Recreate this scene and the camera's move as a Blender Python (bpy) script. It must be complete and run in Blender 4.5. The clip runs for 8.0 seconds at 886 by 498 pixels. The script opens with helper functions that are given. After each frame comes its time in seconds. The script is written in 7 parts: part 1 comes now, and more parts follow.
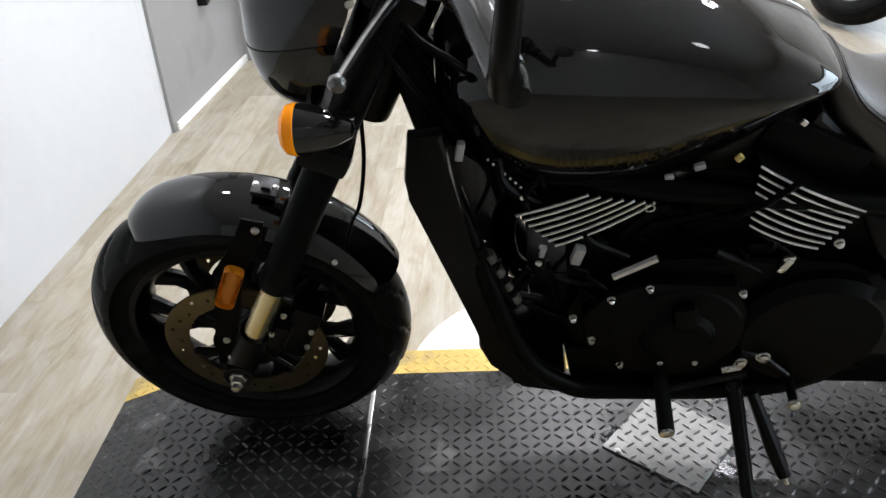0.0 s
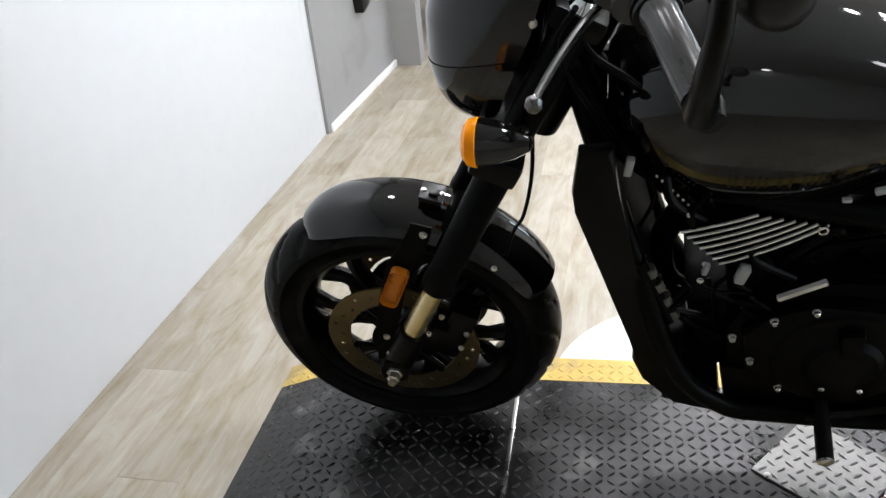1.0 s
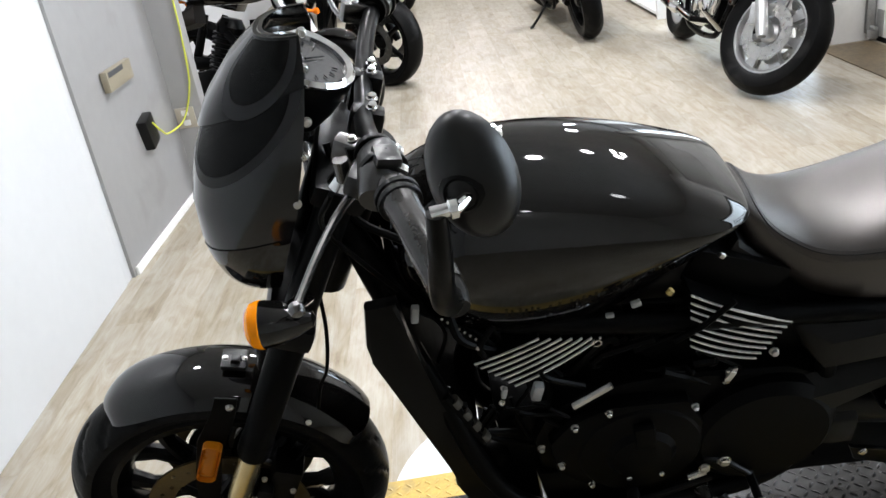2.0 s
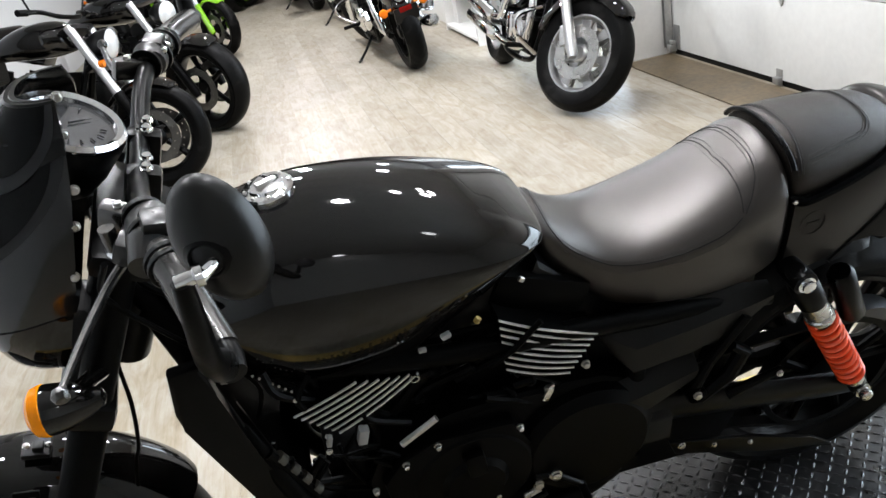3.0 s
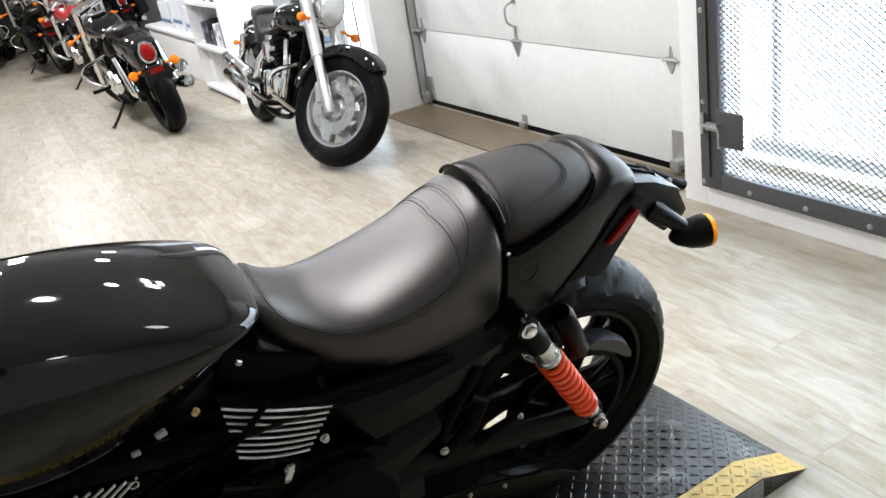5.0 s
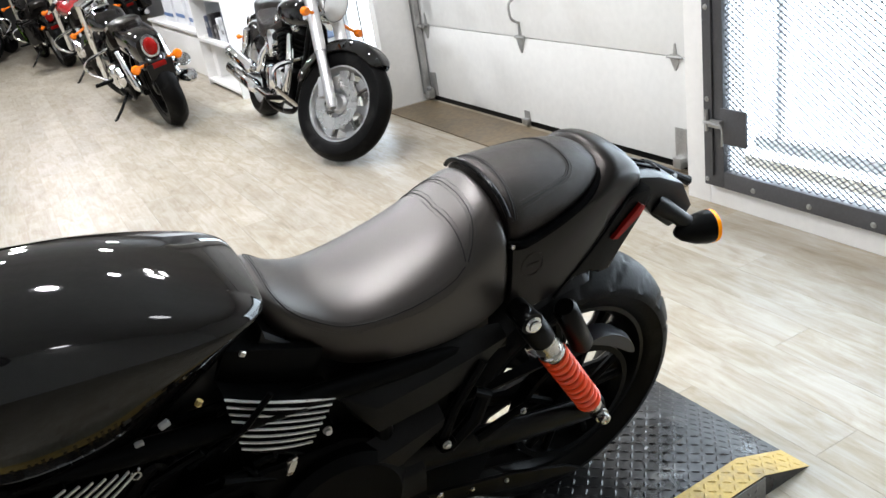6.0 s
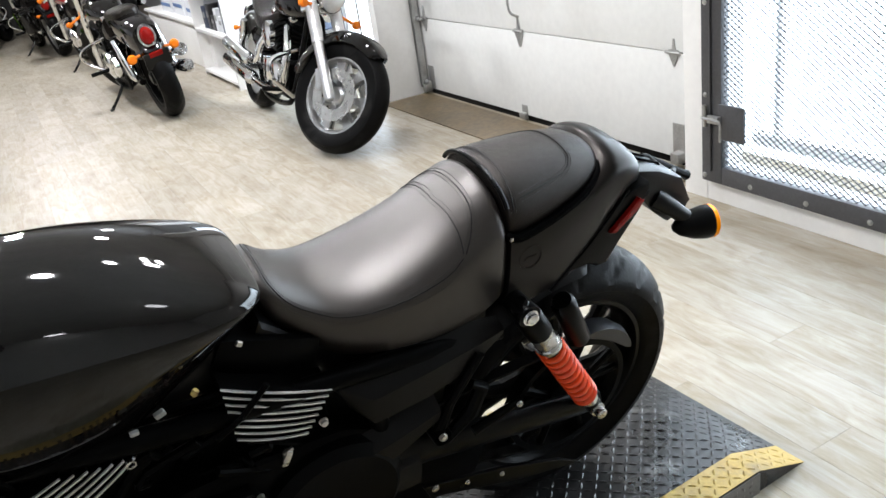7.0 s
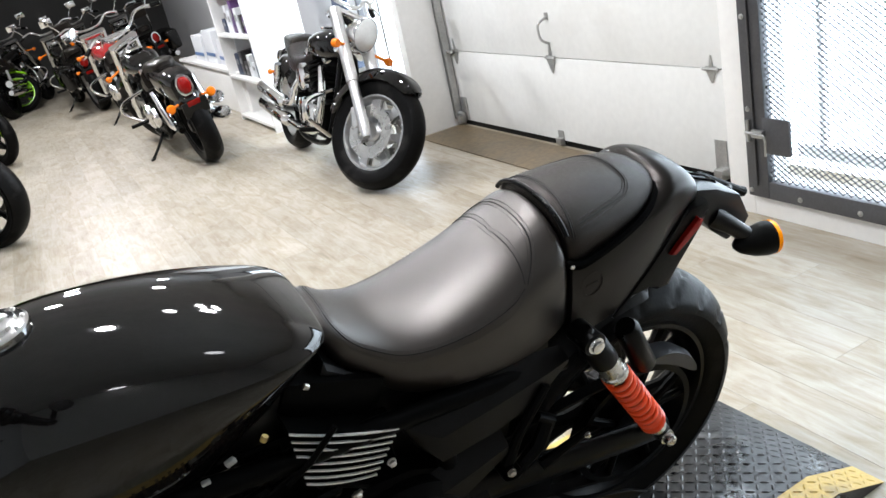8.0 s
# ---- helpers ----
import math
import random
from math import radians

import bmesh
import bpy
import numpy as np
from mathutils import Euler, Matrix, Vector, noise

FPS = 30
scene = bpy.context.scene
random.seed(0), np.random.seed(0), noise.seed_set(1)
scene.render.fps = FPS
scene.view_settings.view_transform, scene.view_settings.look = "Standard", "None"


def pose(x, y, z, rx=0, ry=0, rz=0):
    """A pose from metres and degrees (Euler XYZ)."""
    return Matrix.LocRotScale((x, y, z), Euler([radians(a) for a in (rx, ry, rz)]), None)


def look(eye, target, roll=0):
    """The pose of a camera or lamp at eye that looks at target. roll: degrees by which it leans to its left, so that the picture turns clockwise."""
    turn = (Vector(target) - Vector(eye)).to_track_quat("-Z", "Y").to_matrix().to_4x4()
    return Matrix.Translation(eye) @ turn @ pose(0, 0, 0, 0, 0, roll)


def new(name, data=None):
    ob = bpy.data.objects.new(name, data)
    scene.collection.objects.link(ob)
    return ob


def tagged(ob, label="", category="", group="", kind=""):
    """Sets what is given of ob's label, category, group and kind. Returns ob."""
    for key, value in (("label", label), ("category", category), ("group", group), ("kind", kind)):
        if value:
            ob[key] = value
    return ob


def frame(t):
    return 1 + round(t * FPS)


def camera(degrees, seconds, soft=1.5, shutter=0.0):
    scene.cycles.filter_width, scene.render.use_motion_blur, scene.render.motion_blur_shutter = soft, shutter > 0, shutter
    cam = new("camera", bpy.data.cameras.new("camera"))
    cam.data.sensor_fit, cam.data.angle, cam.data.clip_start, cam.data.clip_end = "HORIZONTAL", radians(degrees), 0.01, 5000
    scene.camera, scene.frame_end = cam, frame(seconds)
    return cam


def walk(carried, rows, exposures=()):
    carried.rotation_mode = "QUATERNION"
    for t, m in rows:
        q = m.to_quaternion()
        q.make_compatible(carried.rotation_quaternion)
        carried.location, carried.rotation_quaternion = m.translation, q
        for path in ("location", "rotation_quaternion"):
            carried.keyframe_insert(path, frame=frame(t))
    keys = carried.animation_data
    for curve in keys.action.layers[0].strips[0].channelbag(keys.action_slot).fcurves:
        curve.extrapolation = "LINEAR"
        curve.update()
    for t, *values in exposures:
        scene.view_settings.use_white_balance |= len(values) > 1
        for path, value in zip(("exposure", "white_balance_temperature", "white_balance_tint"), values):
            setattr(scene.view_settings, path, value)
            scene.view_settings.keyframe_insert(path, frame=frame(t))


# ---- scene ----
cam = camera(57.0, 8.0)
PATH = [
    (0, (0.457, -1.251, 1.225), (0.309, 0.472, 0.22), -3.6),
    (0.5, (0.423, -1.267, 1.237), (0.067, 0.416, 0.217), -5.6),
    (1, (0.408, -1.289, 1.256), (-0.044, 0.397, 0.28), -5.8),
    (1.5, (0.443, -1.27, 1.322), (0.17, 0.514, 0.46), -8.5),
    (2, (0.481, -1.269, 1.359), (0.437, 0.547, 0.522), -9.0),
    (2.2, (0.496, -1.263, 1.363), (0.532, 0.554, 0.528), -9.6),
    (3.3, (0.596, -1.267, 1.358), (1.039, 0.503, 0.54), -10.3),
    (3.5, (0.618, -1.268, 1.359), (1.171, 0.472, 0.542), -9.9),
    (4, (0.662, -1.265, 1.357), (1.379, 0.408, 0.529), -9.9),
    (4.5, (0.688, -1.269, 1.36), (1.476, 0.388, 0.562), -10.3),
    (6, (0.681, -1.263, 1.352), (1.473, 0.388, 0.549), -9.5),
    (6.5, (0.679, -1.263, 1.35), (1.468, 0.386, 0.539), -9.3),
    (7, (0.678, -1.257, 1.347), (1.476, 0.385, 0.529), -8.8),
    (7.5, (0.669, -1.245, 1.344), (1.467, 0.402, 0.539), -9.0),
    (8, (0.655, -1.225, 1.349), (1.4, 0.479, 0.615), -12.7),
]
walk(cam, [(t, look(eye, target, roll)) for t, eye, target, roll in PATH])

# ---------------------------------------------------------------- light
world = bpy.data.worlds.new("world")
scene.world = world
world.use_nodes = True
wn = world.node_tree.nodes
wn["Background"].inputs[0].default_value = (1.0, 0.98, 0.95, 1)
wn["Background"].inputs[1].default_value = 0.25


def area_lamp(name, loc, target, size, power, color=(1, 0.96, 0.9), size_y=None):
    data = bpy.data.lights.new(name, "AREA")
    data.energy, data.color = power, color
    data.shape, data.size, data.size_y = "RECTANGLE", size, size_y or size
    ob = new(name, data)
    ob.matrix_world = look(loc, target)
    return ob


DAY = 9.0
# recessed ceiling spots: place, power, width, beam in degrees
# spots past y = 2 are unseen ones, added to brighten the aisle
LAMPS = [(2.23, 1.0, 11.0, 0.15, 180), (1.10, 0.15, 12.0, 0.17, 80), (1.78, 0.82, 8.5, 0.14, 180), (2.02, -1.35, 1.5, 0.2, 180), (0.82, -3.6, 2.5, 0.2, 180), (-0.42, 0.65, 17.5, 0.13, 180), (0.36, 1.05, 20.0, 0.13, 140), (0.7, 2.2, 34.4, 0.18, 180), (1.9, 2.6, 23.2, 0.18, 180), (0.9, 4.2, 57.7, 0.2, 180), (2.2, 4.4, 31.6, 0.2, 180), (0.9, 6.4, 72.5, 0.2, 180), (0.8, 8.6, 67.0, 0.2, 180), (1.0, 10.6, 55.8, 0.2, 180)]
for lx, ly, lw, ls, beam in LAMPS:
    lamp_ob = area_lamp("ceiling_spot", (lx, ly, 2.84), (lx, ly, 0), ls, lw, (0.945, 0.958, 1.0))
    lamp_ob.data.shape = "DISK"
    lamp_ob.data.spread = radians(beam)
# a twin tube beside the first spot
for off in (0.0, 0.16):
    area_lamp("ceiling_tube", (2.2 + off, 1.25, 2.84), (2.2 + off, 1.25, 0), 0.07, 6, (0.97, 0.985, 1.0), 0.2)
# ---------------------------------------------------------------- materials
def nodes_of(m):
    m.use_nodes = True
    return m.node_tree.nodes, m.node_tree.links


def mat(name, color, rough=0.5, metal=0.0, vary=0.15, scale=8.0, bump=0.0, bump_scale=60.0, coat=0.0, rand=0.0, emit=0.0, rough_vary=0.1, spec=0.5, tint=None):
    """A surface with two scales of variation in colour, gloss and relief."""
    m = bpy.data.materials.new(name)
    n, l = nodes_of(m)
    b = n["Principled BSDF"]
    b.inputs["Metallic"].default_value = metal
    b.inputs["Coat Weight"].default_value = coat
    b.inputs["Coat Roughness"].default_value = 0.04
    b.inputs["Specular IOR Level"].default_value = spec
    if tint:
        b.inputs["Specular Tint"].default_value = (*tint, 1)
    tc = n.new("ShaderNodeTexCoord")
    n1 = n.new("ShaderNodeTexNoise")
    n1.inputs["Scale"].default_value, n1.inputs["Detail"].default_value = scale, 6
    n2 = n.new("ShaderNodeTexNoise")
    n2.inputs["Scale"].default_value, n2.inputs["Detail"].default_value = scale * 9, 4
    l.new(tc.outputs["Object"], n1.inputs["Vector"])
    l.new(tc.outputs["Object"], n2.inputs["Vector"])
    add = n.new("ShaderNodeMath")
    add.operation = "ADD"
    l.new(n1.outputs["Fac"], add.inputs[0])
    l.new(n2.outputs["Fac"], add.inputs[1])
    src = add.outputs[0]
    if rand:
        oi = n.new("ShaderNodeObjectInfo")
        mu = n.new("ShaderNodeMath")
        mu.operation = "MULTIPLY_ADD"
        mu.inputs[1].default_value = rand
        l.new(oi.outputs["Random"], mu.inputs[0])
        l.new(src, mu.inputs[2])
        src = mu.outputs[0]
    ramp = n.new("ShaderNodeMapRange")
    ramp.inputs["From Min"].default_value, ramp.inputs["From Max"].default_value = 0.55, 1.45 + rand
    ramp.inputs["To Min"].default_value, ramp.inputs["To Max"].default_value = 1 - vary, 1 + vary
    l.new(src, ramp.inputs["Value"])
    mul = n.new("ShaderNodeMix")
    mul.data_type, mul.blend_type = "RGBA", "MULTIPLY"
    mul.inputs["Factor"].default_value = 1
    mul.inputs["A"].default_value = (*color, 1)
    l.new(ramp.outputs[0], mul.inputs["B"])
    l.new(mul.outputs["Result"], b.inputs["Base Color"])
    rr = n.new("ShaderNodeMapRange")
    rr.inputs["From Min"].default_value, rr.inputs["From Max"].default_value = 0.3, 0.7
    rr.inputs["To Min"].default_value, rr.inputs["To Max"].default_value = max(0.02, rough * (1 - rough_vary)), min(1, rough * (1 + rough_vary))
    l.new(n1.outputs["Fac"], rr.inputs["Value"])
    l.new(rr.outputs[0], b.inputs["Roughness"])
    if bump:
        n3 = n.new("ShaderNodeTexNoise")
        n3.inputs["Scale"].default_value, n3.inputs["Detail"].default_value = bump_scale, 5
        l.new(tc.outputs["Object"], n3.inputs["Vector"])
        bp = n.new("ShaderNodeBump")
        bp.inputs["Strength"].default_value, bp.inputs["Distance"].default_value = bump, 0.002
        l.new(n3.outputs["Fac"], bp.inputs["Height"])
        l.new(bp.outputs[0], b.inputs["Normal"])
    if emit:
        b.inputs["Emission Color"].default_value = (*color, 1)
        b.inputs["Emission Strength"].default_value = emit
    return m


M = dict(
    southwall=mat("south_wall_paint", (0.62, 0.615, 0.60), 0.7, 0, 0.08, 2, 0.05, 80),
    darkwall=mat("dim_end_wall", (0.03, 0.029, 0.027), 0.7, 0, 0.1, 2, 0.05, 80),
    darkceil=mat("pale_ceiling", (0.6, 0.585, 0.575), 0.8, 0, 0.15, 2, 0.1, 40),
    paint=mat("gloss_black_paint", (0.0032, 0.0029, 0.0027), 0.045, 0, 0.1, spec=0.5),
    satin=mat("satin_black", (0.0016, 0.0016, 0.0016), 0.30, 0, 0.2, 12, 0.1, 200, spec=0.10),
    matte=mat("matte_black_metal", (0.0012, 0.0012, 0.0012), 0.40, 0, 0.25, 20, 0.15, 300, spec=0.05),
    plastic=mat("black_plastic", (0.0035, 0.0035, 0.0037), 0.36, 0, 0.2, 15, 0.12, 400, spec=0.25),
    rubber=mat("tyre_rubber", (0.0034, 0.0033, 0.0033), 0.4, 0, 0.3, 14, 0.2, 150, spec=0.07),
    leather=mat("seat_vinyl", (0.0045, 0.0032, 0.0026), 0.37, 0, 0.2, 8, 0.22, 700, spec=0.8, tint=(1, 0.93, 0.88)),
    chrome=mat("chrome", (0.8, 0.8, 0.8), 0.08, 1.0, 0.1, 10),
    steel=mat("brushed_steel", (0.55, 0.54, 0.52), 0.28, 1.0, 0.15, 20, 0.1, 200),
    alu=mat("cast_aluminium", (0.6, 0.6, 0.6), 0.35, 1.0, 0.15, 20, 0.1, 200),
    gold=mat("golden_fork_tube", (0.78, 0.66, 0.40), 0.24, 1.0, 0.15, 20),
    brass=mat("worn_disc_steel", (0.17, 0.135, 0.075), 0.38, 1.0, 0.25, 25, 0.1, 200),
    dullsteel=mat("dull_disc_steel", (0.11, 0.107, 0.10), 0.42, 0.9, 0.25, 25, 0.1, 200),
    core=mat("core_and_gap_black", (0.0008, 0.0008, 0.0008), 0.7, 0, 0.2, 20, 0.3, 400, spec=0.02),
    orange=mat("orange_spring_paint", (0.9, 0.075, 0.012), 0.35, 0, 0.1, coat=0.4),
    amber=mat("amber_lens", (1.0, 0.30, 0.0), 0.22, 0, 0.1, spec=0.15),
    reflector=mat("amber_reflector", (0.42, 0.13, 0.004), 0.3, 0, 0.15, 40, 0.2, 500, spec=0.3),
    red=mat("red_lens", (0.2, 0.005, 0.004), 0.15, 0, 0.1, spec=0.2),
    guard=mat("grey_guard_plastic", (0.03, 0.031, 0.035), 0.42, 0, 0.15, 15, 0.1, 300, spec=0.4),
    plate=mat("dark_diamond_plate", (0.058, 0.057, 0.057), 0.34, 0.9, 0.4, 6, 0.15, 120, rough_vary=0.4),
    bareplate=mat("bare_diamond_plate", (0.22, 0.217, 0.21), 0.4, 0.7, 0.2, 9, 0.15, 120),
    yellow=mat("worn_yellow_paint", (0.5, 0.345, 0.085), 0.5, 0, 0.25, 14, 0.2, 100),
    white=mat("white_wall_paint", (0.61, 0.615, 0.625), 0.6, 0, 0.03, 2, 0.05, 80),
    grey=mat("grey_wall_paint", (0.29, 0.283, 0.28), 0.5, 0, 0.05, 2, 0.05, 80),
    trimwhite=mat("white_trim_paint", (0.8, 0.79, 0.77), 0.45, 0, 0.05, 4, 0.05, 60),
    door=mat("garage_door_white", (0.7, 0.7, 0.68), 0.5, 0, 0.06, 3, 0.1, 90),
    cowl=mat("satin_cowl_paint", (0.006, 0.006, 0.0062), 0.13, 0, 0.1, 6, 0.02, 300, spec=0.6),
    # pale rim of the reflection arcs painted on the cowl
    cowlsheen=mat("cowl_sheen", (0.032, 0.032, 0.034), 0.3, 0, 0.1),
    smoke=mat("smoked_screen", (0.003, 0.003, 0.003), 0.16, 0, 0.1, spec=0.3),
    dial=mat("dial_face", (0.045, 0.045, 0.048), 0.2, 0.2, 0.1, coat=1.0),
    grip=mat("grip_rubber", (0.04, 0.0385, 0.037), 0.23, 0.6, 0.2, 20),
    switch=mat("switch_plastic", (0.012, 0.0115, 0.011), 0.3, 0.1, 0.2, 20, 0.1, 200),
    lever=mat("lever_alloy", (0.11, 0.107, 0.105), 0.25, 1.0, 0.2, 20),
    mirrorback=mat("mirror_back_black", (0.004, 0.0038, 0.0036), 0.36, 0, 0.1, 10, spec=0.3),
    letter=mat("ghost_lettering", (0.0075, 0.0048, 0.0042), 0.12, 0, 0.1, spec=0.34),
    thread=mat("grey_thread", (0.022, 0.021, 0.020), 0.7, 0, 0.1),
    seam=mat("seam_vinyl", (0.006, 0.0055, 0.005), 0.5, 0, 0.1, spec=0.2),
    leather2=mat("textured_vinyl", (0.0055, 0.0044, 0.0038), 0.36, 0, 0.15, 8, 0.4, 900, spec=0.3, tint=(1, 0.88, 0.8)),
    tailpaint=mat("satin_tail_paint", (0.0055, 0.0048, 0.0044), 0.3, 0, 0.08, 6, 0, 100, spec=0.18, tint=(1, 0.9, 0.83)),
    sidecover=mat("sidecover_black", (0.0025, 0.0024, 0.0022), 0.42, 0, 0.15, 10, 0.2, 300, spec=0.16),
    hose=mat("pale_hose", (0.045, 0.041, 0.033), 0.4, 0, 0.2, 20),
    finedge=mat("machined_fin_edge", (0.68, 0.68, 0.67), 0.3, 0.6, 0.1, 30),
    palegrey=mat("pale_grey_plastic", (0.27, 0.268, 0.26), 0.4, 0, 0.1),
    patch_white=mat("white_patch", (0.56, 0.56, 0.55), 0.5, 0, 0.06, 6, 0.1, 80),
    notice=mat("notice_blue", (0.3, 0.38, 0.5), 0.6, 0, 0.1),
    palebeige=mat("pale_beige_plastic", (0.42, 0.375, 0.30), 0.45, 0, 0.05),
    beige=mat("beige_plastic", (0.27, 0.235, 0.17), 0.45, 0, 0.05),
    cord=mat("yellow_cord", (0.6, 0.62, 0.06), 0.45, 0, 0.1),
    sideplate=mat("grey_side_plate", (0.20, 0.195, 0.185), 0.42, 0.6, 0.25, 12, 0.1, 100),
    gate=mat("gate_grey_steel", (0.07, 0.07, 0.075), 0.45, 0.3, 0.2, 10, 0.1, 100),
)


def scuff(m, color, scale, lo, hi, amount):
    """Pale worn smears of their own shape over a surface's colour."""
    n, l = m.node_tree.nodes, m.node_tree.links
    b = n["Principled BSDF"]
    src = b.inputs["Base Color"].links[0].from_socket
    tc = n.new("ShaderNodeTexCoord")
    nz = n.new("ShaderNodeTexNoise")
    nz.inputs["Scale"].default_value, nz.inputs["Detail"].default_value, nz.inputs["Distortion"].default_value = scale, 5, 0.4
    l.new(tc.outputs["Object"], nz.inputs["Vector"])
    mr = n.new("ShaderNodeMapRange")
    mr.inputs["From Min"].default_value, mr.inputs["From Max"].default_value, mr.inputs["To Max"].default_value = lo, hi, amount
    l.new(nz.outputs["Fac"], mr.inputs["Value"])
    mx = n.new("ShaderNodeMix")
    mx.data_type = "RGBA"
    l.new(mr.outputs[0], mx.inputs["Factor"])
    l.new(src, mx.inputs["A"])
    mx.inputs["B"].default_value = (*color, 1)
    l.new(mx.outputs["Result"], b.inputs["Base Color"])


scuff(M["plate"], (0.26, 0.255, 0.25), 10.0, 0.61, 0.67, 0.32)
scuff(M["yellow"], (0.20, 0.17, 0.11), 11.0, 0.56, 0.68, 0.6)
scuff(M["grey"], (0.20, 0.19, 0.18), 3.0, 0.58, 0.74, 0.5)
scuff(M["rubber"], (0.02, 0.019, 0.018), 9.0, 0.56, 0.7, 0.6)
scuff(M["door"], (0.52, 0.50, 0.46), 1.6, 0.52, 0.75, 0.5)


# ---------------------------------------------------------------- mesh helpers
def ring(bm, pts):
    return [bm.verts.new(p) for p in pts]


def bridge(bm, a, b, closed=True):
    n = len(a)
    for i in range(n if closed else n - 1):
        j = (i + 1) % n
        bm.faces.new((a[i], a[j], b[j], b[i]))


def loft(bm, rings, closed=True, caps=True):
    vs = [ring(bm, r) for r in rings]
    for a, b in zip(vs, vs[1:]):
        bridge(bm, a, b, closed)
    if caps and closed:
        bm.faces.new(vs[0][::-1])
        bm.faces.new(vs[-1])
    return vs


def box(bm, size, loc=(0, 0, 0), rot=(0, 0, 0), bevel=0.0, seg=2, m=None):
    """A bevelled block; loc is its middle."""
    r = bmesh.ops.create_cube(bm, size=1)
    vs = r["verts"]
    mt = pose(*loc, *rot) @ Matrix.Diagonal((*size, 1))
    if m is not None:
        mt = m @ mt
    bmesh.ops.transform(bm, matrix=mt, verts=vs)
    if bevel:
        es = list({e for v in vs for e in v.link_edges})
        bmesh.ops.bevel(bm, geom=es, offset=bevel, segments=seg, affect="EDGES", profile=0.6)


def frames_along(pts):
    pts = [Vector(p) for p in pts]
    out, up = [], None
    for i, p in enumerate(pts):
        t = (pts[min(i + 1, len(pts) - 1)] - pts[max(i - 1, 0)]).normalized()
        if up is None:
            up = t.orthogonal().normalized()
        side = t.cross(up)
        if side.length < 1e-6:
            side = t.orthogonal()
        side.normalize()
        up = side.cross(t).normalized()
        out.append((p, side, up))
    return out


def tube(bm, pts, r, seg=10, caps=True):
    """A round bar along points; r: one radius or one for each point."""
    fr = frames_along(pts)
    rs = r if isinstance(r, (list, tuple)) else [r] * len(fr)
    rings = []
    for (p, s, u), rad in zip(fr, rs):
        rings.append([p + (s * math.cos(2 * math.pi * k / seg) + u * math.sin(2 * math.pi * k / seg)) * rad for k in range(seg)])
    loft(bm, rings, True, caps)


def curve_pts(ctrl, n=24):
    """A smooth line through control points."""
    c = [Vector(p) for p in ctrl]
    c = [c[0] * 2 - c[1]] + c + [c[-1] * 2 - c[-2]]
    out = []
    spans = len(c) - 3
    for k in range(n + 1):
        u = k / n * spans
        i = min(int(u), spans - 1)
        t = u - i
        a, b, d, e = c[i], c[i + 1], c[i + 2], c[i + 3]
        out.append(0.5 * ((2 * b) + (d - a) * t + (2 * a - 5 * b + 4 * d - e) * t * t + (3 * b - a - 3 * d + e) * t ** 3))
    return out


def lathe(bm, profile, origin, axis, seg=32, closed=False):
    """Turns (along, radius) pairs round an axis. closed: the profile is a loop."""
    a = Vector(axis).normalized()
    s = a.orthogonal().normalized()
    u = a.cross(s)
    o = Vector(origin)
    rows = []
    for along, rad in profile:
        rows.append([bm.verts.new(o + a * along + (s * math.cos(2 * math.pi * k / seg) + u * math.sin(2 * math.pi * k / seg)) * rad) for k in range(seg)] if rad > 1e-5 else [bm.verts.new(o + a * along)])
    pairs = list(zip(rows, rows[1:]))
    if closed:
        pairs.append((rows[-1], rows[0]))
    for p, q in pairs:
        for k in range(seg):
            j = (k + 1) % seg
            if len(p) == 1 and len(q) == 1:
                continue
            if len(p) == 1:
                bm.faces.new((p[0], q[j], q[k]))
            elif len(q) == 1:
                bm.faces.new((p[k], p[j], q[0]))
            else:
                bm.faces.new((p[k], p[j], q[j], q[k]))


def prism(bm, outline, axis, lo, hi, bevel=0.0):
    """A flat outline (2D) given thickness along an axis: 'y' takes (x, z), 'x' takes (y, z), 'z' takes (x, y)."""
    def put(p, d):
        return {"y": (p[0], d, p[1]), "x": (d, p[0], p[1]), "z": (p[0], p[1], d)}[axis]
    a = [bm.verts.new(put(p, lo)) for p in outline]
    b = [bm.verts.new(put(p, hi)) for p in outline]
    fs = [bm.faces.new(a[::-1]), bm.faces.new(b)]
    bridge(bm, a, b)
    if bevel:
        es = list({e for f in fs for e in f.edges})
        bmesh.ops.bevel(bm, geom=es, offset=bevel, segments=2, affect="EDGES", profile=0.6)


def bolt(bm, loc, axis, r, h):
    """A domed hexagon bolt head on a washer."""
    a = Vector(axis).normalized()
    lathe(bm, [(0, r * 1.35), (h * 0.25, r * 1.35), (h * 0.27, r), (h * 0.85, r), (h, r * 0.75), (h * 1.02, 0)], loc, a, 12)


SHARP = radians(34)


def mesh_of(name, bm, material):
    bmesh.ops.recalc_face_normals(bm, faces=bm.faces)
    for f in bm.faces:
        f.smooth = True
    for e in bm.edges:
        if len(e.link_faces) == 2 and e.calc_face_angle(0) > SHARP:
            e.smooth = False
    me = bpy.data.meshes.new(name)
    bm.to_mesh(me)
    bm.free()
    for mm in (material if isinstance(material, (list, tuple)) else [material]):
        me.materials.append(mm)
    return me


def part(name, bm, material, parent, label="", xf=None):
    if xf is not None:
        bmesh.ops.transform(bm, matrix=xf, verts=bm.verts)
    ob = new(name, mesh_of(name, bm, material))
    ob.parent = parent
    if label:
        ob["label"] = label
    return ob


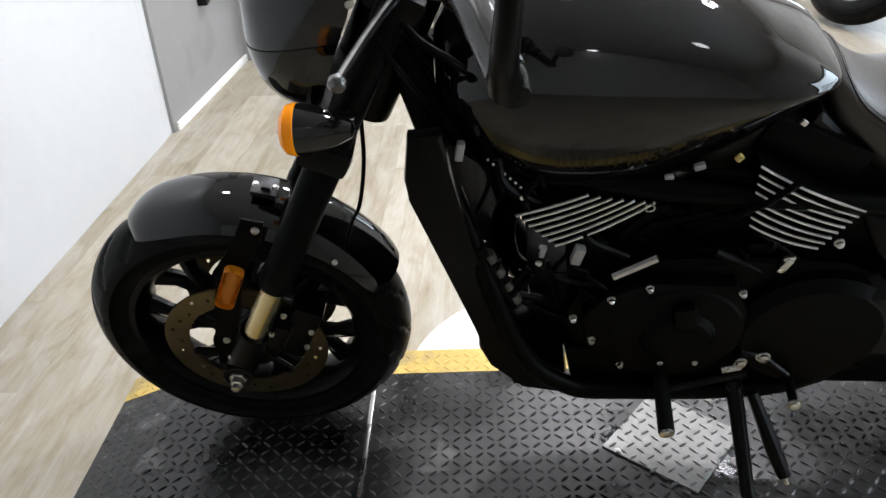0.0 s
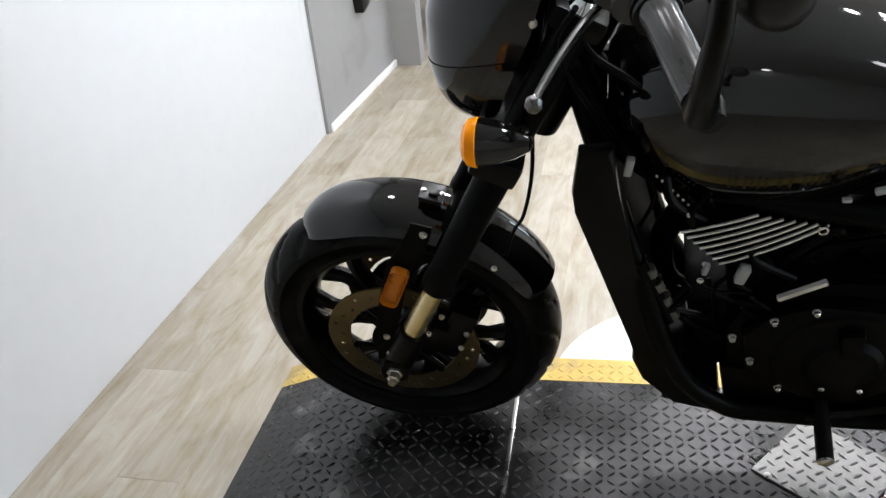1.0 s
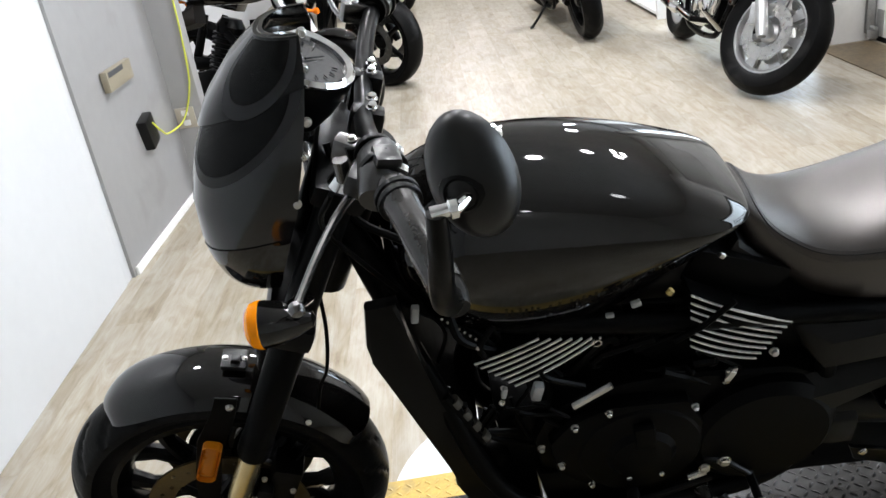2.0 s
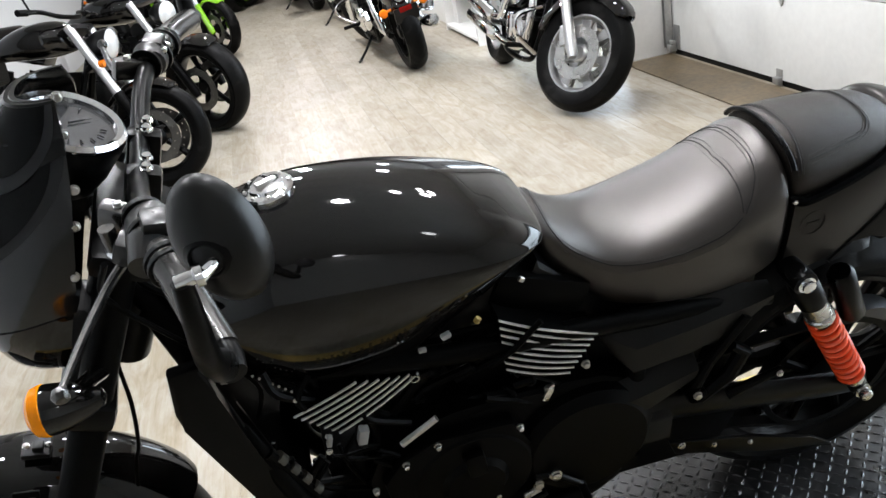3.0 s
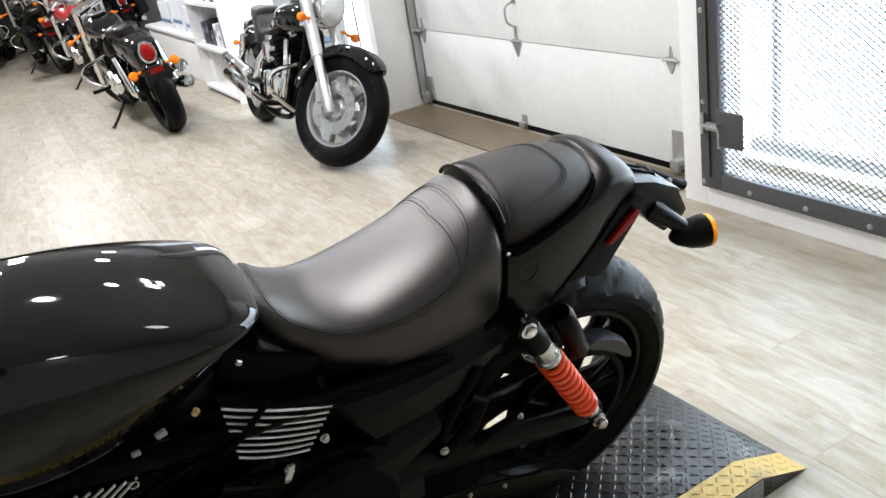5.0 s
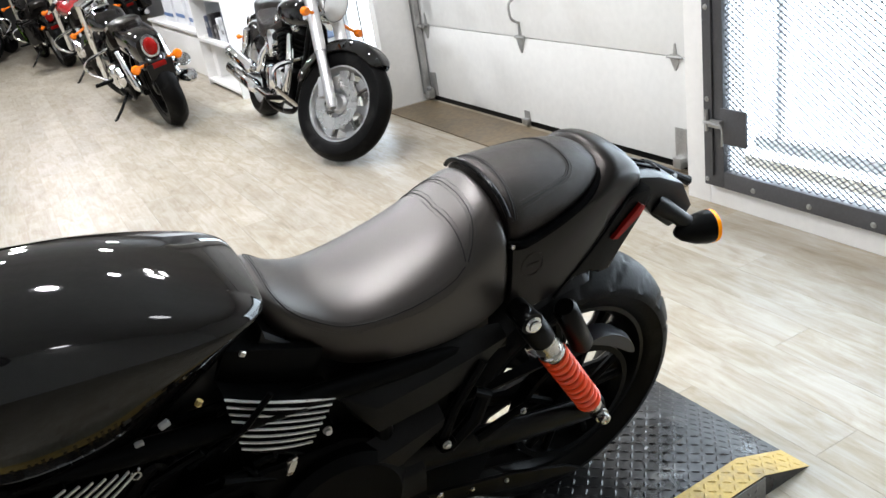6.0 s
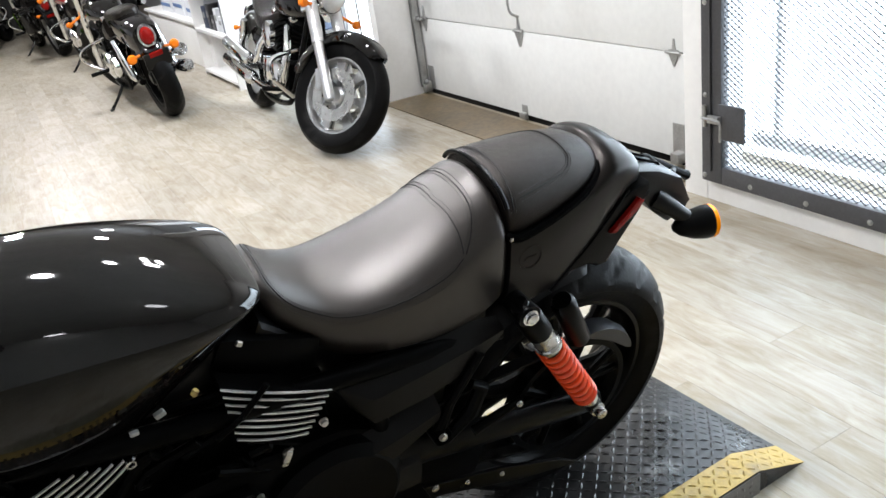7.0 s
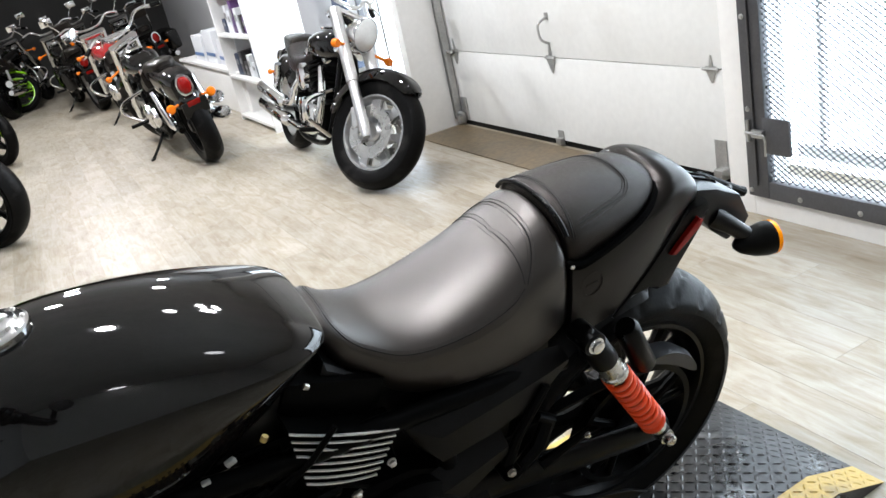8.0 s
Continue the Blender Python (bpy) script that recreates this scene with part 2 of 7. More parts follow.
def pieces(name, bm, material, parent, label=""):
    """Each loose piece of a bmesh as a part of its own."""
    bm.verts.index_update()
    seen, out = set(), []
    for v in bm.verts:
        if v in seen:
            continue
        seen.add(v)
        stack, isle = [v], []
        while stack:
            a = stack.pop()
            isle.append(a)
            for e in a.link_edges:
                o = e.other_vert(a)
                if o not in seen:
                    seen.add(o)
                    stack.append(o)
        sub = B()
        new_v = {a: sub.verts.new(a.co) for a in isle}
        for f in {f for a in isle for f in a.link_faces}:
            sub.faces.new([new_v[a] for a in f.verts])
        out.append(part(name, sub, material, parent, label))
    bm.free()
    return out


def thing(name, label, category, m=None, group="", kind=""):
    ob = new(name)
    ob.empty_display_size = 0.1
    if m is not None:
        ob.matrix_world = m
    return tagged(ob, label, category, group, kind)


def solid(name, bm, material, label, category="", kind="", group="", m=None):
    ob = new(name, mesh_of(name, bm, material))
    if m is not None:
        ob.matrix_world = m
    return tagged(ob, label, category, group, kind)


def B():
    return bmesh.new()


# ---------------------------------------------------------------- the room
ROOM_H = 2.9
XL, XG, XD = -0.89, 3.04, 3.25      # white wall, gate wall, overhead door


def wood_floor_material(name, per_object=True):
    m = bpy.data.materials.new(name)
    n, l = nodes_of(m)
    b = n["Principled BSDF"]
    tc = n.new("ShaderNodeTexCoord")
    oi = n.new("ShaderNodeObjectInfo" if per_object else "ShaderNodeNewGeometry")
    rnd = oi.outputs["Random" if per_object else "Random Per Island"]
    off = n.new("ShaderNodeVectorMath")
    off.operation = "MULTIPLY_ADD"
    off.inputs[1].default_value = (7.3, 31.0, 3.1)
    l.new(rnd, off.inputs[0])
    l.new(tc.outputs["Object"], off.inputs[2])
    def noise(stretch, scale, detail, rough, dist):
        mp = n.new("ShaderNodeMapping")
        mp.inputs["Scale"].default_value = stretch
        l.new(off.outputs[0], mp.inputs["Vector"])
        nz = n.new("ShaderNodeTexNoise")
        nz.inputs["Scale"].default_value, nz.inputs["Detail"].default_value = scale, detail
        nz.inputs["Roughness"].default_value, nz.inputs["Distortion"].default_value = rough, dist
        l.new(mp.outputs[0], nz.inputs["Vector"])
        return nz

    def mixed(a, b, share):
        mx = n.new("ShaderNodeMix")
        mx.inputs["Factor"].default_value = share
        l.new(a, mx.inputs["A"])
        l.new(b, mx.inputs["B"])
        return mx.outputs["Result"]

    cloud = noise((3.2, 1.0, 1.0), 4.6, 7, 0.64, 0.9)
    streak = noise((26.0, 1.3, 1.0), 3.0, 8, 0.66, 0.5)
    blot = noise((1.0, 0.8, 1.0), 1.7, 4, 0.5, 0.0)
    fac = mixed(mixed(cloud.outputs["Fac"], streak.outputs["Fac"], 0.36), rnd, 0.045)
    ramp = n.new("ShaderNodeValToRGB")
    e = ramp.color_ramp.elements
    e[0].position, e[0].color = 0.30, (0.211, 0.168, 0.113, 1)
    e[1].position, e[1].color = 0.72, (0.495, 0.468, 0.417, 1)
    for p, c in ((0.42, (0.329, 0.278, 0.198, 1)), (0.56, (0.419, 0.380, 0.315, 1))):
        ramp.color_ramp.elements.new(p).color = c
    l.new(fac, ramp.inputs[0])
    mr = n.new("ShaderNodeMapRange")
    mr.inputs["From Min"].default_value, mr.inputs["From Max"].default_value = 0.3, 1.4
    mr.inputs["To Min"].default_value, mr.inputs["To Max"].default_value = 0.74, 1.2
    ad = n.new("ShaderNodeMath")
    ad.operation = "MULTIPLY_ADD"
    ad.inputs[1].default_value = 0.16
    l.new(rnd, ad.inputs[0])
    l.new(blot.outputs["Fac"], ad.inputs[2])
    l.new(ad.outputs[0], mr.inputs["Value"])
    mul = n.new("ShaderNodeMix")
    mul.data_type, mul.blend_type = "RGBA", "MULTIPLY"
    mul.inputs["Factor"].default_value = 1
    l.new(ramp.outputs[0], mul.inputs["A"])
    l.new(mr.outputs[0], mul.inputs["B"])
    l.new(mul.outputs["Result"], b.inputs["Base Color"])
    rr = n.new("ShaderNodeMapRange")
    rr.inputs["To Min"].default_value, rr.inputs["To Max"].default_value = 0.33, 0.52
    l.new(blot.outputs["Fac"], rr.inputs["Value"])
    l.new(rr.outputs[0], b.inputs["Roughness"])
    bp = n.new("ShaderNodeBump")
    bp.inputs["Strength"].default_value, bp.inputs["Distance"].default_value = 0.12, 0.001
    l.new(streak.outputs["Fac"], bp.inputs["Height"])
    l.new(bp.outputs[0], b.inputs["Normal"])
    return m


M["oak"] = wood_floor_material("oak_plank")
M["oakfar"] = wood_floor_material("oak_plank_far", False)
M["gap"] = mat("plank_joint", (0.29, 0.25, 0.19), 0.7, 0, 0.2)

bm = B()
box(bm, (5.4, 19.4, 0.1), (0.95, 5.75, -0.0515))
floor = solid("floor", bm, M["gap"], "wood-look plank floor with fine joints", "floor", "structure")

# white photo wall beside the platform
bm = B()
box(bm, (0.12, 5.7, ROOM_H), (XL - 0.07, 1.775 - 5.7 / 2, ROOM_H / 2), bevel=0.004)
box(bm, (0.10, 0.082, ROOM_H), (XL - 0.064, 1.814, ROOM_H / 2), bevel=0.002)
solid("wall_west", bm, M["white"], "smooth brightly lit white wall", "wall", "structure")
# grey wall behind it, turned a little from the white one
GW = pose(-0.889, 1.855, 0, 0, 0, -2.1)
bm = B()
box(bm, (0.12, 0.99, ROOM_H), (-0.06, 0.488, ROOM_H / 2), bevel=0.003)
solid("wall_west_grey", bm, M["grey"], "pale grey painted wall with scuffs", "wall", "structure", m=GW)
bm = B()
box(bm, (0.012, 0.95, 0.036), (0.007, 0.49, 0.018), bevel=0.003)
solid("baseboard", bm, M["trimwhite"], "low white baseboard along the grey wall", "baseboard", "structure", m=GW)
# the far west wall behind the parked row
bm = B()
box(bm, (0.12, 12.4, ROOM_H), (-1.66, 2.922 + 12.4 / 2, ROOM_H / 2))
solid("wall_far_west", bm, M["white"], "white wall behind the parked motorcycles", "wall", "structure")
bm = B()
box(bm, (1.02, 0.1, ROOM_H), (-0.71 - 0.51, 2.87, ROOM_H / 2), bevel=0.003)
solid("wall_return", bm, M["grey"], "pale grey wall return with a socket", "wall", "structure")
# near-black colour stands in for the dim, cluttered far end
bm = B()
box(bm, (5.4, 0.12, ROOM_H), (0.95, 15.38, ROOM_H / 2))
solid("wall_north", bm, M["darkwall"], "near-black wall closing off the dim far end of the showroom", "wall", "structure")
bm = B()
box(bm, (4.3, 0.12, ROOM_H), (1.12, -3.9, ROOM_H / 2))
solid("wall_south", bm, M["southwall"], "plain off-white wall", "wall", "structure")
bm = B()
box(bm, (5.4, 19.4, 0.1), (0.95, 5.75, ROOM_H + 0.05))
solid("ceiling", bm, M["darkceil"], "plain off-white ceiling", "ceiling", "structure")

# ---- east side: gate wall, overhead door, shelves
GY0, GY1 = -1.2, 1.045             # gate opening along y
GZ0, GZ1 = 0.095, 2.15
bm = B()
box(bm, (0.2, GY1 - GY0, GZ0 + 0.01), (XG + 0.1, (GY0 + GY1) / 2, (GZ0 + 0.01) / 2), bevel=0.004)
box(bm, (0.2, 0.125, ROOM_H), (XG + 0.1, GY1 + 0.0645, ROOM_H / 2), bevel=0.004)
box(bm, (0.2, GY1 - GY0, ROOM_H - GZ1), (XG + 0.1, (GY0 + GY1) / 2, (ROOM_H + GZ1) / 2), bevel=0.004)
box(bm, (0.2, 2.7, ROOM_H), (XG + 0.1, GY0 - 1.352, ROOM_H / 2), bevel=0.004)
solid("wall_east", bm, M["trimwhite"], "white painted wall and posts round the gate", "wall", "structure")

DY0, DY1 = 1.20, 3.83
M["dirtywood"] = mat("worn_threshold", (0.12, 0.088, 0.05), 0.45, 0, 0.6, 4)

# ---- overhead door: four insulated sections in a recess, with its iron work
ov = thing("overhead_door", "white sectional overhead door with steel hinges", "door", kind="structure")
SECT = [(0.035, 0.518), (0.522, 1.05), (1.054, 1.58), (1.584, 2.11), (2.114, 2.62)]
for z0, z1 in SECT:
    bm = B()
    box(bm, (0.045, DY1 - DY0 + 0.06, z1 - z0), (XD + 0.0225, (DY0 + DY1) / 2, (z0 + z1) / 2), bevel=0.004)
    part("door_section", bm, M["door"], ov)
bm = B()
box(bm, (0.03, DY1 - DY0, 0.034), (XD + 0.02, (DY0 + DY1) / 2, 0.017), bevel=0.008)
part("bottom_seal", bm, M["rubber"], ov, "black rubber bottom seal")
M["galv"] = mat("galvanised_steel", (0.42, 0.42, 0.41), 0.42, 0.8, 0.25, 14, 0.1, 100)


def hinge_plate(y, z, s=1.0):
    bm = B()
    prism(bm, [(y - 0.018 * s, z + 0.012), (y + 0.018 * s, z + 0.012), (y + 0.006 * s, z + 0.10 * s), (y - 0.006 * s, z + 0.10 * s)], "x", XD - 0.006, XD - 0.001)
    prism(bm, [(y - 0.05 * s, z + 0.012), (y + 0.05 * s, z + 0.012), (y + 0.05 * s, z - 0.005), (y + 0.006 * s, z - 0.10 * s), (y - 0.006 * s, z - 0.10 * s), (y - 0.05 * s, z - 0.005)], "x", XD - 0.0062, XD - 0.0012)
    tube(bm, [(XD - 0.009, y - 0.045, z), (XD - 0.009, y + 0.045, z)], 0.007, 8)
    part("door_hinge", bm, M["galv"], ov)


for y, size in ((DY0 + 0.24, 0.6), (2.645, 0.85), (DY1 - 0.06, 0.85)):
    hinge_plate(y, 0.52, size)
    hinge_plate(y, 1.052, size)
bm = B()
tube(bm, curve_pts([(XD - 0.004, 2.635, 0.60), (XD - 0.05, 2.64, 0.63), (XD - 0.055, 2.65, 0.68), (XD - 0.05, 2.645, 0.72), (XD - 0.004, 2.63, 0.745)], 20), 0.007, 8)
box(bm, (0.006, 0.03, 0.04), (XD - 0.003, 2.631, 0.75), bevel=0.002)
part("door_handle", bm, M["galv"], ov, "bent steel pull handle")
bm = B()
box(bm, (0.03, 0.05, 0.035), (XD - 0.016, 2.66, 0.035), bevel=0.003)
box(bm, (0.006, 0.05, 0.09), (XD - 0.004, 2.66, 0.05), bevel=0.002)
part("bottom_bracket", bm, M["galv"], ov)
for y in (DY1 - 0.05, DY0 + 0.22):
    bm = B()
    box(bm, (0.006, 0.07, 0.16), (XD - 0.004, y, 0.12), bevel=0.002)
    box(bm, (0.05, 0.05, 0.05), (XD - 0.03, y + (0.03 if y > 2 else -0.02), 0.05), bevel=0.004)
    part("corner_bracket", bm, M["galv"], ov)
for y in (DY1 + 0.015, DY0 - 0.002):
    bm = B()
    for dy, dx in ((-0.022, 0.0), (0.022, 0.0)):
        box(bm, (0.05, 0.003, 2.4), (XD - 0.035 + dx, y + dy * 0.6, 1.25))
    box(bm, (0.003, 0.026, 2.4), (XD - 0.011, y, 1.25))
    part("door_track", bm, M["galv"], ov, "galvanised roller track")
bm = B()
for k in range(2):
    tube(bm, [(XD - 0.03, DY1 + 0.0, 0.09 + k * 0.43), (XD - 0.03, DY1 - 0.06, 0.09 + k * 0.43)], 0.012, 10)
part("track_roller", bm, M["galv"], ov)
bm = B()
box(bm, (0.12, DY1 - DY0 + 0.3, 0.28), (XD + 0.03, (DY0 + DY1) / 2, 2.76))
solid("wall_lintel", bm, M["trimwhite"], "white wall over the overhead door", "wall", "structure")
bm = B()
box(bm, (0.34, 2.58, 0.004), (3.05, (DY0 + DY1) / 2 + 0.02, 0.0055))
solid("door_threshold", bm, M["dirtywood"], "worn darker floor boards at the overhead door", "threshold", "structure")

# pier between the door and the shop window
bm = B()
box(bm, (0.42, 0.10, ROOM_H), (3.15, DY1 + 0.095, ROOM_H / 2), bevel=0.004)
solid("wall_east_pier", bm, M["trimwhite"], "cream white pier beside the overhead door", "wall", "structure")
bm = B()
box(bm, (0.012, 0.10, 0.04), (2.934, DY1 + 0.095, 0.02), bevel=0.002)
solid("trim", bm, M["gap"], "dark scuffed foot of the pier", "trim", "structure")

# glazed door behind the cruiser, with bright daylight
M["daylight"] = mat("daylight_backdrop", (0.77, 0.89, 1.0), 0.9, 0, 0, emit=DAY)
bm = B()
box(bm, (0.02, 1.5, 2.5), (3.52, 4.75, 1.3))
solid("backdrop", bm, M["daylight"], "overexposed daylight outside the glazed door", "backdrop", "structure")
fr = thing("door_2", "glazed shop door with dark metal frame", "door", kind="structure")
for y in (4.0, 4.14, 5.42):
    bm = B()
    box(bm, (0.05, 0.03, 2.3), (3.30, y, 1.15), bevel=0.004)
    part("door_stile", bm, M["gate"], fr)
bm = B()
box(bm, (0.05, 1.39, 0.08), (3.30, 4.71, 2.34), bevel=0.004)
box(bm, (0.05, 1.39, 0.16), (3.30, 4.71, 0.08), bevel=0.004)
part("door_rail", bm, M["gate"], fr)
for z, h in ((0.86, 0.20), (0.60, 0.06)):
    bm = B()
    box(bm, (0.006, 0.16, h), (3.27, 4.24, z), bevel=0.001)
    nt = tagged(new("notice", mesh_of("notice", bm, M["notice"])), "pale blue notice stuck on the glass door", "sign")
bm = B()
box(bm, (0.1, 0.26, ROOM_H), (3.45, 3.99, ROOM_H / 2))
box(bm, (0.1, 9.8, ROOM_H), (3.45, 10.42, ROOM_H / 2))
box(bm, (0.1, 1.6, 0.5), (3.45, 4.75, ROOM_H - 0.25))
solid("wall_east_far", bm, M["white"], "white wall behind the shelves", "wall", "structure")

# ---- security gate: steel frame, expanded mesh, latch; bright window behind
gate = thing("security_gate", "dark steel security gate with expanded metal mesh", "gate")
GX = XG - 0.012
bm = B()
box(bm, (0.04, 0.1, GZ1 - GZ0), (GX, GY1 - 0.05, (GZ0 + GZ1) / 2), bevel=0.004)
part("gate_stile", bm, M["gate"], gate)
bm = B()
box(bm, (0.04, 0.075, GZ1 - GZ0), (GX, GY0 + 0.0375, (GZ0 + GZ1) / 2), bevel=0.004)
part("gate_stile", bm, M["gate"], gate)
bm = B()
box(bm, (0.04, GY1 - GY0 - 0.177, 0.07), (GX, (GY0 + GY1) / 2 - 0.0125, GZ0 + 0.035), bevel=0.004)
part("gate_rail", bm, M["gate"], gate)
bm = B()
box(bm, (0.04, GY1 - GY0 - 0.152, 0.07), (GX, (GY0 + GY1) / 2, GZ1 - 0.035), bevel=0.004)
part("gate_rail", bm, M["gate"], gate)
bm = B()
box(bm, (0.012, 0.008, GZ1 - GZ0 - 0.1), (GX - 0.024, GY1 - 0.05, (GZ0 + GZ1) / 2), bevel=0.002)
part("gate_rib", bm, M["gate"], gate)
# diamonds of the expanded mesh, each strand a thin twisted bar
bm = B()
dw, dh = 0.033, 0.0112
ny = int((GY1 - GY0 - 0.15) / dw)
nz = int((1.25 - GZ0) / dh)
y0, z0 = GY1 - 0.1, GZ0 + 0.06


def strand(bm, p, q, r=0.0015):
    p, q = Vector(p), Vector(q)
    t = (q - p).normalized()
    s = t.cross(Vector((1, 0, 0))) * r
    f = Vector((0.0028, 0, 0))
    a = [bm.verts.new(v) for v in (p - s - f, p + s - f, p + s + f, p - s + f)]
    b = [bm.verts.new(v) for v in (q - s - f, q + s - f, q + s + f, q - s + f)]
    bridge(bm, a, b)


for j in range(nz * 2):
    for i in range(ny):
        yy, zz = y0 - i * dw, z0 + j * dh
        if yy < -0.9 or zz > 1.5:
            continue
        o = dw / 2 if j % 2 else 0
        strand(bm, (GX, yy - o, zz), (GX, yy - o - dw / 2, zz + dh))
        strand(bm, (GX, yy - o, zz), (GX, yy - o + dw / 2, zz + dh))
mesh = part("expanded_mesh", bm, M["gate"], gate)
mesh["kind"] = "stuff"
bm = B()
box(bm, (0.012, 0.125, 0.14), (GX - 0.02, 0.892, 0.354), bevel=0.003)
lb = part("lock_guard", bm, M["gate"], gate, "dark steel guard plate behind the latch")
bm = B()
box(bm, (0.02, 0.055, 0.03), (GX - 0.035, 0.968, 0.362), bevel=0.004)
tube(bm, [(GX - 0.05, 1.015, 0.367), (GX - 0.05, 0.925, 0.362)], 0.006, 8)
tube(bm, curve_pts([(GX - 0.05, 0.93, 0.362), (GX - 0.052, 0.92, 0.347), (GX - 0.052, 0.92, 0.285)], 8), 0.005, 8)
tube(bm, [(GX - 0.03, 1.02, 0.325), (GX - 0.03, 1.02, 0.41)], 0.008, 8)
part("latch", bm, M["galv"], gate, "galvanised slide latch")
bm = B()
for y in (1.03, 0.80, 0.55, 0.30, 0.05, -0.2):
    bolt(bm, (GX - 0.02, y, GZ0 + 0.025), (-1, 0, 0), 0.008, 0.006)
for z in (0.45, 0.80, 1.15):
    bolt(bm, (GX - 0.02, 1.025, z), (-1, 0, 0), 0.008, 0.006)
pieces("gate_bolt", bm, M["galv"], gate)
# window behind the mesh
win = thing("window_1", "overexposed window behind the gate mesh", "window", kind="structure")
bm = B()
box(bm, (0.02, 2.9, 2.1), (XG + 0.32, 0.25, 1.15))
part("bright_pane", bm, M["daylight"], win)
bm = B()
box(bm, (0.05, 2.2, 0.05), (XG + 0.26, -0.07, 0.20), bevel=0.004)
box(bm, (0.03, 0.025, 2.0), (XG + 0.26, 0.92, 1.22), bevel=0.004)
part("window_frame", bm, M["trimwhite"], win)

# ---- platform: diamond plate, ramped ends, yellow borders, patch
PL0, PL1, PR0, PR1 = -0.425, -0.265, 1.845, 2.0
PY0, PY1 = -0.258, 0.328
PZ = 0.06
plat = thing("display_platform", "low dark diamond-plate platform with yellow edges and ramped ends", "platform", pose(1.8, 0, 0, 0, 0, 2.0) @ pose(-1.8, 0, 0))
bm = B()
prism(bm, [(PL0, 0.0005), (PL1, PZ), (PR0, PZ), (PR1, 0.0005)], "y", PY0, PY1)
deck = part("deck", bm, M["plate"], plat)
# painted borders, a thin coat on the long edges, following the ramps
for a, b in ((PY0 - 0.0006, PY0 + 0.078), (PY1 - 0.083, PY1 + 0.0006)):
    bm = B()
    sect = [(PL0, 0.0005), (PL1, PZ), (PR0, PZ), (PR1, 0.0005)]
    rows = [[(x, a, z + 0.0007), (x, b, z + 0.0007)] for x, z in sect]
    loft(bm, [[Vector(p) for p in ((x, a, z + 0.001), (x, b, z + 0.001), (x, b, z - 0.0005), (x, a, z - 0.0005))] for x, z in sect])
    part("yellow_border", bm, M["yellow"], plat, "worn yellow painted border")


def lugs(bm, x, y, z, tilt, flip, s=1.0):
    """A raised lozenge of the tread pattern."""
    L, W, H = 0.0112 * s, 0.0034 * s, 0.0024
    a = radians(45 if flip else -45)
    c, sn = math.cos(a), math.sin(a)
    base = [(-L, 0), (-L * .5, -W), (L * .5, -W), (L, 0), (L * .5, W), (-L * .5, W)]
    vs = []
    for px, py in base:
        u, v = px * c - py * sn, px * sn + py * c
        vs.append(bm.verts.new((x + u * math.cos(tilt), y + v, z - u * math.sin(tilt))))
    top = []
    for px in (-L * .45, L * .45):
        u, v = px * c, px * sn
        top.append(bm.verts.new((x + u * math.cos(tilt) + H * math.sin(tilt), y + v, z - u * math.sin(tilt) + H * math.cos(tilt))))
    l, r = top
    bm.faces.new((vs[0], vs[1], l))
    bm.faces.new((vs[1], vs[2], r, l))
    bm.faces.new((vs[2], vs[3], r))
    bm.faces.new((vs[3], vs[4], r))
    bm.faces.new((vs[4], vs[5], l, r))
    bm.faces.new((vs[5], vs[0], l))


DP = 0.0228
PATCH_C, PATCH_A = (0.783, 0.012), -39.0


def in_patch(x, y, grow=0.0):
    a = radians(PATCH_A)
    dx, dy = x - PATCH_C[0], y - PATCH_C[1]
    return abs(dx * math.cos(a) + dy * math.sin(a)) < 0.1 + grow and abs(-dx * math.sin(a) + dy * math.cos(a)) < 0.1 + grow


deck_l, yel_l, mark_l = B(), B(), B()
tl, tr = math.atan2(PZ, PL1 - PL0), math.atan2(PZ, PR1 - PR0)
nx, ny = int((PR1 - PL0) / DP), int((PY1 - PY0) / DP)
for i in range(1, nx):
    for j in range(1, ny + 1):
        x, y = PL0 + (i + 0.2) * DP, PY0 + (j - 0.35) * DP
        if y > PY1 - 0.012 or in_patch(x, y, 0.01):
            continue
        if x < PL1:
            z, t = (x - PL0) / (PL1 - PL0) * PZ, -tl
        elif x > PR0:
            z, t = (PR1 - x) / (PR1 - PR0) * PZ, tr
        else:
            z, t = PZ, 0.0
        edge = y < PY0 + 0.074 or y > PY1 - 0.079
        marked = abs(x - 0.592) < 0.042 and abs(y + 0.105) < 0.042
        lugs(yel_l if edge else mark_l if marked else deck_l, x, y, z + (0.0009 if edge else 0), t, (i + j) % 2)
ob = part("tread_pattern", deck_l, M["plate"], plat)
ob["kind"] = "stuff"
ob = part("black_tread", mark_l, M["rubber"], plat, "black treads on one square of the deck")
ob["kind"] = "stuff"
ob = part("yellow_tread_pattern", yel_l, M["yellow"], plat)
ob["kind"] = "stuff"
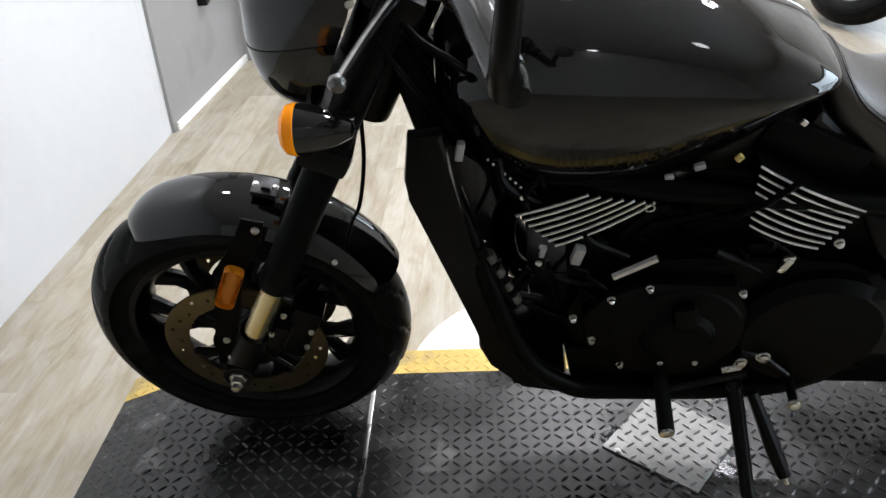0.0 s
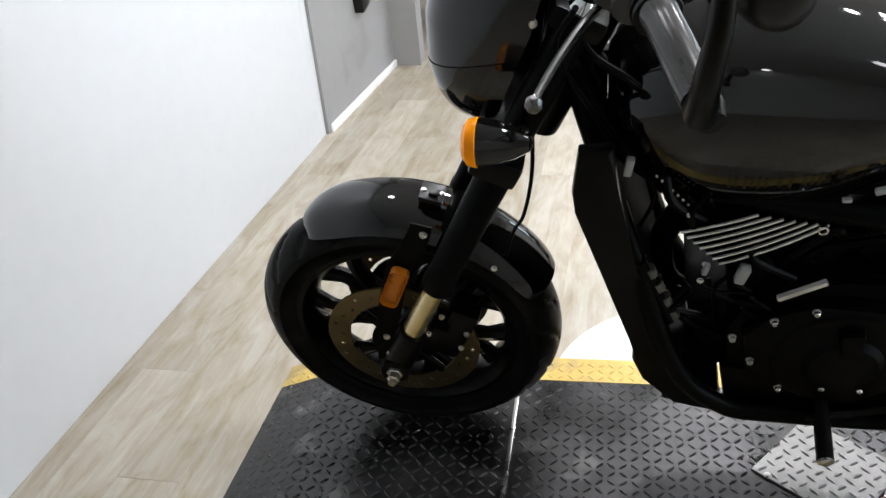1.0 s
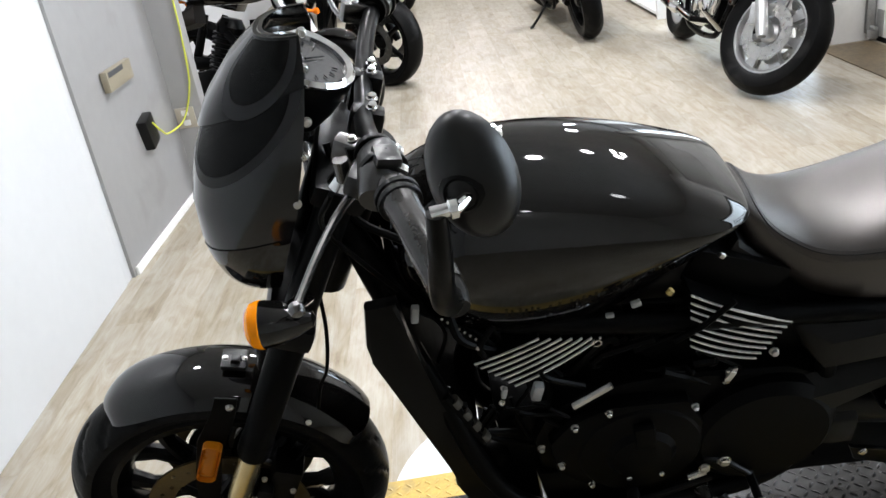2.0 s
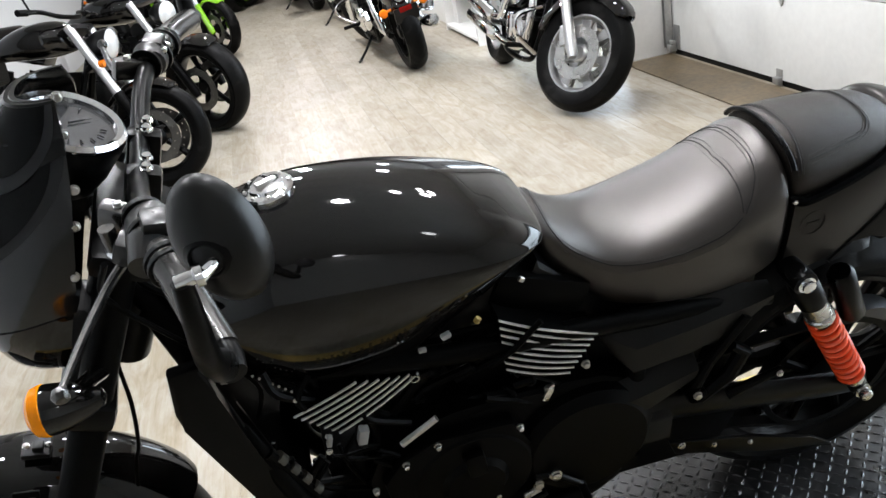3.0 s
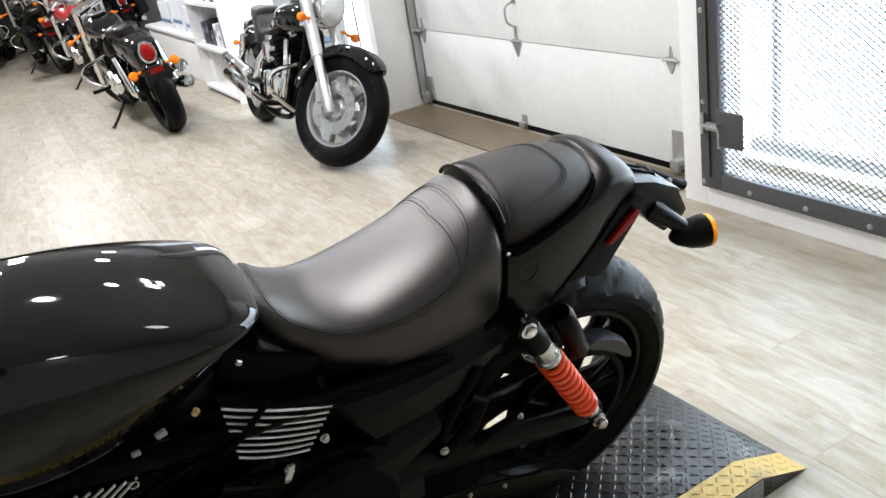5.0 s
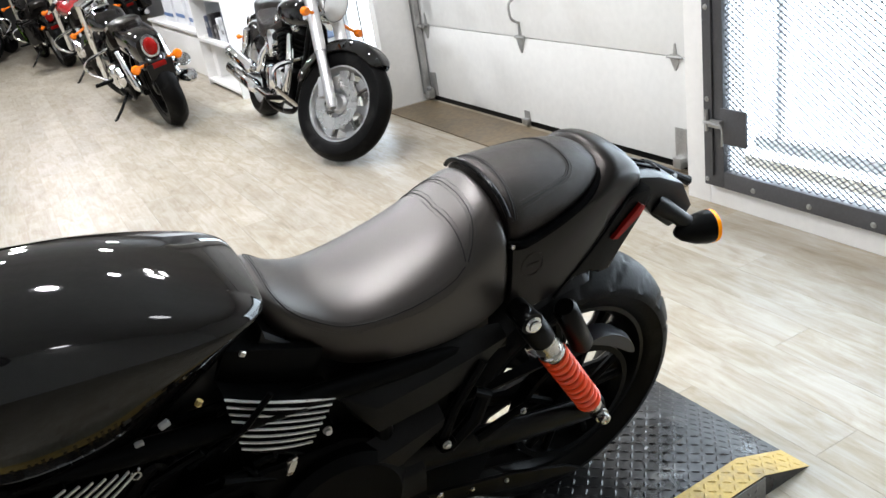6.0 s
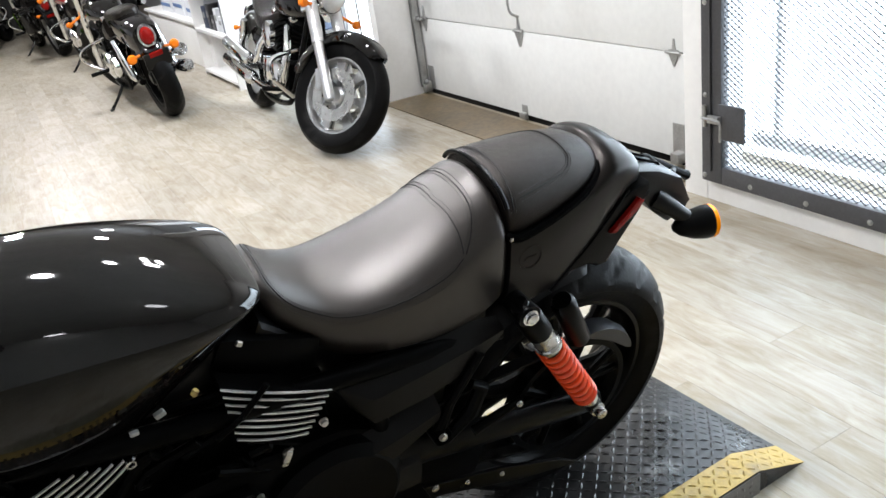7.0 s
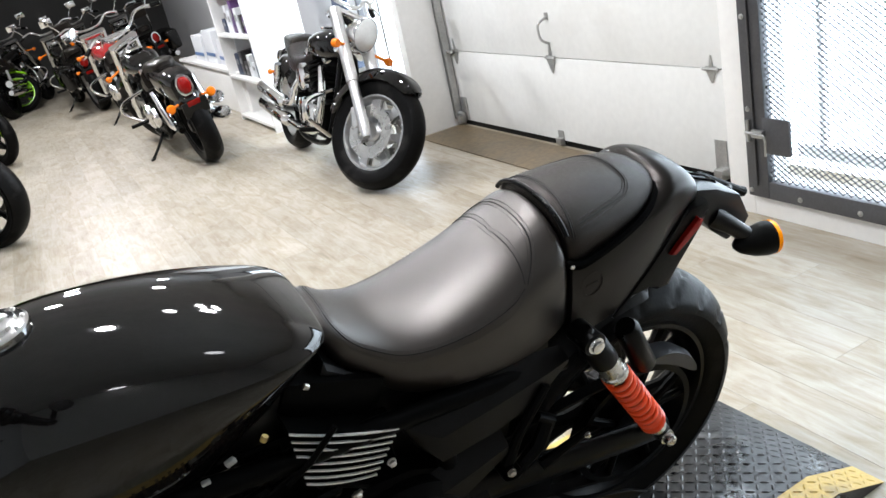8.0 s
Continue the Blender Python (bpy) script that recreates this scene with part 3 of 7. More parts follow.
# lugs on the upright near side
bm = B()
box(bm, (PR0 - PL1, 0.003, PZ - 0.004), ((PR0 + PL1) / 2, PY0 - 0.002, PZ / 2 - 0.002))
side = part("side_plate", bm, M["sideplate"], plat, "bare grey diamond-plate side")
bm = B()
for i in range(int((PR0 - PL1) / 0.024)):
    for j in range(2):
        x, z = PL1 + 0.015 + i * 0.024, 0.017 + j * 0.023
        a = 1 if (i + j) % 2 else -1
        loft(bm, [[Vector((x - 0.008 * 0.7, PY0 - 0.0035, z - a * 0.0056 + 0.0025)), Vector((x - 0.008 * 0.7, PY0 - 0.0035, z - a * 0.0056 - 0.0025))], [Vector((x, PY0 - 0.006, z + 0.0035)), Vector((x, PY0 - 0.006, z - 0.0035))], [Vector((x + 0.0056, PY0 - 0.0035, z + a * 0.0056 + 0.0025)), Vector((x + 0.0056, PY0 - 0.0035, z + a * 0.0056 - 0.0025))]], closed=False, caps=False)
part("side_tread_pattern", bm, M["sideplate"], plat)["kind"] = "stuff"
bm = B()
box(bm, (0.2, 0.2, 0.004), (PATCH_C[0], PATCH_C[1], PZ + 0.0021), (0, 0, PATCH_A), 0.001, 1)
pt = part("patch_plate", bm, M["bareplate"], plat, "bare bright steel patch plate set diagonally")
bm = B()
for i in range(-4, 5):
    for j in range(-4, 5):
        a = radians(PATCH_A)
        u, v = i * DP * 1.05, j * DP * 1.05
        lx, ly = PATCH_C[0] + u * math.cos(a) - v * math.sin(a), PATCH_C[1] + u * math.sin(a) + v * math.cos(a)
        lugs(bm, lx, ly, PZ + 0.0041, 0.0, (i + j) % 2, 1.0)
bmesh.ops.rotate(bm, cent=(PATCH_C[0], PATCH_C[1], 0), matrix=Matrix.Rotation(radians(-8), 3, "Z"), verts=bm.verts)
part("patch_tread_pattern", bm, M["bareplate"], pt)["kind"] = "stuff"
bm = B()
bolt(bm, (PATCH_C[0] - 0.112, PATCH_C[1] - 0.03, PZ + 0.004), (0, 0, 1), 0.006, 0.003)
part("patch_screw", bm, M["steel"], pt)
bm = B()
box(bm, (0.009, PY1 - PY0 - 0.17, 0.0035), (0.172, (PY0 + PY1) / 2, PZ + 0.0018), (0, 0, 0), 0.0015)
part("seam_strip", bm, M["steel"], plat, "bare metal joint strip")
# round white patch behind the platform
bm = B()
prism(bm, [(0.60 + 0.375 * math.cos(a), 0.245 + 0.375 * math.sin(a)) for a in [math.pi * (0.08 + 0.84 * k / 40) for k in range(41)]], "z", 0.0012, 0.005)
solid("floor_patch", bm, M["patch_white"], "thin round white patch on the floor behind the platform", "mat")

# ---- things on the grey wall
GWX = -0.872
th = thing("thermostat", "beige wall thermostat with a dark display", "thermostat")
bm = B()
box(bm, (0.03, 0.31, 0.085), (GWX + 0.011, 2.26, 0.765), bevel=0.006)
part("case", bm, M["beige"], th)
bm = B()
box(bm, (0.003, 0.18, 0.022), (GWX + 0.0275, 2.21, 0.792), bevel=0.0008, seg=1)
part("display", bm, M["gate"], th)
ot = thing("wall_socket", "beige wall socket plate", "socket")
bm = B()
box(bm, (0.095, 0.008, 0.105), (-0.80, 2.818, 0.41), bevel=0.002)
part("plate", bm, M["palebeige"], ot)
bm = B()
for z in (0.385, 0.435):
    box(bm, (0.035, 0.003, 0.028), (-0.80, 2.8125, z), bevel=0.001, seg=1)
pieces("outlet", bm, M["trimwhite"], ot)
tm = thing("plug_adapter", "black plug-in adapter on the grey wall", "adapter")
bm = B()
box(bm, (0.05, 0.115, 0.14), (GWX + 0.02, 2.39, 0.475), (12, 0, 0), 0.008)
part("body", bm, M["plastic"], tm)
bm = B()
tube(bm, curve_pts([(GWX + 0.05, 2.39, 0.51), (GWX + 0.07, 2.42, 0.46), (GWX + 0.04, 2.60, 0.40), (-0.80, 2.79, 0.415), (-0.733, 2.806, 0.585), (-0.712, 2.808, 0.795), (-0.705, 2.81, 0.98), (-0.70, 2.812, 1.5), (-0.70, 2.812, 2.2)], 60), 0.0045, 8)
part("cord", bm, M["cord"], tm, "yellow-green extension cord")


# ---------------------------------------------------------------- the black roadster on the platform
BIKE = pose(-0.02, 0.086, 0.06, 14.5, 0, 0)
bike = thing("motorcycle", "glossy black roadster motorcycle leaning on its stand on the platform", "motorcycle", BIKE)


def tyre_mesh(c, R, w, drop, inner, seg=252, groove=0.004, count=18):
    """A tyre round the axle at c: rounded tread with slanting grooves, sidewalls down to the rim."""
    bm = B()
    prof = []
    for k in range(-10, 11):
        v = k / 10
        prof.append((v * w, R - drop * abs(v) ** 2.2, v))
    side = [(w * 1.02, R - drop - 0.012, 2), (w * 1.0, (R + inner) / 2 - 0.01, 2), (w * 0.86, inner + 0.012, 2), (w * 0.80, inner, 2), (w * 0.7, inner - 0.006, 2)]
    prof = [(-a, b, d) for a, b, d in side[::-1]] + prof + side
    rows = []
    for y, r, v in prof:
        row = []
        for i in range(seg):
            th = 2 * math.pi * i / seg
            rr = r
            if abs(v) < 0.95 and groove:
                u = (i / seg * count + abs(v) * 1.1 + (0.5 if v > 0 else 0)) % 1.0
                if u < 0.17 and 0.12 < abs(v) < 0.95:
                    rr -= groove
            row.append(bm.verts.new((c[0] + rr * math.sin(th), c[1] + y, c[2] + rr * math.cos(th))))
        rows.append(row)
    for a, b in zip(rows, rows[1:]):
        bridge(bm, a, b)
    return bm


def rim_mesh(c, r, w):
    bm = B()
    lathe(bm, [(-w, r + 0.002), (-w, r - 0.012), (-w + 0.012, r - 0.022), (-0.02, r - 0.03), (0.02, r - 0.03), (w - 0.012, r - 0.022), (w, r - 0.012), (w, r + 0.002), (0.02, r - 0.012), (-0.02, r - 0.012)], Vector(c), (0, 1, 0), 72, True)
    return bm


def wheel(name, c, r, w, spokes, hub, style, material, parent, label="", xf=None):
    """A cast wheel: rim, with hub and spokes as its parts."""
    cc = Vector(c)
    rim = part(name, rim_mesh(c, r, w), material, parent, label, xf)
    bm = B()
    lathe(bm, [(-0.055, 0.0), (-0.055, hub * 0.7), (-0.04, hub), (0.04, hub), (0.055, hub * 0.7), (0.055, 0.0)], cc, (0, 1, 0), 32)
    part("hub", bm, material, rim, "", xf)
    for k in range(spokes):
        a = 2 * math.pi * k / spokes + 0.2

        def at(rad, ang, y=0.0):
            return cc + Vector((rad * math.sin(a + ang), y, rad * math.cos(a + ang)))
        bm = B()
        if style == "y":
            tube(bm, [at(hub * 0.8, 0), at(r * 0.5, 0)], [0.025, 0.021], 10)
            for s in (-1, 1):
                tube(bm, [at(r * 0.46, 0), at(r * 0.72, s * 0.13), at(r - 0.018, s * 0.25)], [0.019, 0.0155, 0.020], 10)
        elif style == "b":
            for y0 in (-0.014, 0.014):
                rings = []
                for rad, h, th in ((hub * 0.8, 0.020, 0.010), (r * 0.55, 0.017, 0.008), (r - 0.016, 0.036, 0.010)):
                    o, q = at(rad, 0, y0), Vector((math.cos(a), 0, -math.sin(a)))
                    rings.append([o + q * h + Vector((0, -th, 0)), o + q * h * 0.7 + Vector((0, -th - 0.004, 0)), o - q * h * 0.7 + Vector((0, -th - 0.004, 0)), o - q * h + Vector((0, -th, 0)), o - q * h + Vector((0, th, 0)), o + q * h + Vector((0, th, 0))])
                loft(bm, rings)
        elif style == "v":
            for s in (-1, 1):
                tube(bm, [at(hub * 0.8, s * 0.1, s * 0.01), at(r - 0.018, s * 0.17, s * 0.012)], [0.011, 0.008], 8)
        else:
            tube(bm, [at(hub * 0.8, 0), at(r * 0.6, 0), at(r - 0.018, 0)], [0.022, 0.016, 0.024], 8)
        part("spoke", bm, material, rim, "", xf)
    return rim


def disc_mesh(c, y, r0, r1, n=28, t=0.0025, hole=0.0045):
    """A brake disc with drilled holes."""
    bm = B()
    da = 2 * math.pi / n
    for i in range(n):
        a0 = i * da
        rm = r0 + (r1 - r0) * (0.32, 0.68, 0.5)[i % 3]

        def pt(rad, ang, yy):
            return (c[0] + rad * math.sin(ang), c[1] + yy, c[2] + rad * math.cos(ang))
        sq = [(r0, 0), (r0, .5), (r0, 1), ((r0 + r1) / 2, 1), (r1, 1), (r1, .5), (r1, 0), ((r0 + r1) / 2, 0)]
        hs = [(-.7, -.7), (-1, 0), (-.7, .7), (0, 1), (.7, .7), (1, 0), (.7, -.7), (0, -1)]
        for yy in (y - t, y + t):
            o = [bm.verts.new(pt(rr, a0 + u * da, yy)) for rr, u in sq]
            h = [bm.verts.new(pt(rm + p * hole, a0 + da / 2 + q * hole / rm, yy)) for p, q in hs]
            bridge(bm, o, h)
            if yy < y:
                keep = h
            else:
                bridge(bm, keep, h)
    lathe(bm, [(y - t, r1), (y + t, r1)], c, (0, 1, 0), n)
    lathe(bm, [(y - t, r0), (y + t, r0)], c, (0, 1, 0), n)
    return bm


def arc_shell(c, R, w, a0, a1, skirt, thick=0.004, n=30, crown=0.018, end_round=0.5):
    """A fender over the wheel at c; angles in degrees from straight up, positive towards the rear."""
    bm = B()
    sect = []
    for k in range(-8, 9):
        v = k / 8
        sect.append((w * math.copysign(min(1, abs(v) ** 0.8 * 1.0), v), -skirt * max(0, abs(v) - 0.45) ** 1.7 / 0.55 ** 1.7 - crown * abs(v) ** 2))
    rings = []
    for i in range(n + 1):
        u = i / n
        a = radians(a0 + (a1 - a0) * u)
        tap = min(1.0, u / 0.2, (1 - u) / 0.08) if end_round else 1
        low_k = 0.45 if u < 0.5 else 0.72
        k = low_k + (1 - low_k) * math.sqrt(max(0, 1 - (1 - tap) ** 2))
        Rn = R - 0.014 * max(0.0, 1 - u / 0.16) ** 2.2 * end_round * 2
        outer = [Vector((c[0] + (Rn + d * k) * math.sin(a), c[1] + y * k, c[2] + (Rn + d * k) * math.cos(a))) for y, d in sect]
        inner = [Vector((c[0] + (Rn - thick + d * k) * math.sin(a), c[1] + y * k * 0.955, c[2] + (Rn - thick + d * k) * math.cos(a))) for y, d in sect[::-1]]
        rings.append(outer + inner)
    loft(bm, rings)
    return bm


FA, RA = (0.0, 0.0, 0.30), (1.504, 0.0, 0.312)
# front wheel
fw = wheel("front_wheel", FA, 0.222, 0.048, 7, 0.045, "y", M["satin"], bike, "satin black cast wheel with forked spokes")
part("tyre", tyre_mesh(FA, 0.30, 0.061, 0.036, 0.222), M["rubber"], fw)
for yd in (-0.068, 0.068):
    part("brake_disc", disc_mesh(FA, yd, 0.106, 0.15), M["brass"], fw, "drilled steel brake disc")
bm = B()
lathe(bm, [(0.06, 0.03), (0.064, 0.10), (0.068, 0.10), (0.07, 0.03)], FA, (0, 1, 0), 32)
part("disc_carrier", bm, M["satin"], fw)
bm = B()
box(bm, (0.06, 0.06, 0.13), (0.115, 0.078, 0.365), (0, 27, 0), 0.012)
part("brake_caliper", bm, M["satin"], bike)
bm = B()
lathe(bm, [(-0.074, 0.03), (-0.072, 0.062), (-0.064, 0.062), (-0.062, 0.03)], FA, (0, 1, 0), 32)
for k in range(6):
    a = k * math.pi / 3
    tube(bm, [(0.028 * math.sin(a), -0.068, 0.30 + 0.05 * math.cos(a)), (0.103 * math.sin(a + 0.35), -0.068, 0.30 + 0.103 * math.cos(a + 0.35))], 0.008, 6)
pieces("disc_carrier", bm, M["satin"], fw)
bm = B()
for k in range(6):
    a = k * math.pi / 3 + 0.35
    bolt(bm, (0.1 * math.sin(a), -0.071, 0.30 + 0.1 * math.cos(a)), (0, -1, 0), 0.006, 0.005)
pieces("rotor_bolt", bm, M["satin"], fw)
# machined highlights on the rim's inner edge
bm = B()
for k in (0, 2, 4, 5):
    a = 2 * math.pi * k / 7 + 0.2
    for s in (-1, 1):
        p = [Vector((rr * math.sin(a + s * g), -0.013, 0.30 + rr * math.cos(a + s * g))) for rr, g in ((0.13, 0.07), (0.16, 0.13), (0.19, 0.21))]
        tube(bm, p, [0.003, 0.0045, 0.003], 6)
pieces("machined_edge", bm, M["steel"], fw, "bare machined spoke edges")

FORK = Vector((0.45, 0, 0.893))


def on_fork(s, y, dx=0.0, dz=0.0):
    p = Vector(FA) + FORK * s
    return Vector((p.x + dx, y, p.z + dz))


for side, y in (("left", -0.115), ("right", 0.115)):
    bm = B()
    tube(bm, [on_fork(-0.045, y), on_fork(-0.02, y), on_fork(0.05, y), on_fork(0.10, y)], [0.024, 0.03, 0.029, 0.026], 20)
    tube(bm, [on_fork(0.0, y + 0.035), on_fork(0.0, y - 0.03)], 0.027, 16)
    leg = part("fork_slider", bm, M["satin"], bike)
    bm = B()
    tube(bm, [on_fork(0.095, y), on_fork(0.26, y)], 0.0205, 20)
    part("stanchion", bm, M["gold"], leg, "pale golden fork tube")
    bm = B()
    tube(bm, [on_fork(0.235, y), on_fork(0.24, y), on_fork(0.275, y), on_fork(0.28, y), on_fork(0.50, y), on_fork(0.505, y), on_fork(0.80, y)], [0.027, 0.0285, 0.0285, 0.0265, 0.0275, 0.0245, 0.0245], 20)
    part("fork_cover", bm, M["matte"], leg, "matte black fork cover")
    bm = B()
    tube(bm, [on_fork(0.80, y), on_fork(0.815, y)], [0.02, 0.013], 12)
    part("fork_cap", bm, M["chrome"], leg)
bm = B()
tube(bm, [(0, -0.165, 0.30), (0, 0.16, 0.30)], 0.0085, 12)
lathe(bm, [(0, 0.016), (0.005, 0.016), (0.005, 0.0128), (0.017, 0.0128), (0.019, 0.0085), (0.027, 0.0075), (0.028, 0)], (0.0, -0.146, 0.30), (0, -1, 0), 6)
part("axle_nut", bm, M["steel"], bike, "bare steel front axle nut")

# caliper, on the left leg behind the fork
bm = B()
box(bm, (0.055, 0.06, 0.13), (0.115, -0.075, 0.365), (0, 27, 0), 0.012)
box(bm, (0.03, 0.075, 0.06), (0.085, -0.085, 0.375), (0, 27, 0), 0.008)
cal = part("brake_caliper", bm, M["satin"], bike)
bm = B()
for p in ((0.10, -0.105, 0.42), (0.125, -0.105, 0.335), (0.075, -0.12, 0.39), (0.14, -0.105, 0.375)):
    bolt(bm, p, (0, -1, 0), 0.0042, 0.006)
pieces("caliper_bolt", bm, M["steel"], cal)
# reflector bracket
bm = B()
prism(bm, [(0.088, 0.665), (0.122, 0.655), (0.105, 0.61), (0.062, 0.54), (0.035, 0.45), (0.005, 0.37), (-0.012, 0.31), (-0.034, 0.318), (-0.02, 0.40), (0.0, 0.48), (0.03, 0.57), (0.07, 0.625)], "y", -0.127, -0.123, 0.001)
br = part("reflector_bracket", bm, M["matte"], bike)
bm = B()
box(bm, (0.032, 0.009, 0.092), (0.038, -0.132, 0.524), (0, 25, 0), 0.0148, 5)
part("reflector", bm, M["reflector"], br, "dull amber side reflector")
bm = B()
for p in ((0.106, -0.128, 0.642), (-0.004, -0.127, 0.383), (-0.008, -0.127, 0.335), (0.012, -0.127, 0.36)):
    bolt(bm, p, (0, -1, 0), 0.005, 0.005)
pieces("bracket_bolt", bm, M["steel"], br)

# fender
fend = part("front_fender", arc_shell(FA, 0.326, 0.077, -29.5, 64, 0.001, n=40, crown=0.038), M["paint"], bike, "glossy black front fender")
bm = B()
box(bm, (0.042, 0.044, 0.01), (0.095, -0.01, 0.627), (0, 17, 0), 0.003)
box(bm, (0.016, 0.018, 0.008), (0.10, -0.015, 0.634), (0, 17, 0), 0.002)
part("fender_clip", bm, M["plastic"], fend)
bm = B()
for p in ((0.082, -0.012, 0.636), (0.112, -0.012, 0.627)):
    bolt(bm, p, (0.1, -0.1, 1), 0.0042, 0.004)
for p in ((0.200, -0.076, 0.518), (0.06, -0.078, 0.578)):
    bolt(bm, p, (0, -1, 0.3), 0.004, 0.004)
pieces("fender_bolt", bm, M["steel"], fend)

# yokes and headstock
bm = B()
box(bm, (0.075, 0.29, 0.045), (0.235, 0, 0.78), (0, 27, 0), 0.012)
box(bm, (0.075, 0.27, 0.035), (0.355, 0, 1.0), (0, 27, 0), 0.012)
tube(bm, [(0.28, 0, 0.77), (0.40, 0, 1.01)], 0.036, 20)
part("fork_yoke", bm, M["satin"], bike)

# cowl round the headlamp
bm = B()
COWL = [(1.195, 0.290, 0.045, 0.345), (1.16, 0.245, 0.075, 0.345), (1.11, 0.200, 0.100, 0.335), (1.05, 0.165, 0.118, 0.318), (0.985, 0.142, 0.128, 0.297), (0.93, 0.136, 0.127, 0.272), (0.895, 0.139, 0.120, 0.257), (0.865, 0.144, 0.108, 0.246), (0.840, 0.154, 0.090, 0.236), (0.823, 0.168, 0.071, 0.228), (0.815, 0.182, 0.056, 0.222)]
rings = []
for z, fx, w, bx in COWL:
    out = []
    for k in range(-12, 13):
        u = k / 12
        a = u * math.pi / 2
        y = w * math.copysign(abs(math.sin(a)) ** 0.75, a)
        x = bx + (fx - bx) * abs(math.cos(a)) ** 0.85
        out.append(Vector((x, y, z)))
    inn = [Vector((p.x + 0.006 if abs(p.y) < w * 0.9 else p.x, p.y * 0.965, p.z)) for p in out[::-1]]
    rings.append(out + inn)
loft(bm, rings)
cowl = part("headlamp_cowl", bm, M["cowl"], bike, "satin black speed-screen cowl")
def cowl_at(u, z, lift):
    r = None
    for a, b in zip(COWL, COWL[1:]):
        if a[0] >= z >= b[0]:
            t = (a[0] - z) / (a[0] - b[0])
            r = [p + (q - p) * t for p, q in zip(a, b)]
    z, fx, w, bx = r
    a = u * math.pi / 2
    return Vector((bx + (fx - lift - bx) * abs(math.cos(a)) ** 0.85, (w + lift) * math.copysign(abs(math.sin(a)) ** 0.75, a), z))


def cowl_patch(low, high, lift, n=10):
    """A skin over the cowl between two heights that change from the middle (u = 0) to the side (u = 1)."""
    bm = B()
    rings = []
    for k in range(n + 1):
        v = k / n
        row = [(u / 16, low(abs(u / 16)) + (high(abs(u / 16)) - low(abs(u / 16))) * v) for u in range(-16, 17)]
        rings.append([cowl_at(u, z, lift) for u, z in row] + [cowl_at(u, z, -0.004) for u, z in row[::-1]])
    loft(bm, rings)
    return bm


part("cowl_chin", cowl_patch(lambda u: 0.8155, lambda u: 0.905 + 0.045 * u, 0.0016), M["paint"], cowl, "glossy black chin panel")
part("smoked_screen", cowl_patch(lambda u: 1.078 + 0.066 * u, lambda u: 1.194, 0.005), M["smoke"], cowl, "dark smoked flyscreen")
def reflection_tongue(u0, z_at, ru, rz, lift):
    """A painted reflection: tongue-shaped skin hanging from a line on the cowl's flank."""
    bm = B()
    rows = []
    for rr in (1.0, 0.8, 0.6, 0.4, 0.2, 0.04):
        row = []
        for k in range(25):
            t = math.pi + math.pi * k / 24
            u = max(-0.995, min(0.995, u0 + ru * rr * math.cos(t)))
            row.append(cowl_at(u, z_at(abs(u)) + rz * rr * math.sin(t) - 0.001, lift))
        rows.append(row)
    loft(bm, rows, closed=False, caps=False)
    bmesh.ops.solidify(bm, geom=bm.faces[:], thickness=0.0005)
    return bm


# mirrored arcs put on as colour: pale rim, smoke-dark middle
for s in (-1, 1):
    for ru, rz, lift, mt in ((0.43, 0.086, 0.0008, "cowlsheen"), (0.37, 0.071, 0.0016, "smoke")):
        part("cowl_inset", reflection_tongue(s * 0.56, lambda u: 1.078 + 0.066 * u, ru, rz, lift), M[mt], cowl)
    for ru, rz, lift, mt in ((0.36, 0.078, 0.0058, "cowlsheen"), (0.30, 0.062, 0.0066, "smoke")):
        part("screen_inset", reflection_tongue(s * 0.62, lambda u: 1.193, ru, rz, lift), M[mt], cowl)
bm = B()
for p in ((0.335, -0.094, 1.10), (0.322, -0.108, 1.06), (0.344, -0.07, 1.16), (0.348, -0.045, 1.195), (0.30, -0.122, 1.0)):
    bolt(bm, p, (0.3, -1, 0.1), 0.005, 0.006)
pieces("cowl_bolt", bm, M["steel"], cowl)

# speedometer
SD = Vector((0.50, -0.05, 0.86)).normalized()
SC = Vector((0.334, 0, 1.134))
bm = B()
lathe(bm, [(-0.085, 0.02), (-0.078, 0.046), (-0.05, 0.058), (-0.012, 0.067), (0.004, 0.068)], SC, SD, 36)
sp = part("speedometer", bm, M["satin"], bike)
bm = B()
lathe(bm, [(0.0, 0.066), (0.009, 0.068), (0.014, 0.063), (0.01, 0.056), (0.003, 0.055)], SC, SD, 40)
part("bezel", bm, M["chrome"], sp, "chrome bezel")
bm = B()
lathe(bm, [(0.004, 0.056), (0.0045, 0.02), (0.0045, 0)], SC, SD, 36)
part("dial", bm, M["dial"], sp, "pale grey dial")
bm = B()
sx = SD.orthogonal().normalized()
sy = SD.cross(sx)
for k in range(14):
    a = 0.6 + k * 5.0 / 13
    d = sx * math.cos(a) + sy * math.sin(a)
    tube(bm, [SC + SD * 0.006 + d * 0.036, SC + SD * 0.006 + d * 0.044], 0.0009, 5)
tube(bm, [SC + SD * 0.007, SC + SD * 0.007 + sx * 0.033], [0.0018, 0.0006], 5)
pieces("dial_mark", bm, M["satin"], sp)

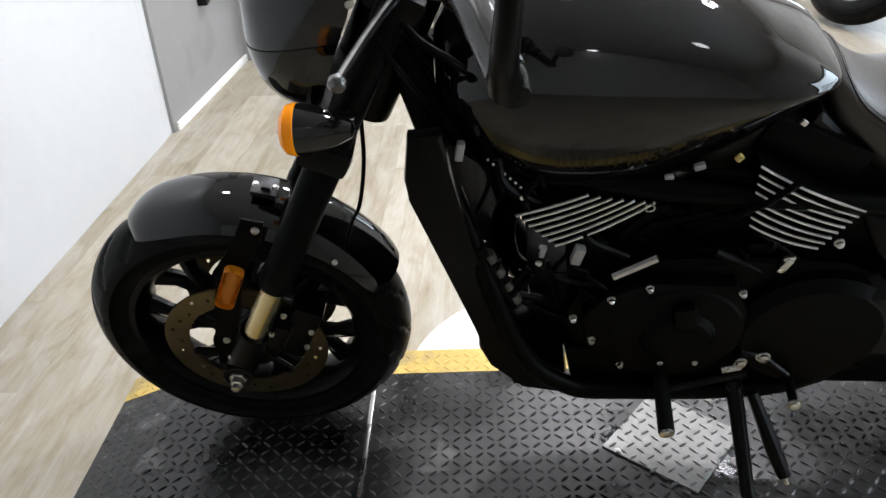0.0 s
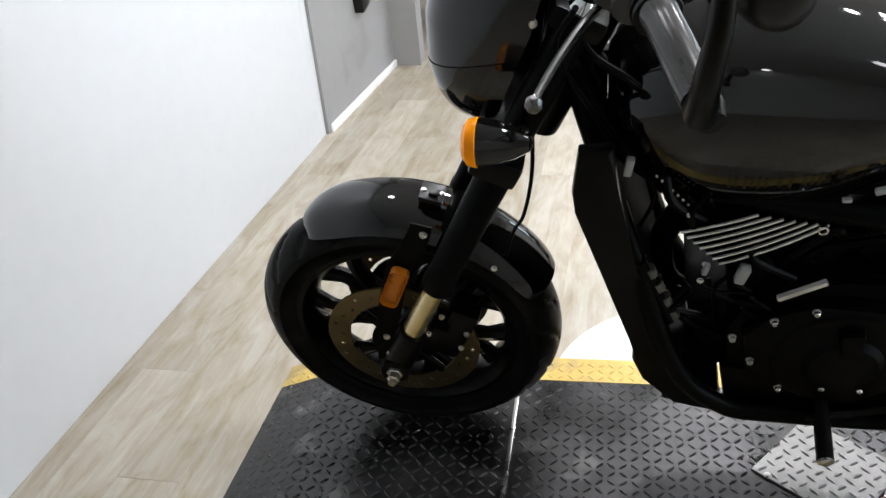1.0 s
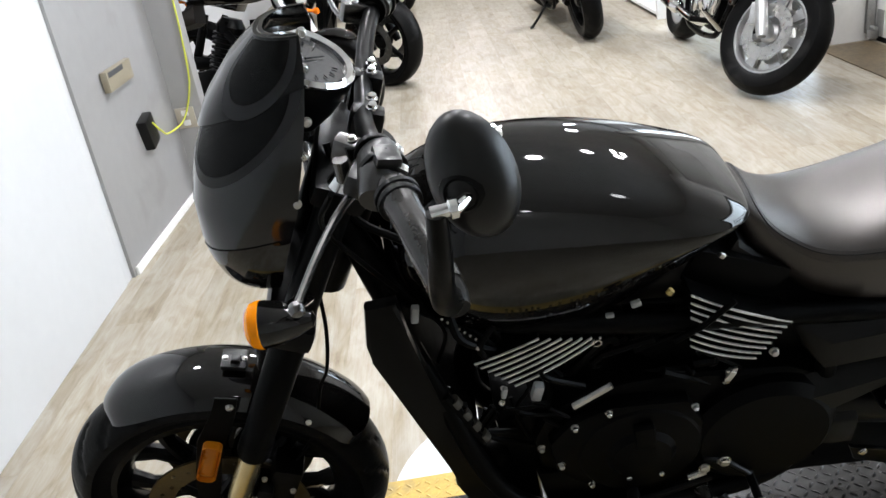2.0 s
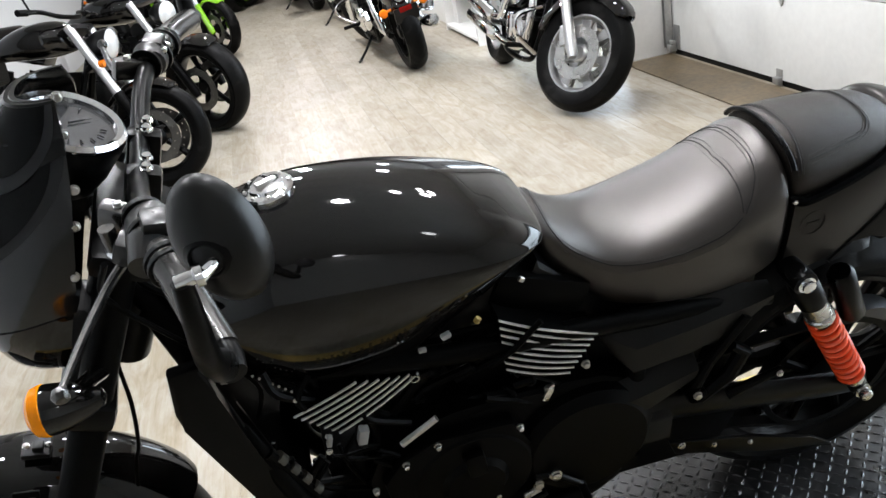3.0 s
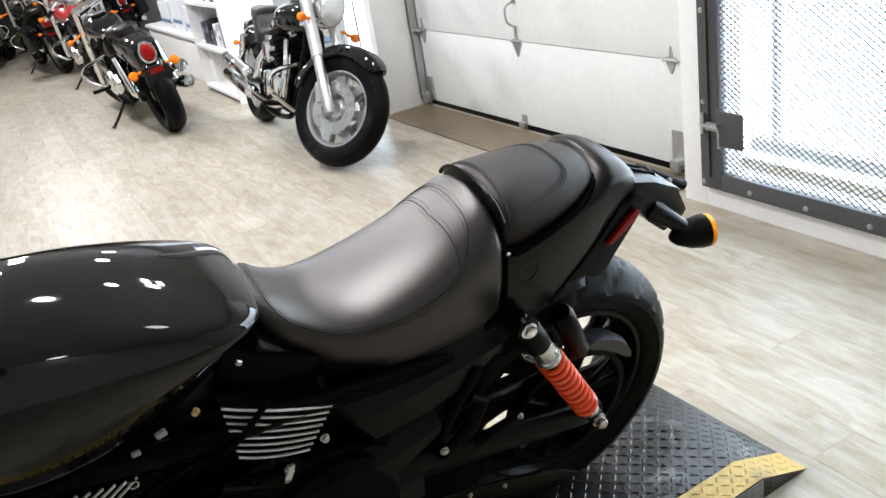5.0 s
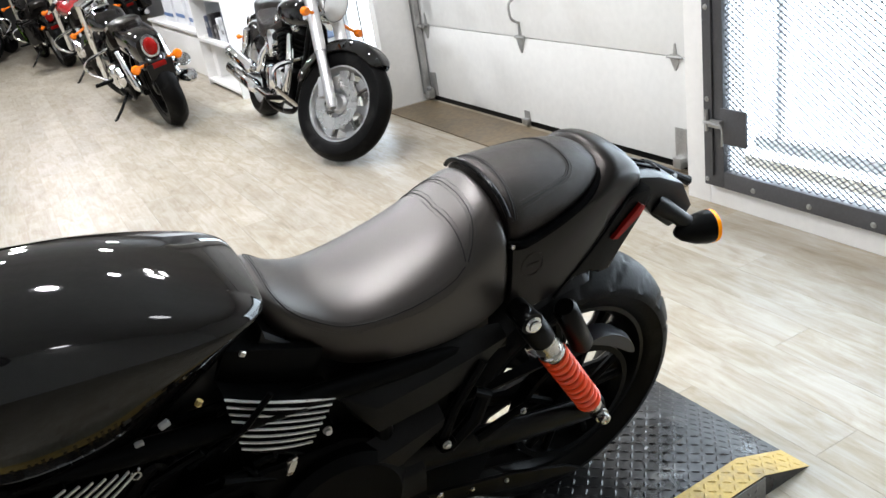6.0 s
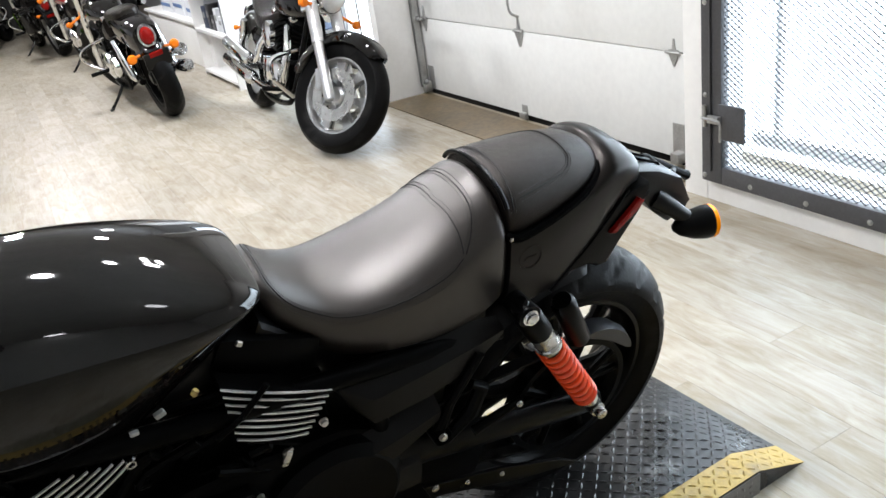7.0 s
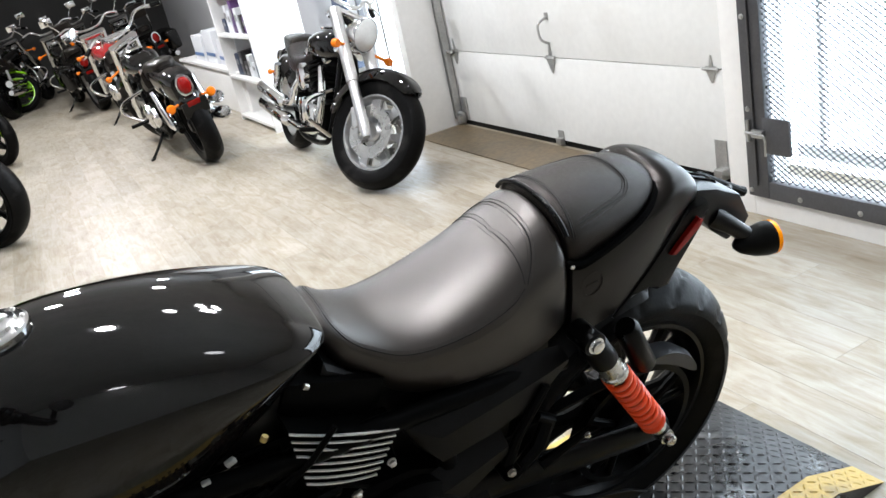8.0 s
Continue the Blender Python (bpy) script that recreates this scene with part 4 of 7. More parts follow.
# handlebar
BAR = [(0.40, 0.0, 1.07), (0.402, 0.07, 1.078), (0.412, 0.15, 1.10), (0.428, 0.23, 1.106), (0.456, 0.33, 1.098), (0.486, 0.425, 1.08)]
bm = B()
tube(bm, curve_pts([(x, -y, z) for x, y, z in BAR[:0:-1]] + BAR, 40), 0.0125, 14)
bar = part("handlebar", bm, M["satin"], bike)
bm = B()
for y in (-0.05, 0.05):
    box(bm, (0.045, 0.03, 0.06), (0.40, y, 1.055), (0, 20, 0), 0.008)
pieces("riser", bm, M["satin"], bar, "satin black bar clamp")
bm = B()
for y in (-0.062, -0.038, 0.038, 0.062):
    bolt(bm, (0.415, y, 1.088), (0.2, 0, 1), 0.006, 0.008)
pieces("riser_bolt", bm, M["chrome"], bar)
for s in (-1, 1):
    c = [(x, s * y, z) for x, y, z in BAR]
    pts = curve_pts(c, 40)
    bm = B()
    n = len(pts)
    seg_p = pts[int(n * 0.66):n - 1]
    tube(bm, seg_p, [0.0215 if i in (1, 2) else 0.0185 for i in range(len(seg_p))], 20)
    g = part("grip", bm, M["grip"], bar, "smooth dark grip with a bright sheen")
    bm = B()
    tube(bm, [pts[n - 2], pts[n - 1], Vector(pts[n - 1]) + (Vector(pts[n - 1]) - Vector(pts[n - 2])) * 1.3], [0.0165, 0.0165, 0.012], 16)
    part("bar_end", bm, M["satin"], bar)
    bm = B()
    q = Vector(c[3])
    tube(bm, [q + Vector((-0.008, s * 0.045, -0.012)), q + Vector((-0.004, s * 0.02, -0.004)), q + Vector((-0.002, -s * 0.012, 0.002)), q + Vector((0, -s * 0.03, 0.002))], [0.02, 0.024, 0.026, 0.02], 18)
    box(bm, (0.038, 0.045, 0.03), tuple(q + Vector((-0.022, -s * 0.0, -0.012))), (0, 25, s * 15), 0.008)
    box(bm, (0.03, 0.036, 0.016), tuple(q + Vector((0.008, s * 0.01, 0.019))), (0, 15, s * -10), 0.006)
    sw = part("switch_housing", bm, M["switch"], bar, "black switch housing")
    for off, rad in ((0.052, 0.0255), (0.062, 0.0245), (0.006, 0.0285), (-0.03, 0.0235)):
        bm = B()
        lathe(bm, [(-0.004, 0.014), (-0.004, rad - 0.001), (-0.003, rad), (0.003, rad), (0.004, rad - 0.001), (0.004, 0.014)], q + Vector((off * 0.28, s * off, -off * 0.10)), (0.27, s, -0.1), 24)
        part("clamp_ring", bm, M["satin"], sw)
    bm = B()
    box(bm, (0.05, 0.022, 0.03), tuple(q + Vector((-0.03, -s * 0.035, 0.004))), (0, 20, s * 20), 0.006)
    tube(bm, [q + Vector((-0.045, -s * 0.01, -0.015)), q + Vector((-0.045, -s * 0.01, 0.012))], 0.009, 12)
    part("lever_perch", bm, M["lever"], sw, "dark alloy lever perch")
    bm = B()
    bolt(bm, q + Vector((-0.03, -s * 0.035, 0.02)), (0, 0, 1), 0.0045, 0.005)
    part("perch_bolt", bm, M["steel"], sw)
    bm = B()
    box(bm, (0.014, 0.014, 0.008), tuple(q + Vector((0.022, s * 0.02, 0.008))), (0, 40, 0), 0.002)
    box(bm, (0.01, 0.02, 0.008), tuple(q + Vector((0.02, -s * 0.008, 0.012))), (0, 40, 0), 0.002)
    pieces("switch_button", bm, M["chrome"], sw)
    bm = B()
    lv = curve_pts([tuple(q + Vector((-0.03, s * 0.0, -0.02))), tuple(q + Vector((-0.055, s * 0.03, -0.032))), tuple(q + Vector((-0.076, s * 0.09, -0.036))), tuple(q + Vector((-0.090, s * 0.155, -0.034))), tuple(q + Vector((-0.092, s * 0.175, -0.032)))], 16)
    tube(bm, lv, [0.0058 - 0.00012 * i for i in range(15)] + [0.0055, 0.0068], 10)
    lathe(bm, [(-0.009, 0), (-0.006, 0.0065), (0, 0.009), (0.006, 0.0065), (0.009, 0)], lv[-1], (0.3, s, -0.4), 14)
    part("lever", bm, M["lever"], bar, "bare metal lever" if s < 0 else "")
    # bar-end mirror
    e = Vector(c[-1])
    k = Vector((0.486, s * 0.484, 1.222))
    bm = B()
    tube(bm, curve_pts([tuple(e + Vector((-0.004, s * 0.004, 0.0))), tuple(e + Vector((-0.006, s * 0.040, 0.045))), tuple(e + Vector((-0.002, s * 0.056, 0.10))), tuple(k)], 10), [0.016, 0.015, 0.0135, 0.012, 0.0115, 0.011, 0.0105, 0.01, 0.0095, 0.009, 0.0085], 12)
    ms = part("mirror_stalk", bm, M["satin"], bar)
    bm = B()
    tube(bm, [k + Vector((-0.004, 0, 0)), k + Vector((0.010, -s * 0.001, 0.002)), k + Vector((0.0105, -s * 0.001, 0.002)), k + Vector((0.0165, -s * 0.002, 0.002)), k + Vector((0.017, -s * 0.002, 0.002)), k + Vector((0.028, -s * 0.014, 0.004))], [0.0062, 0.0062, 0.009, 0.009, 0.006, 0.006], 14)
    part("mirror_screw", bm, M["chrome"], ms)
    mc = Vector((0.519, s * 0.446, 1.225))
    nrm = Vector((-0.34, s * 0.92, 0.12)).normalized()
    up = Vector((-0.26, 0, 1)).normalized()
    up = (up - nrm * up.dot(nrm)).normalized()
    sd = nrm.cross(up)
    bm = B()
    rings = []
    for d, f in ((-0.006, 0.90), (-0.004, 1.0), (0.004, 1.0), (0.014, 0.9), (0.022, 0.7), (0.028, 0.4), (0.030, 0.12)):
        rings.append([mc + nrm * d + sd * (0.037 * f * math.cos(a)) + up * ((0.057 if math.sin(a) > 0 else 0.055) * f * math.sin(a)) for a in [2 * math.pi * j / 32 for j in range(32)]])
    loft(bm, rings)
    mr = part("mirror_shell", bm, M["mirrorback"], ms, "oval black mirror back")
    bm = B()
    lathe(bm, [(0.020, 0.012), (0.030, 0.0125), (0.0305, 0.0145), (0.027, 0.019), (0.020, 0.02)], mc + sd * 0.002, nrm, 24)
    part("mirror_socket", bm, M["satin"], ms)
# clutch cable and brake hose
bm = B()
tube(bm, curve_pts([(0.36, -0.2, 1.06), (0.33, -0.15, 0.98), (0.36, -0.11, 0.88), (0.40, -0.09, 0.80)], 20), 0.004, 8)
tube(bm, curve_pts([(0.36, 0.2, 1.06), (0.30, 0.12, 0.92), (0.285, -0.05, 0.84), (0.280, -0.09, 0.74), (0.262, -0.09, 0.655), (0.235, -0.06, 0.585), (0.19, -0.05, 0.45), (0.13, -0.09, 0.40)], 40), 0.0032, 8)
tube(bm, curve_pts([(0.345, -0.05, 1.04), (0.36, -0.09, 0.95), (0.42, -0.1, 0.90), (0.46, -0.08, 0.85)], 20), 0.006, 8)
pieces("cable", bm, M["matte"], bike)

# front turn signals
for s in (-1, 1):
    c = Vector((0.232, s * 0.228, 0.898))
    bm = B()
    ax = Vector((1, 0, -0.03))
    lathe(bm, [(0.0, 0.030), (0.010, 0.0312), (0.030, 0.028), (0.052, 0.020), (0.070, 0.010), (0.075, 0.0)], c, ax, 28)
    tube(bm, [c + Vector((0.030, -s * 0.01, -0.004)), c + Vector((0.040, -s * 0.05, -0.02)), c + Vector((0.045, -s * 0.10, -0.05))], [0.012, 0.011, 0.014], 12)
    sg = part("turn_signal", bm, M["paint"], bike, "bullet-shaped black turn signal")
    bm = B()
    lathe(bm, [(0.006, 0.0308), (0.005, 0.0318), (0.0, 0.0312), (-0.007, 0.029), (-0.013, 0.021), (-0.016, 0.0)], c, ax, 28)
    part("signal_lens", bm, M["amber"], sg, "amber lens")

# ---- tank
TANK = [(0.388, 0.05, 0.90, 0.83), (0.405, 0.088, 0.925, 0.815), (0.44, 0.118, 0.948, 0.80), (0.50, 0.141, 0.968, 0.785), (0.57, 0.151, 0.978, 0.778), (0.65, 0.154, 0.970, 0.785), (0.73, 0.152, 0.950, 0.803), (0.80, 0.146, 0.923, 0.821), (0.845, 0.137, 0.901, 0.833), (0.875, 0.126, 0.886, 0.840), (0.897, 0.112, 0.873, 0.843), (0.910, 0.097, 0.864, 0.844), (0.917, 0.078, 0.858, 0.844), (0.920, 0.045, 0.853, 0.843)]


def smooth_rows(rows, n):
    """Rows of numbers, drawn out smoothly to n + 1 rows."""
    out = []
    m = len(rows) - 1
    for k in range(n + 1):
        u = k / n * m
        i = min(int(u), m - 1)
        t = u - i
        a, b, c, d = rows[max(i - 1, 0)], rows[i], rows[i + 1], rows[min(i + 2, m)]
        out.append([0.5 * (2 * q + (r - p) * t + (2 * p - 5 * q + 4 * r - w) * t * t + (3 * q - p - 3 * r + w) * t ** 3) for p, q, r, w in zip(a, b, c, d)])
    return out


def tank_row(row):
    """Half width, top, height of the widest line and how far the flank reaches below it."""
    x, w, zt, zc = row
    f = min(1.0, w / 0.12, max(0.0, zt - zc) / 0.17)
    return x, w, zt, zc + 0.038 * f, 1.15 * f * min(1.0, w / 0.12)


FLANK = [(0.995, 0.007), (0.976, 0.020), (0.942, 0.038), (0.893, 0.058), (0.828, 0.079), (0.748, 0.100), (0.64, 0.119), (0.45, 0.134), (0.0, 0.139)]
bm = B()
rings = []
for x, w, zt, zc, low in map(tank_row, smooth_rows(TANK, 48)):
    pts = []
    for k in range(25):
        a = math.pi * k / 24
        y = -w * math.copysign(abs(math.cos(a)) ** 0.92, math.cos(a))
        z = zc + (zt - zc) * abs(math.sin(a)) ** 0.95
        pts.append(Vector((x, y, z)))
    pts += [Vector((x, w * q, zc - dz * low)) for q, dz in FLANK]
    pts += [Vector((x, -w * q, zc - dz * low)) for q, dz in FLANK[-2::-1]]
    rings.append(pts)
loft(bm, rings)
tank = part("fuel_tank", bm, M["paint"], bike, "glossy black teardrop fuel tank")
bm = B()
CAPN = Vector((-0.1, 0, 1)).normalized()
lathe(bm, [(-0.006, 0.038), (0.003, 0.038), (0.006, 0.035), (0.007, 0.026), (0.011, 0.024), (0.012, 0.015), (0.012, 0)], (0.545, 0, 0.979), CAPN, 36)
cap = part("filler_cap", bm, M["chrome"], tank, "chrome filler cap")
bm = B()
box(bm, (0.034, 0.011, 0.007), (0.545, 0, 0.992), (0, 6, 30), 0.003)
for k in range(8):
    a = k * math.pi / 4
    bolt(bm, (0.545 + 0.031 * math.cos(a), 0.031 * math.sin(a), 0.985 + 0.003 * math.cos(a)), CAPN, 0.0024, 0.003)
part("cap_grip", bm, M["steel"], cap)
# lettering on the flank as plain bars
def flank_at(x, dz, lift):
    """A point on the near flank, dz below the widest line."""
    x, w, zt, zc, low = tank_row(min(smooth_rows(TANK, 240), key=lambda r: abs(r[0] - x)))
    line = [(1.0, 0.0)] + FLANK
    for (q0, d0), (q1, d1) in zip(line, line[1:]):
        if d0 <= dz <= d1:
            q = q0 + (q1 - q0) * (dz - d0) / (d1 - d0)
    return Vector((x, -w * q - lift, zc - dz * low - lift * 0.4))


bm = B()
for k in range(15):
    x = 0.552 + k * 0.0185
    for dx, tall in ((0.0, 1.0), (0.008, 0.75)):
        rows = [[flank_at(x + dx + i * 0.0016, 0.045 + dz * tall, 0.0004) for i in range(3)] for dz in (-0.012, 0.0, 0.012)]
        grid = [[bm.verts.new(p) for p in r] for r in rows]
        for a, b in zip(grid, grid[1:]):
            bridge(bm, a, b, False)
pieces("letter_bar", bm, M["letter"], tank, "faint dark grey lettering")

# ---- seat
def seat_loft(rows, n=30, p=0.55):
    """Rows: x, half width, top z at the middle, z of the rolled edge, bottom z."""
    bm = B()
    rings = []
    for x, w, zt, ze, zb in smooth_rows(rows, n):
        pts = []
        for k in range(21):
            a = math.pi * k / 20
            y = -w * math.copysign(abs(math.cos(a)) ** 0.92, math.cos(a))
            z = ze + (zt - ze) * abs(math.sin(a)) ** p
            pts.append(Vector((x, y, z)))
        pts += [Vector((x, w * 1.0, ze - (ze - zb) * 0.4)), Vector((x, w * 0.96, zb + 0.008)), Vector((x, w * 0.9, zb)), Vector((x, -w * 0.9, zb)), Vector((x, -w * 0.96, zb + 0.008)), Vector((x, -w * 1.0, ze - (ze - zb) * 0.4))]
        rings.append(pts)
    loft(bm, rings)
    return bm


SEAT = [(0.918, 0.062, 0.852, 0.822, 0.79), (0.935, 0.074, 0.843, 0.812, 0.761), (0.973, 0.088, 0.812, 0.778, 0.719), (1.018, 0.104, 0.790, 0.752, 0.683), (1.078, 0.117, 0.785, 0.744, 0.666), (1.148, 0.123, 0.801, 0.748, 0.656), (1.218, 0.122, 0.830, 0.76, 0.652), (1.273, 0.117, 0.865, 0.774, 0.659), (1.308, 0.112, 0.88, 0.782, 0.673), (1.321, 0.106, 0.868, 0.774, 0.683)]
seat = part("rider_seat", seat_loft(SEAT, 40, 0.92), M["leather"], bike, "scooped black vinyl rider seat")


def seat_top(x, y, rows, p=0.92):
    r = min(smooth_rows(rows, 160), key=lambda q: abs(q[0] - x))
    c = min(1.0, abs(y) / r[1]) ** (1 / 0.92)
    return r[3] + (r[2] - r[3]) * math.sqrt(max(0, 1 - c * c)) ** p


def seam(rows, path, name, parent, r=0.0011, lift=0.0003, stitch=False):
    bm = B()
    pts = [Vector((x, y, seat_top(x, y, rows) + lift)) for x, y in path]
    if stitch:
        for a, b in zip(pts[::2], pts[1::2]):
            tube(bm, [a, b], r, 5)
    else:
        tube(bm, pts, r, 6)
    part(name, bm, M["thread"] if stitch else M["seam"], parent)


def twin_seam(rows, path, parent, gap=0.0055):
    """A pressed seam with a row of stitches along each side."""
    seam(rows, path, "seam_line", parent)
    for g in (-gap, gap):
        line = []
        for i, (x, y) in enumerate(path):
            (x0, y0), (x1, y1) = path[max(i - 1, 0)], path[min(i + 1, len(path) - 1)]
            d = math.hypot(x1 - x0, y1 - y0) or 1
            line.append((x - (y1 - y0) / d * g, y + (x1 - x0) / d * g))
        seam(rows, line, "stitching", parent, 0.0007, 0.0004, True)


def mirrored(half, n):
    """A curve over the seat from its near half, given from the middle outwards."""
    return [(p.x, p.y) for p in curve_pts([(x, -y, 0) for x, y in half[:0:-1]] + [(x, y, 0) for x, y in half], n)]


twin_seam(SEAT, mirrored([(1.241, 0.0), (1.243, 0.035), (1.243, 0.062), (1.241, 0.09), (1.237, 0.108)], 110), seat)
twin_seam(SEAT, mirrored([(1.278, 0.0), (1.277, 0.04), (1.272, 0.071), (1.258, 0.095), (1.241, 0.110)], 120), seat)
side_path = [(0.934, 0.0), (0.934, 0.046), (0.942, 0.068), (0.957, 0.079), (0.985, 0.089), (1.024, 0.102), (1.074, 0.112), (1.130, 0.118), (1.180, 0.119), (1.212, 0.117), (1.234, 0.112)]
for s in (-1, 1):
    twin_seam(SEAT, [(p.x, p.y) for p in curve_pts([(a, s * b, 0) for a, b in side_path], 150)], seat, 0.004)
# welt at the front edge of the pillion pad
PILL = [(1.324, 0.096, 0.868, 0.818, 0.79), (1.331, 0.104, 0.886, 0.822, 0.787), (1.356, 0.106, 0.891, 0.824, 0.786), (1.428, 0.099, 0.889, 0.830, 0.798), (1.488, 0.088, 0.883, 0.838, 0.815), (1.526, 0.070, 0.876, 0.846, 0.832), (1.549, 0.042, 0.866, 0.853, 0.844)]
pil = part("pillion_pad", seat_loft(PILL, 26, 0.92), M["leather2"], bike, "black textured vinyl pillion pad")
twin_seam(PILL, mirrored([(1.347, 0.0), (1.346, 0.03), (1.343, 0.057), (1.338, 0.088), (1.335, 0.102)], 90), pil, 0.004)
twin_seam(PILL, mirrored([(1.482, 0.0), (1.479, 0.044), (1.470, 0.063), (1.449, 0.077), (1.396, 0.087), (1.353, 0.093)], 130), pil, 0.0045)
bm = B()
tube(bm, [Vector((1.324, y, seat_top(1.338, y, PILL) - 0.001)) for y in [-0.098 + 0.196 * k / 40 for k in range(41)]], 0.0045, 8)
part("welt", bm, M["satin"], pil)

# black tube that gives the groove round the pad its shade as colour
bm = B()
edge = [(x, w * 1.05, zb + 0.010) for x, w, zt, ze, zb in smooth_rows(PILL, 26)]
tube(bm, [(x, -w, z) for x, w, z in edge] + [(x + 0.006, w * 0.9, z) for x, w, z in edge[::-1]], 0.0085, 8)
part("pad_gap_shade", bm, M["core"], pil)

# ---- tail cowl
TAIL = [(1.324, 0.115, 0.806, 0.790, 0.658), (1.368, 0.114, 0.808, 0.794, 0.642), (1.428, 0.111, 0.814, 0.802, 0.652), (1.488, 0.105, 0.830, 0.814, 0.697), (1.530, 0.099, 0.856, 0.822, 0.733), (1.556, 0.094, 0.873, 0.824, 0.753), (1.588, 0.087, 0.868, 0.819, 0.776), (1.615, 0.077, 0.852, 0.811, 0.784), (1.637, 0.064, 0.829, 0.799, 0.776), (1.649, 0.047, 0.803, 0.785, 0.765)]
tail = part("tail_cowl", seat_loft(TAIL, 34, 0.6), M["tailpaint"], bike, "satin black tail cowl")
bm = B()
for s in (-1, 1):
    tube(bm, curve_pts([(1.418, s * 0.108, 0.646), (1.493, s * 0.101, 0.70), (1.548, s * 0.093, 0.744), (1.603, s * 0.078, 0.782)], 16), 0.0035, 6)
pieces("tail_edge", bm, M["satin"], tail)
bm = B()
lathe(bm, [(0, 0.024), (0.0006, 0.024), (0.0006, 0.021), (0.0, 0.021)], (1.365, -0.1145, 0.748), (0, -1, 0), 28, True)
box(bm, (0.024, 0.0012, 0.006), (1.365, -0.1147, 0.748), (0, 0, 0), 0.0003, 1)
part("tail_emblem", bm, M["tailpaint"], tail, "faint dark round emblem")
bm = B()
bolt(bm, (1.322, -0.1165, 0.802), (0, -1, 0), 0.003, 0.003)
lathe(bm, [(0, 0.004), (0.002, 0.0035), (0.003, 0)], (1.54, -0.015, 0.866), (0, 0, 1), 12)
pieces("tail_screw", bm, M["steel"], tail)

# under-tail, lamps and plate holder
bm = B()
prism(bm, [(1.44, 0.655), (1.50, 0.70), (1.56, 0.746), (1.61, 0.782), (1.65, 0.785), (1.655, 0.765), (1.625, 0.735), (1.592, 0.675), (1.572, 0.632), (1.545, 0.632), (1.525, 0.66), (1.48, 0.64)], "y", -0.083, 0.083, 0.008)
ut = part("under_tail", bm, M["satin"], bike)
bm = B()
for s in (-1, 1):
    prism(bm, [(1.562, 0.708), (1.574, 0.704), (1.626, 0.742), (1.634, 0.757), (1.622, 0.764)], "y", s * 0.086 - 0.006, s * 0.086 + 0.006, 0.003)
pieces("tail_lamp", bm, M["red"], ut, "slim red tail lamp")
bm = B()
prism(bm, [(1.645, 0.795), (1.70, 0.778), (1.765, 0.742), (1.80, 0.68), (1.785, 0.655), (1.745, 0.645), (1.70, 0.685), (1.65, 0.745)], "y", -0.055, 0.045, 0.008)
ph = part("plate_bracket", bm, M["plastic"], bike, "black plastic plate bracket")
# slots laid on as black bars, the shade inside them given as colour
bm = B()
for k in range(2):
    box(bm, (0.05, 0.006, 0.004), (1.70, -0.012 + 0.026 * k, 0.7795), (0, 25, 0), 0.001)
pieces("bracket_slot", bm, M["core"], ph)
bm = B()
tube(bm, [(1.732, 0.03, 0.757), (1.745, 0.03, 0.75), (1.86, 0.03, 0.676), (1.872, 0.03, 0.668)], [0.007, 0.009, 0.009, 0.011], 10)
tube(bm, [(1.755, 0.03, 0.744), (1.735, -0.01, 0.757)], 0.007, 8)
tube(bm, [(1.83, 0.03, 0.695), (1.775, -0.015, 0.728)], 0.007, 8)
part("plate_frame", bm, M["matte"], ph)
for s in (-1, 1):
    c = Vector((1.810, s * 0.10, 0.651))
    bm = B()
    tube(bm, [(1.705, s * 0.045, 0.712), (1.735, s * 0.07, 0.69), tuple(c + Vector((-0.035, -s * 0.012, 0.004)))], [0.022, 0.017, 0.015], 14)
    st = part("signal_stalk", bm, M["plastic"], ph)
    bm = B()
    lathe(bm, [(0.0, 0.033), (-0.014, 0.034), (-0.040, 0.029), (-0.066, 0.018), (-0.078, 0.008), (-0.082, 0)], c, (1, s * 0.24, 0.0), 28)
    sg = part("turn_signal", bm, M["satin"], ph, "bullet-shaped black rear turn signal")
    bm = B()
    lathe(bm, [(-0.003, 0.0342), (0.006, 0.033), (0.013, 0.022), (0.016, 0)], c, (1, s * 0.24, 0.0), 28)
    part("signal_lens", bm, M["amber"], sg, "amber lens")

# ---- rear wheel and drive
rw = wheel("rear_wheel", RA, 0.222, 0.06, 7, 0.05, "y", M["satin"], bike, "satin black cast rear wheel")
part("tyre", tyre_mesh(RA, 0.314, 0.08, 0.046, 0.222, count=20), M["rubber"], rw)
bm = B()
lathe(bm, [(-0.092, 0.133), (-0.092, 0.146), (-0.064, 0.146), (-0.064, 0.133)], RA, (0, 1, 0), 56, True)
lathe(bm, [(-0.09, 0.0), (-0.09, 0.05), (-0.064, 0.055), (-0.064, 0.0)], RA, (0, 1, 0), 32)
part("belt_pulley", bm, M["matte"], rw)
for k in range(5):
    a = k * 2 * math.pi / 5 + 0.3
    for g in (-0.22, 0.22):
        bm = B()
        tube(bm, [(RA[0] + 0.045 * math.cos(a), -0.079, RA[2] + 0.045 * math.sin(a)), (RA[0] + 0.137 * math.cos(a + g), -0.079, RA[2] + 0.137 * math.sin(a + g))], 0.009, 8)
        part("pulley_spoke", bm, M["matte"], rw)
bm = B()
for zf, zr in ((0.462, RA[2] + 0.150), (0.352, RA[2] - 0.146)):
    prism(bm, [(0.96, zf), (RA[0], zr), (RA[0], zr - 0.006), (0.96, zf - 0.006)], "y", -0.09, -0.066)
pieces("drive_belt", bm, M["rubber"], bike)
bm = B()
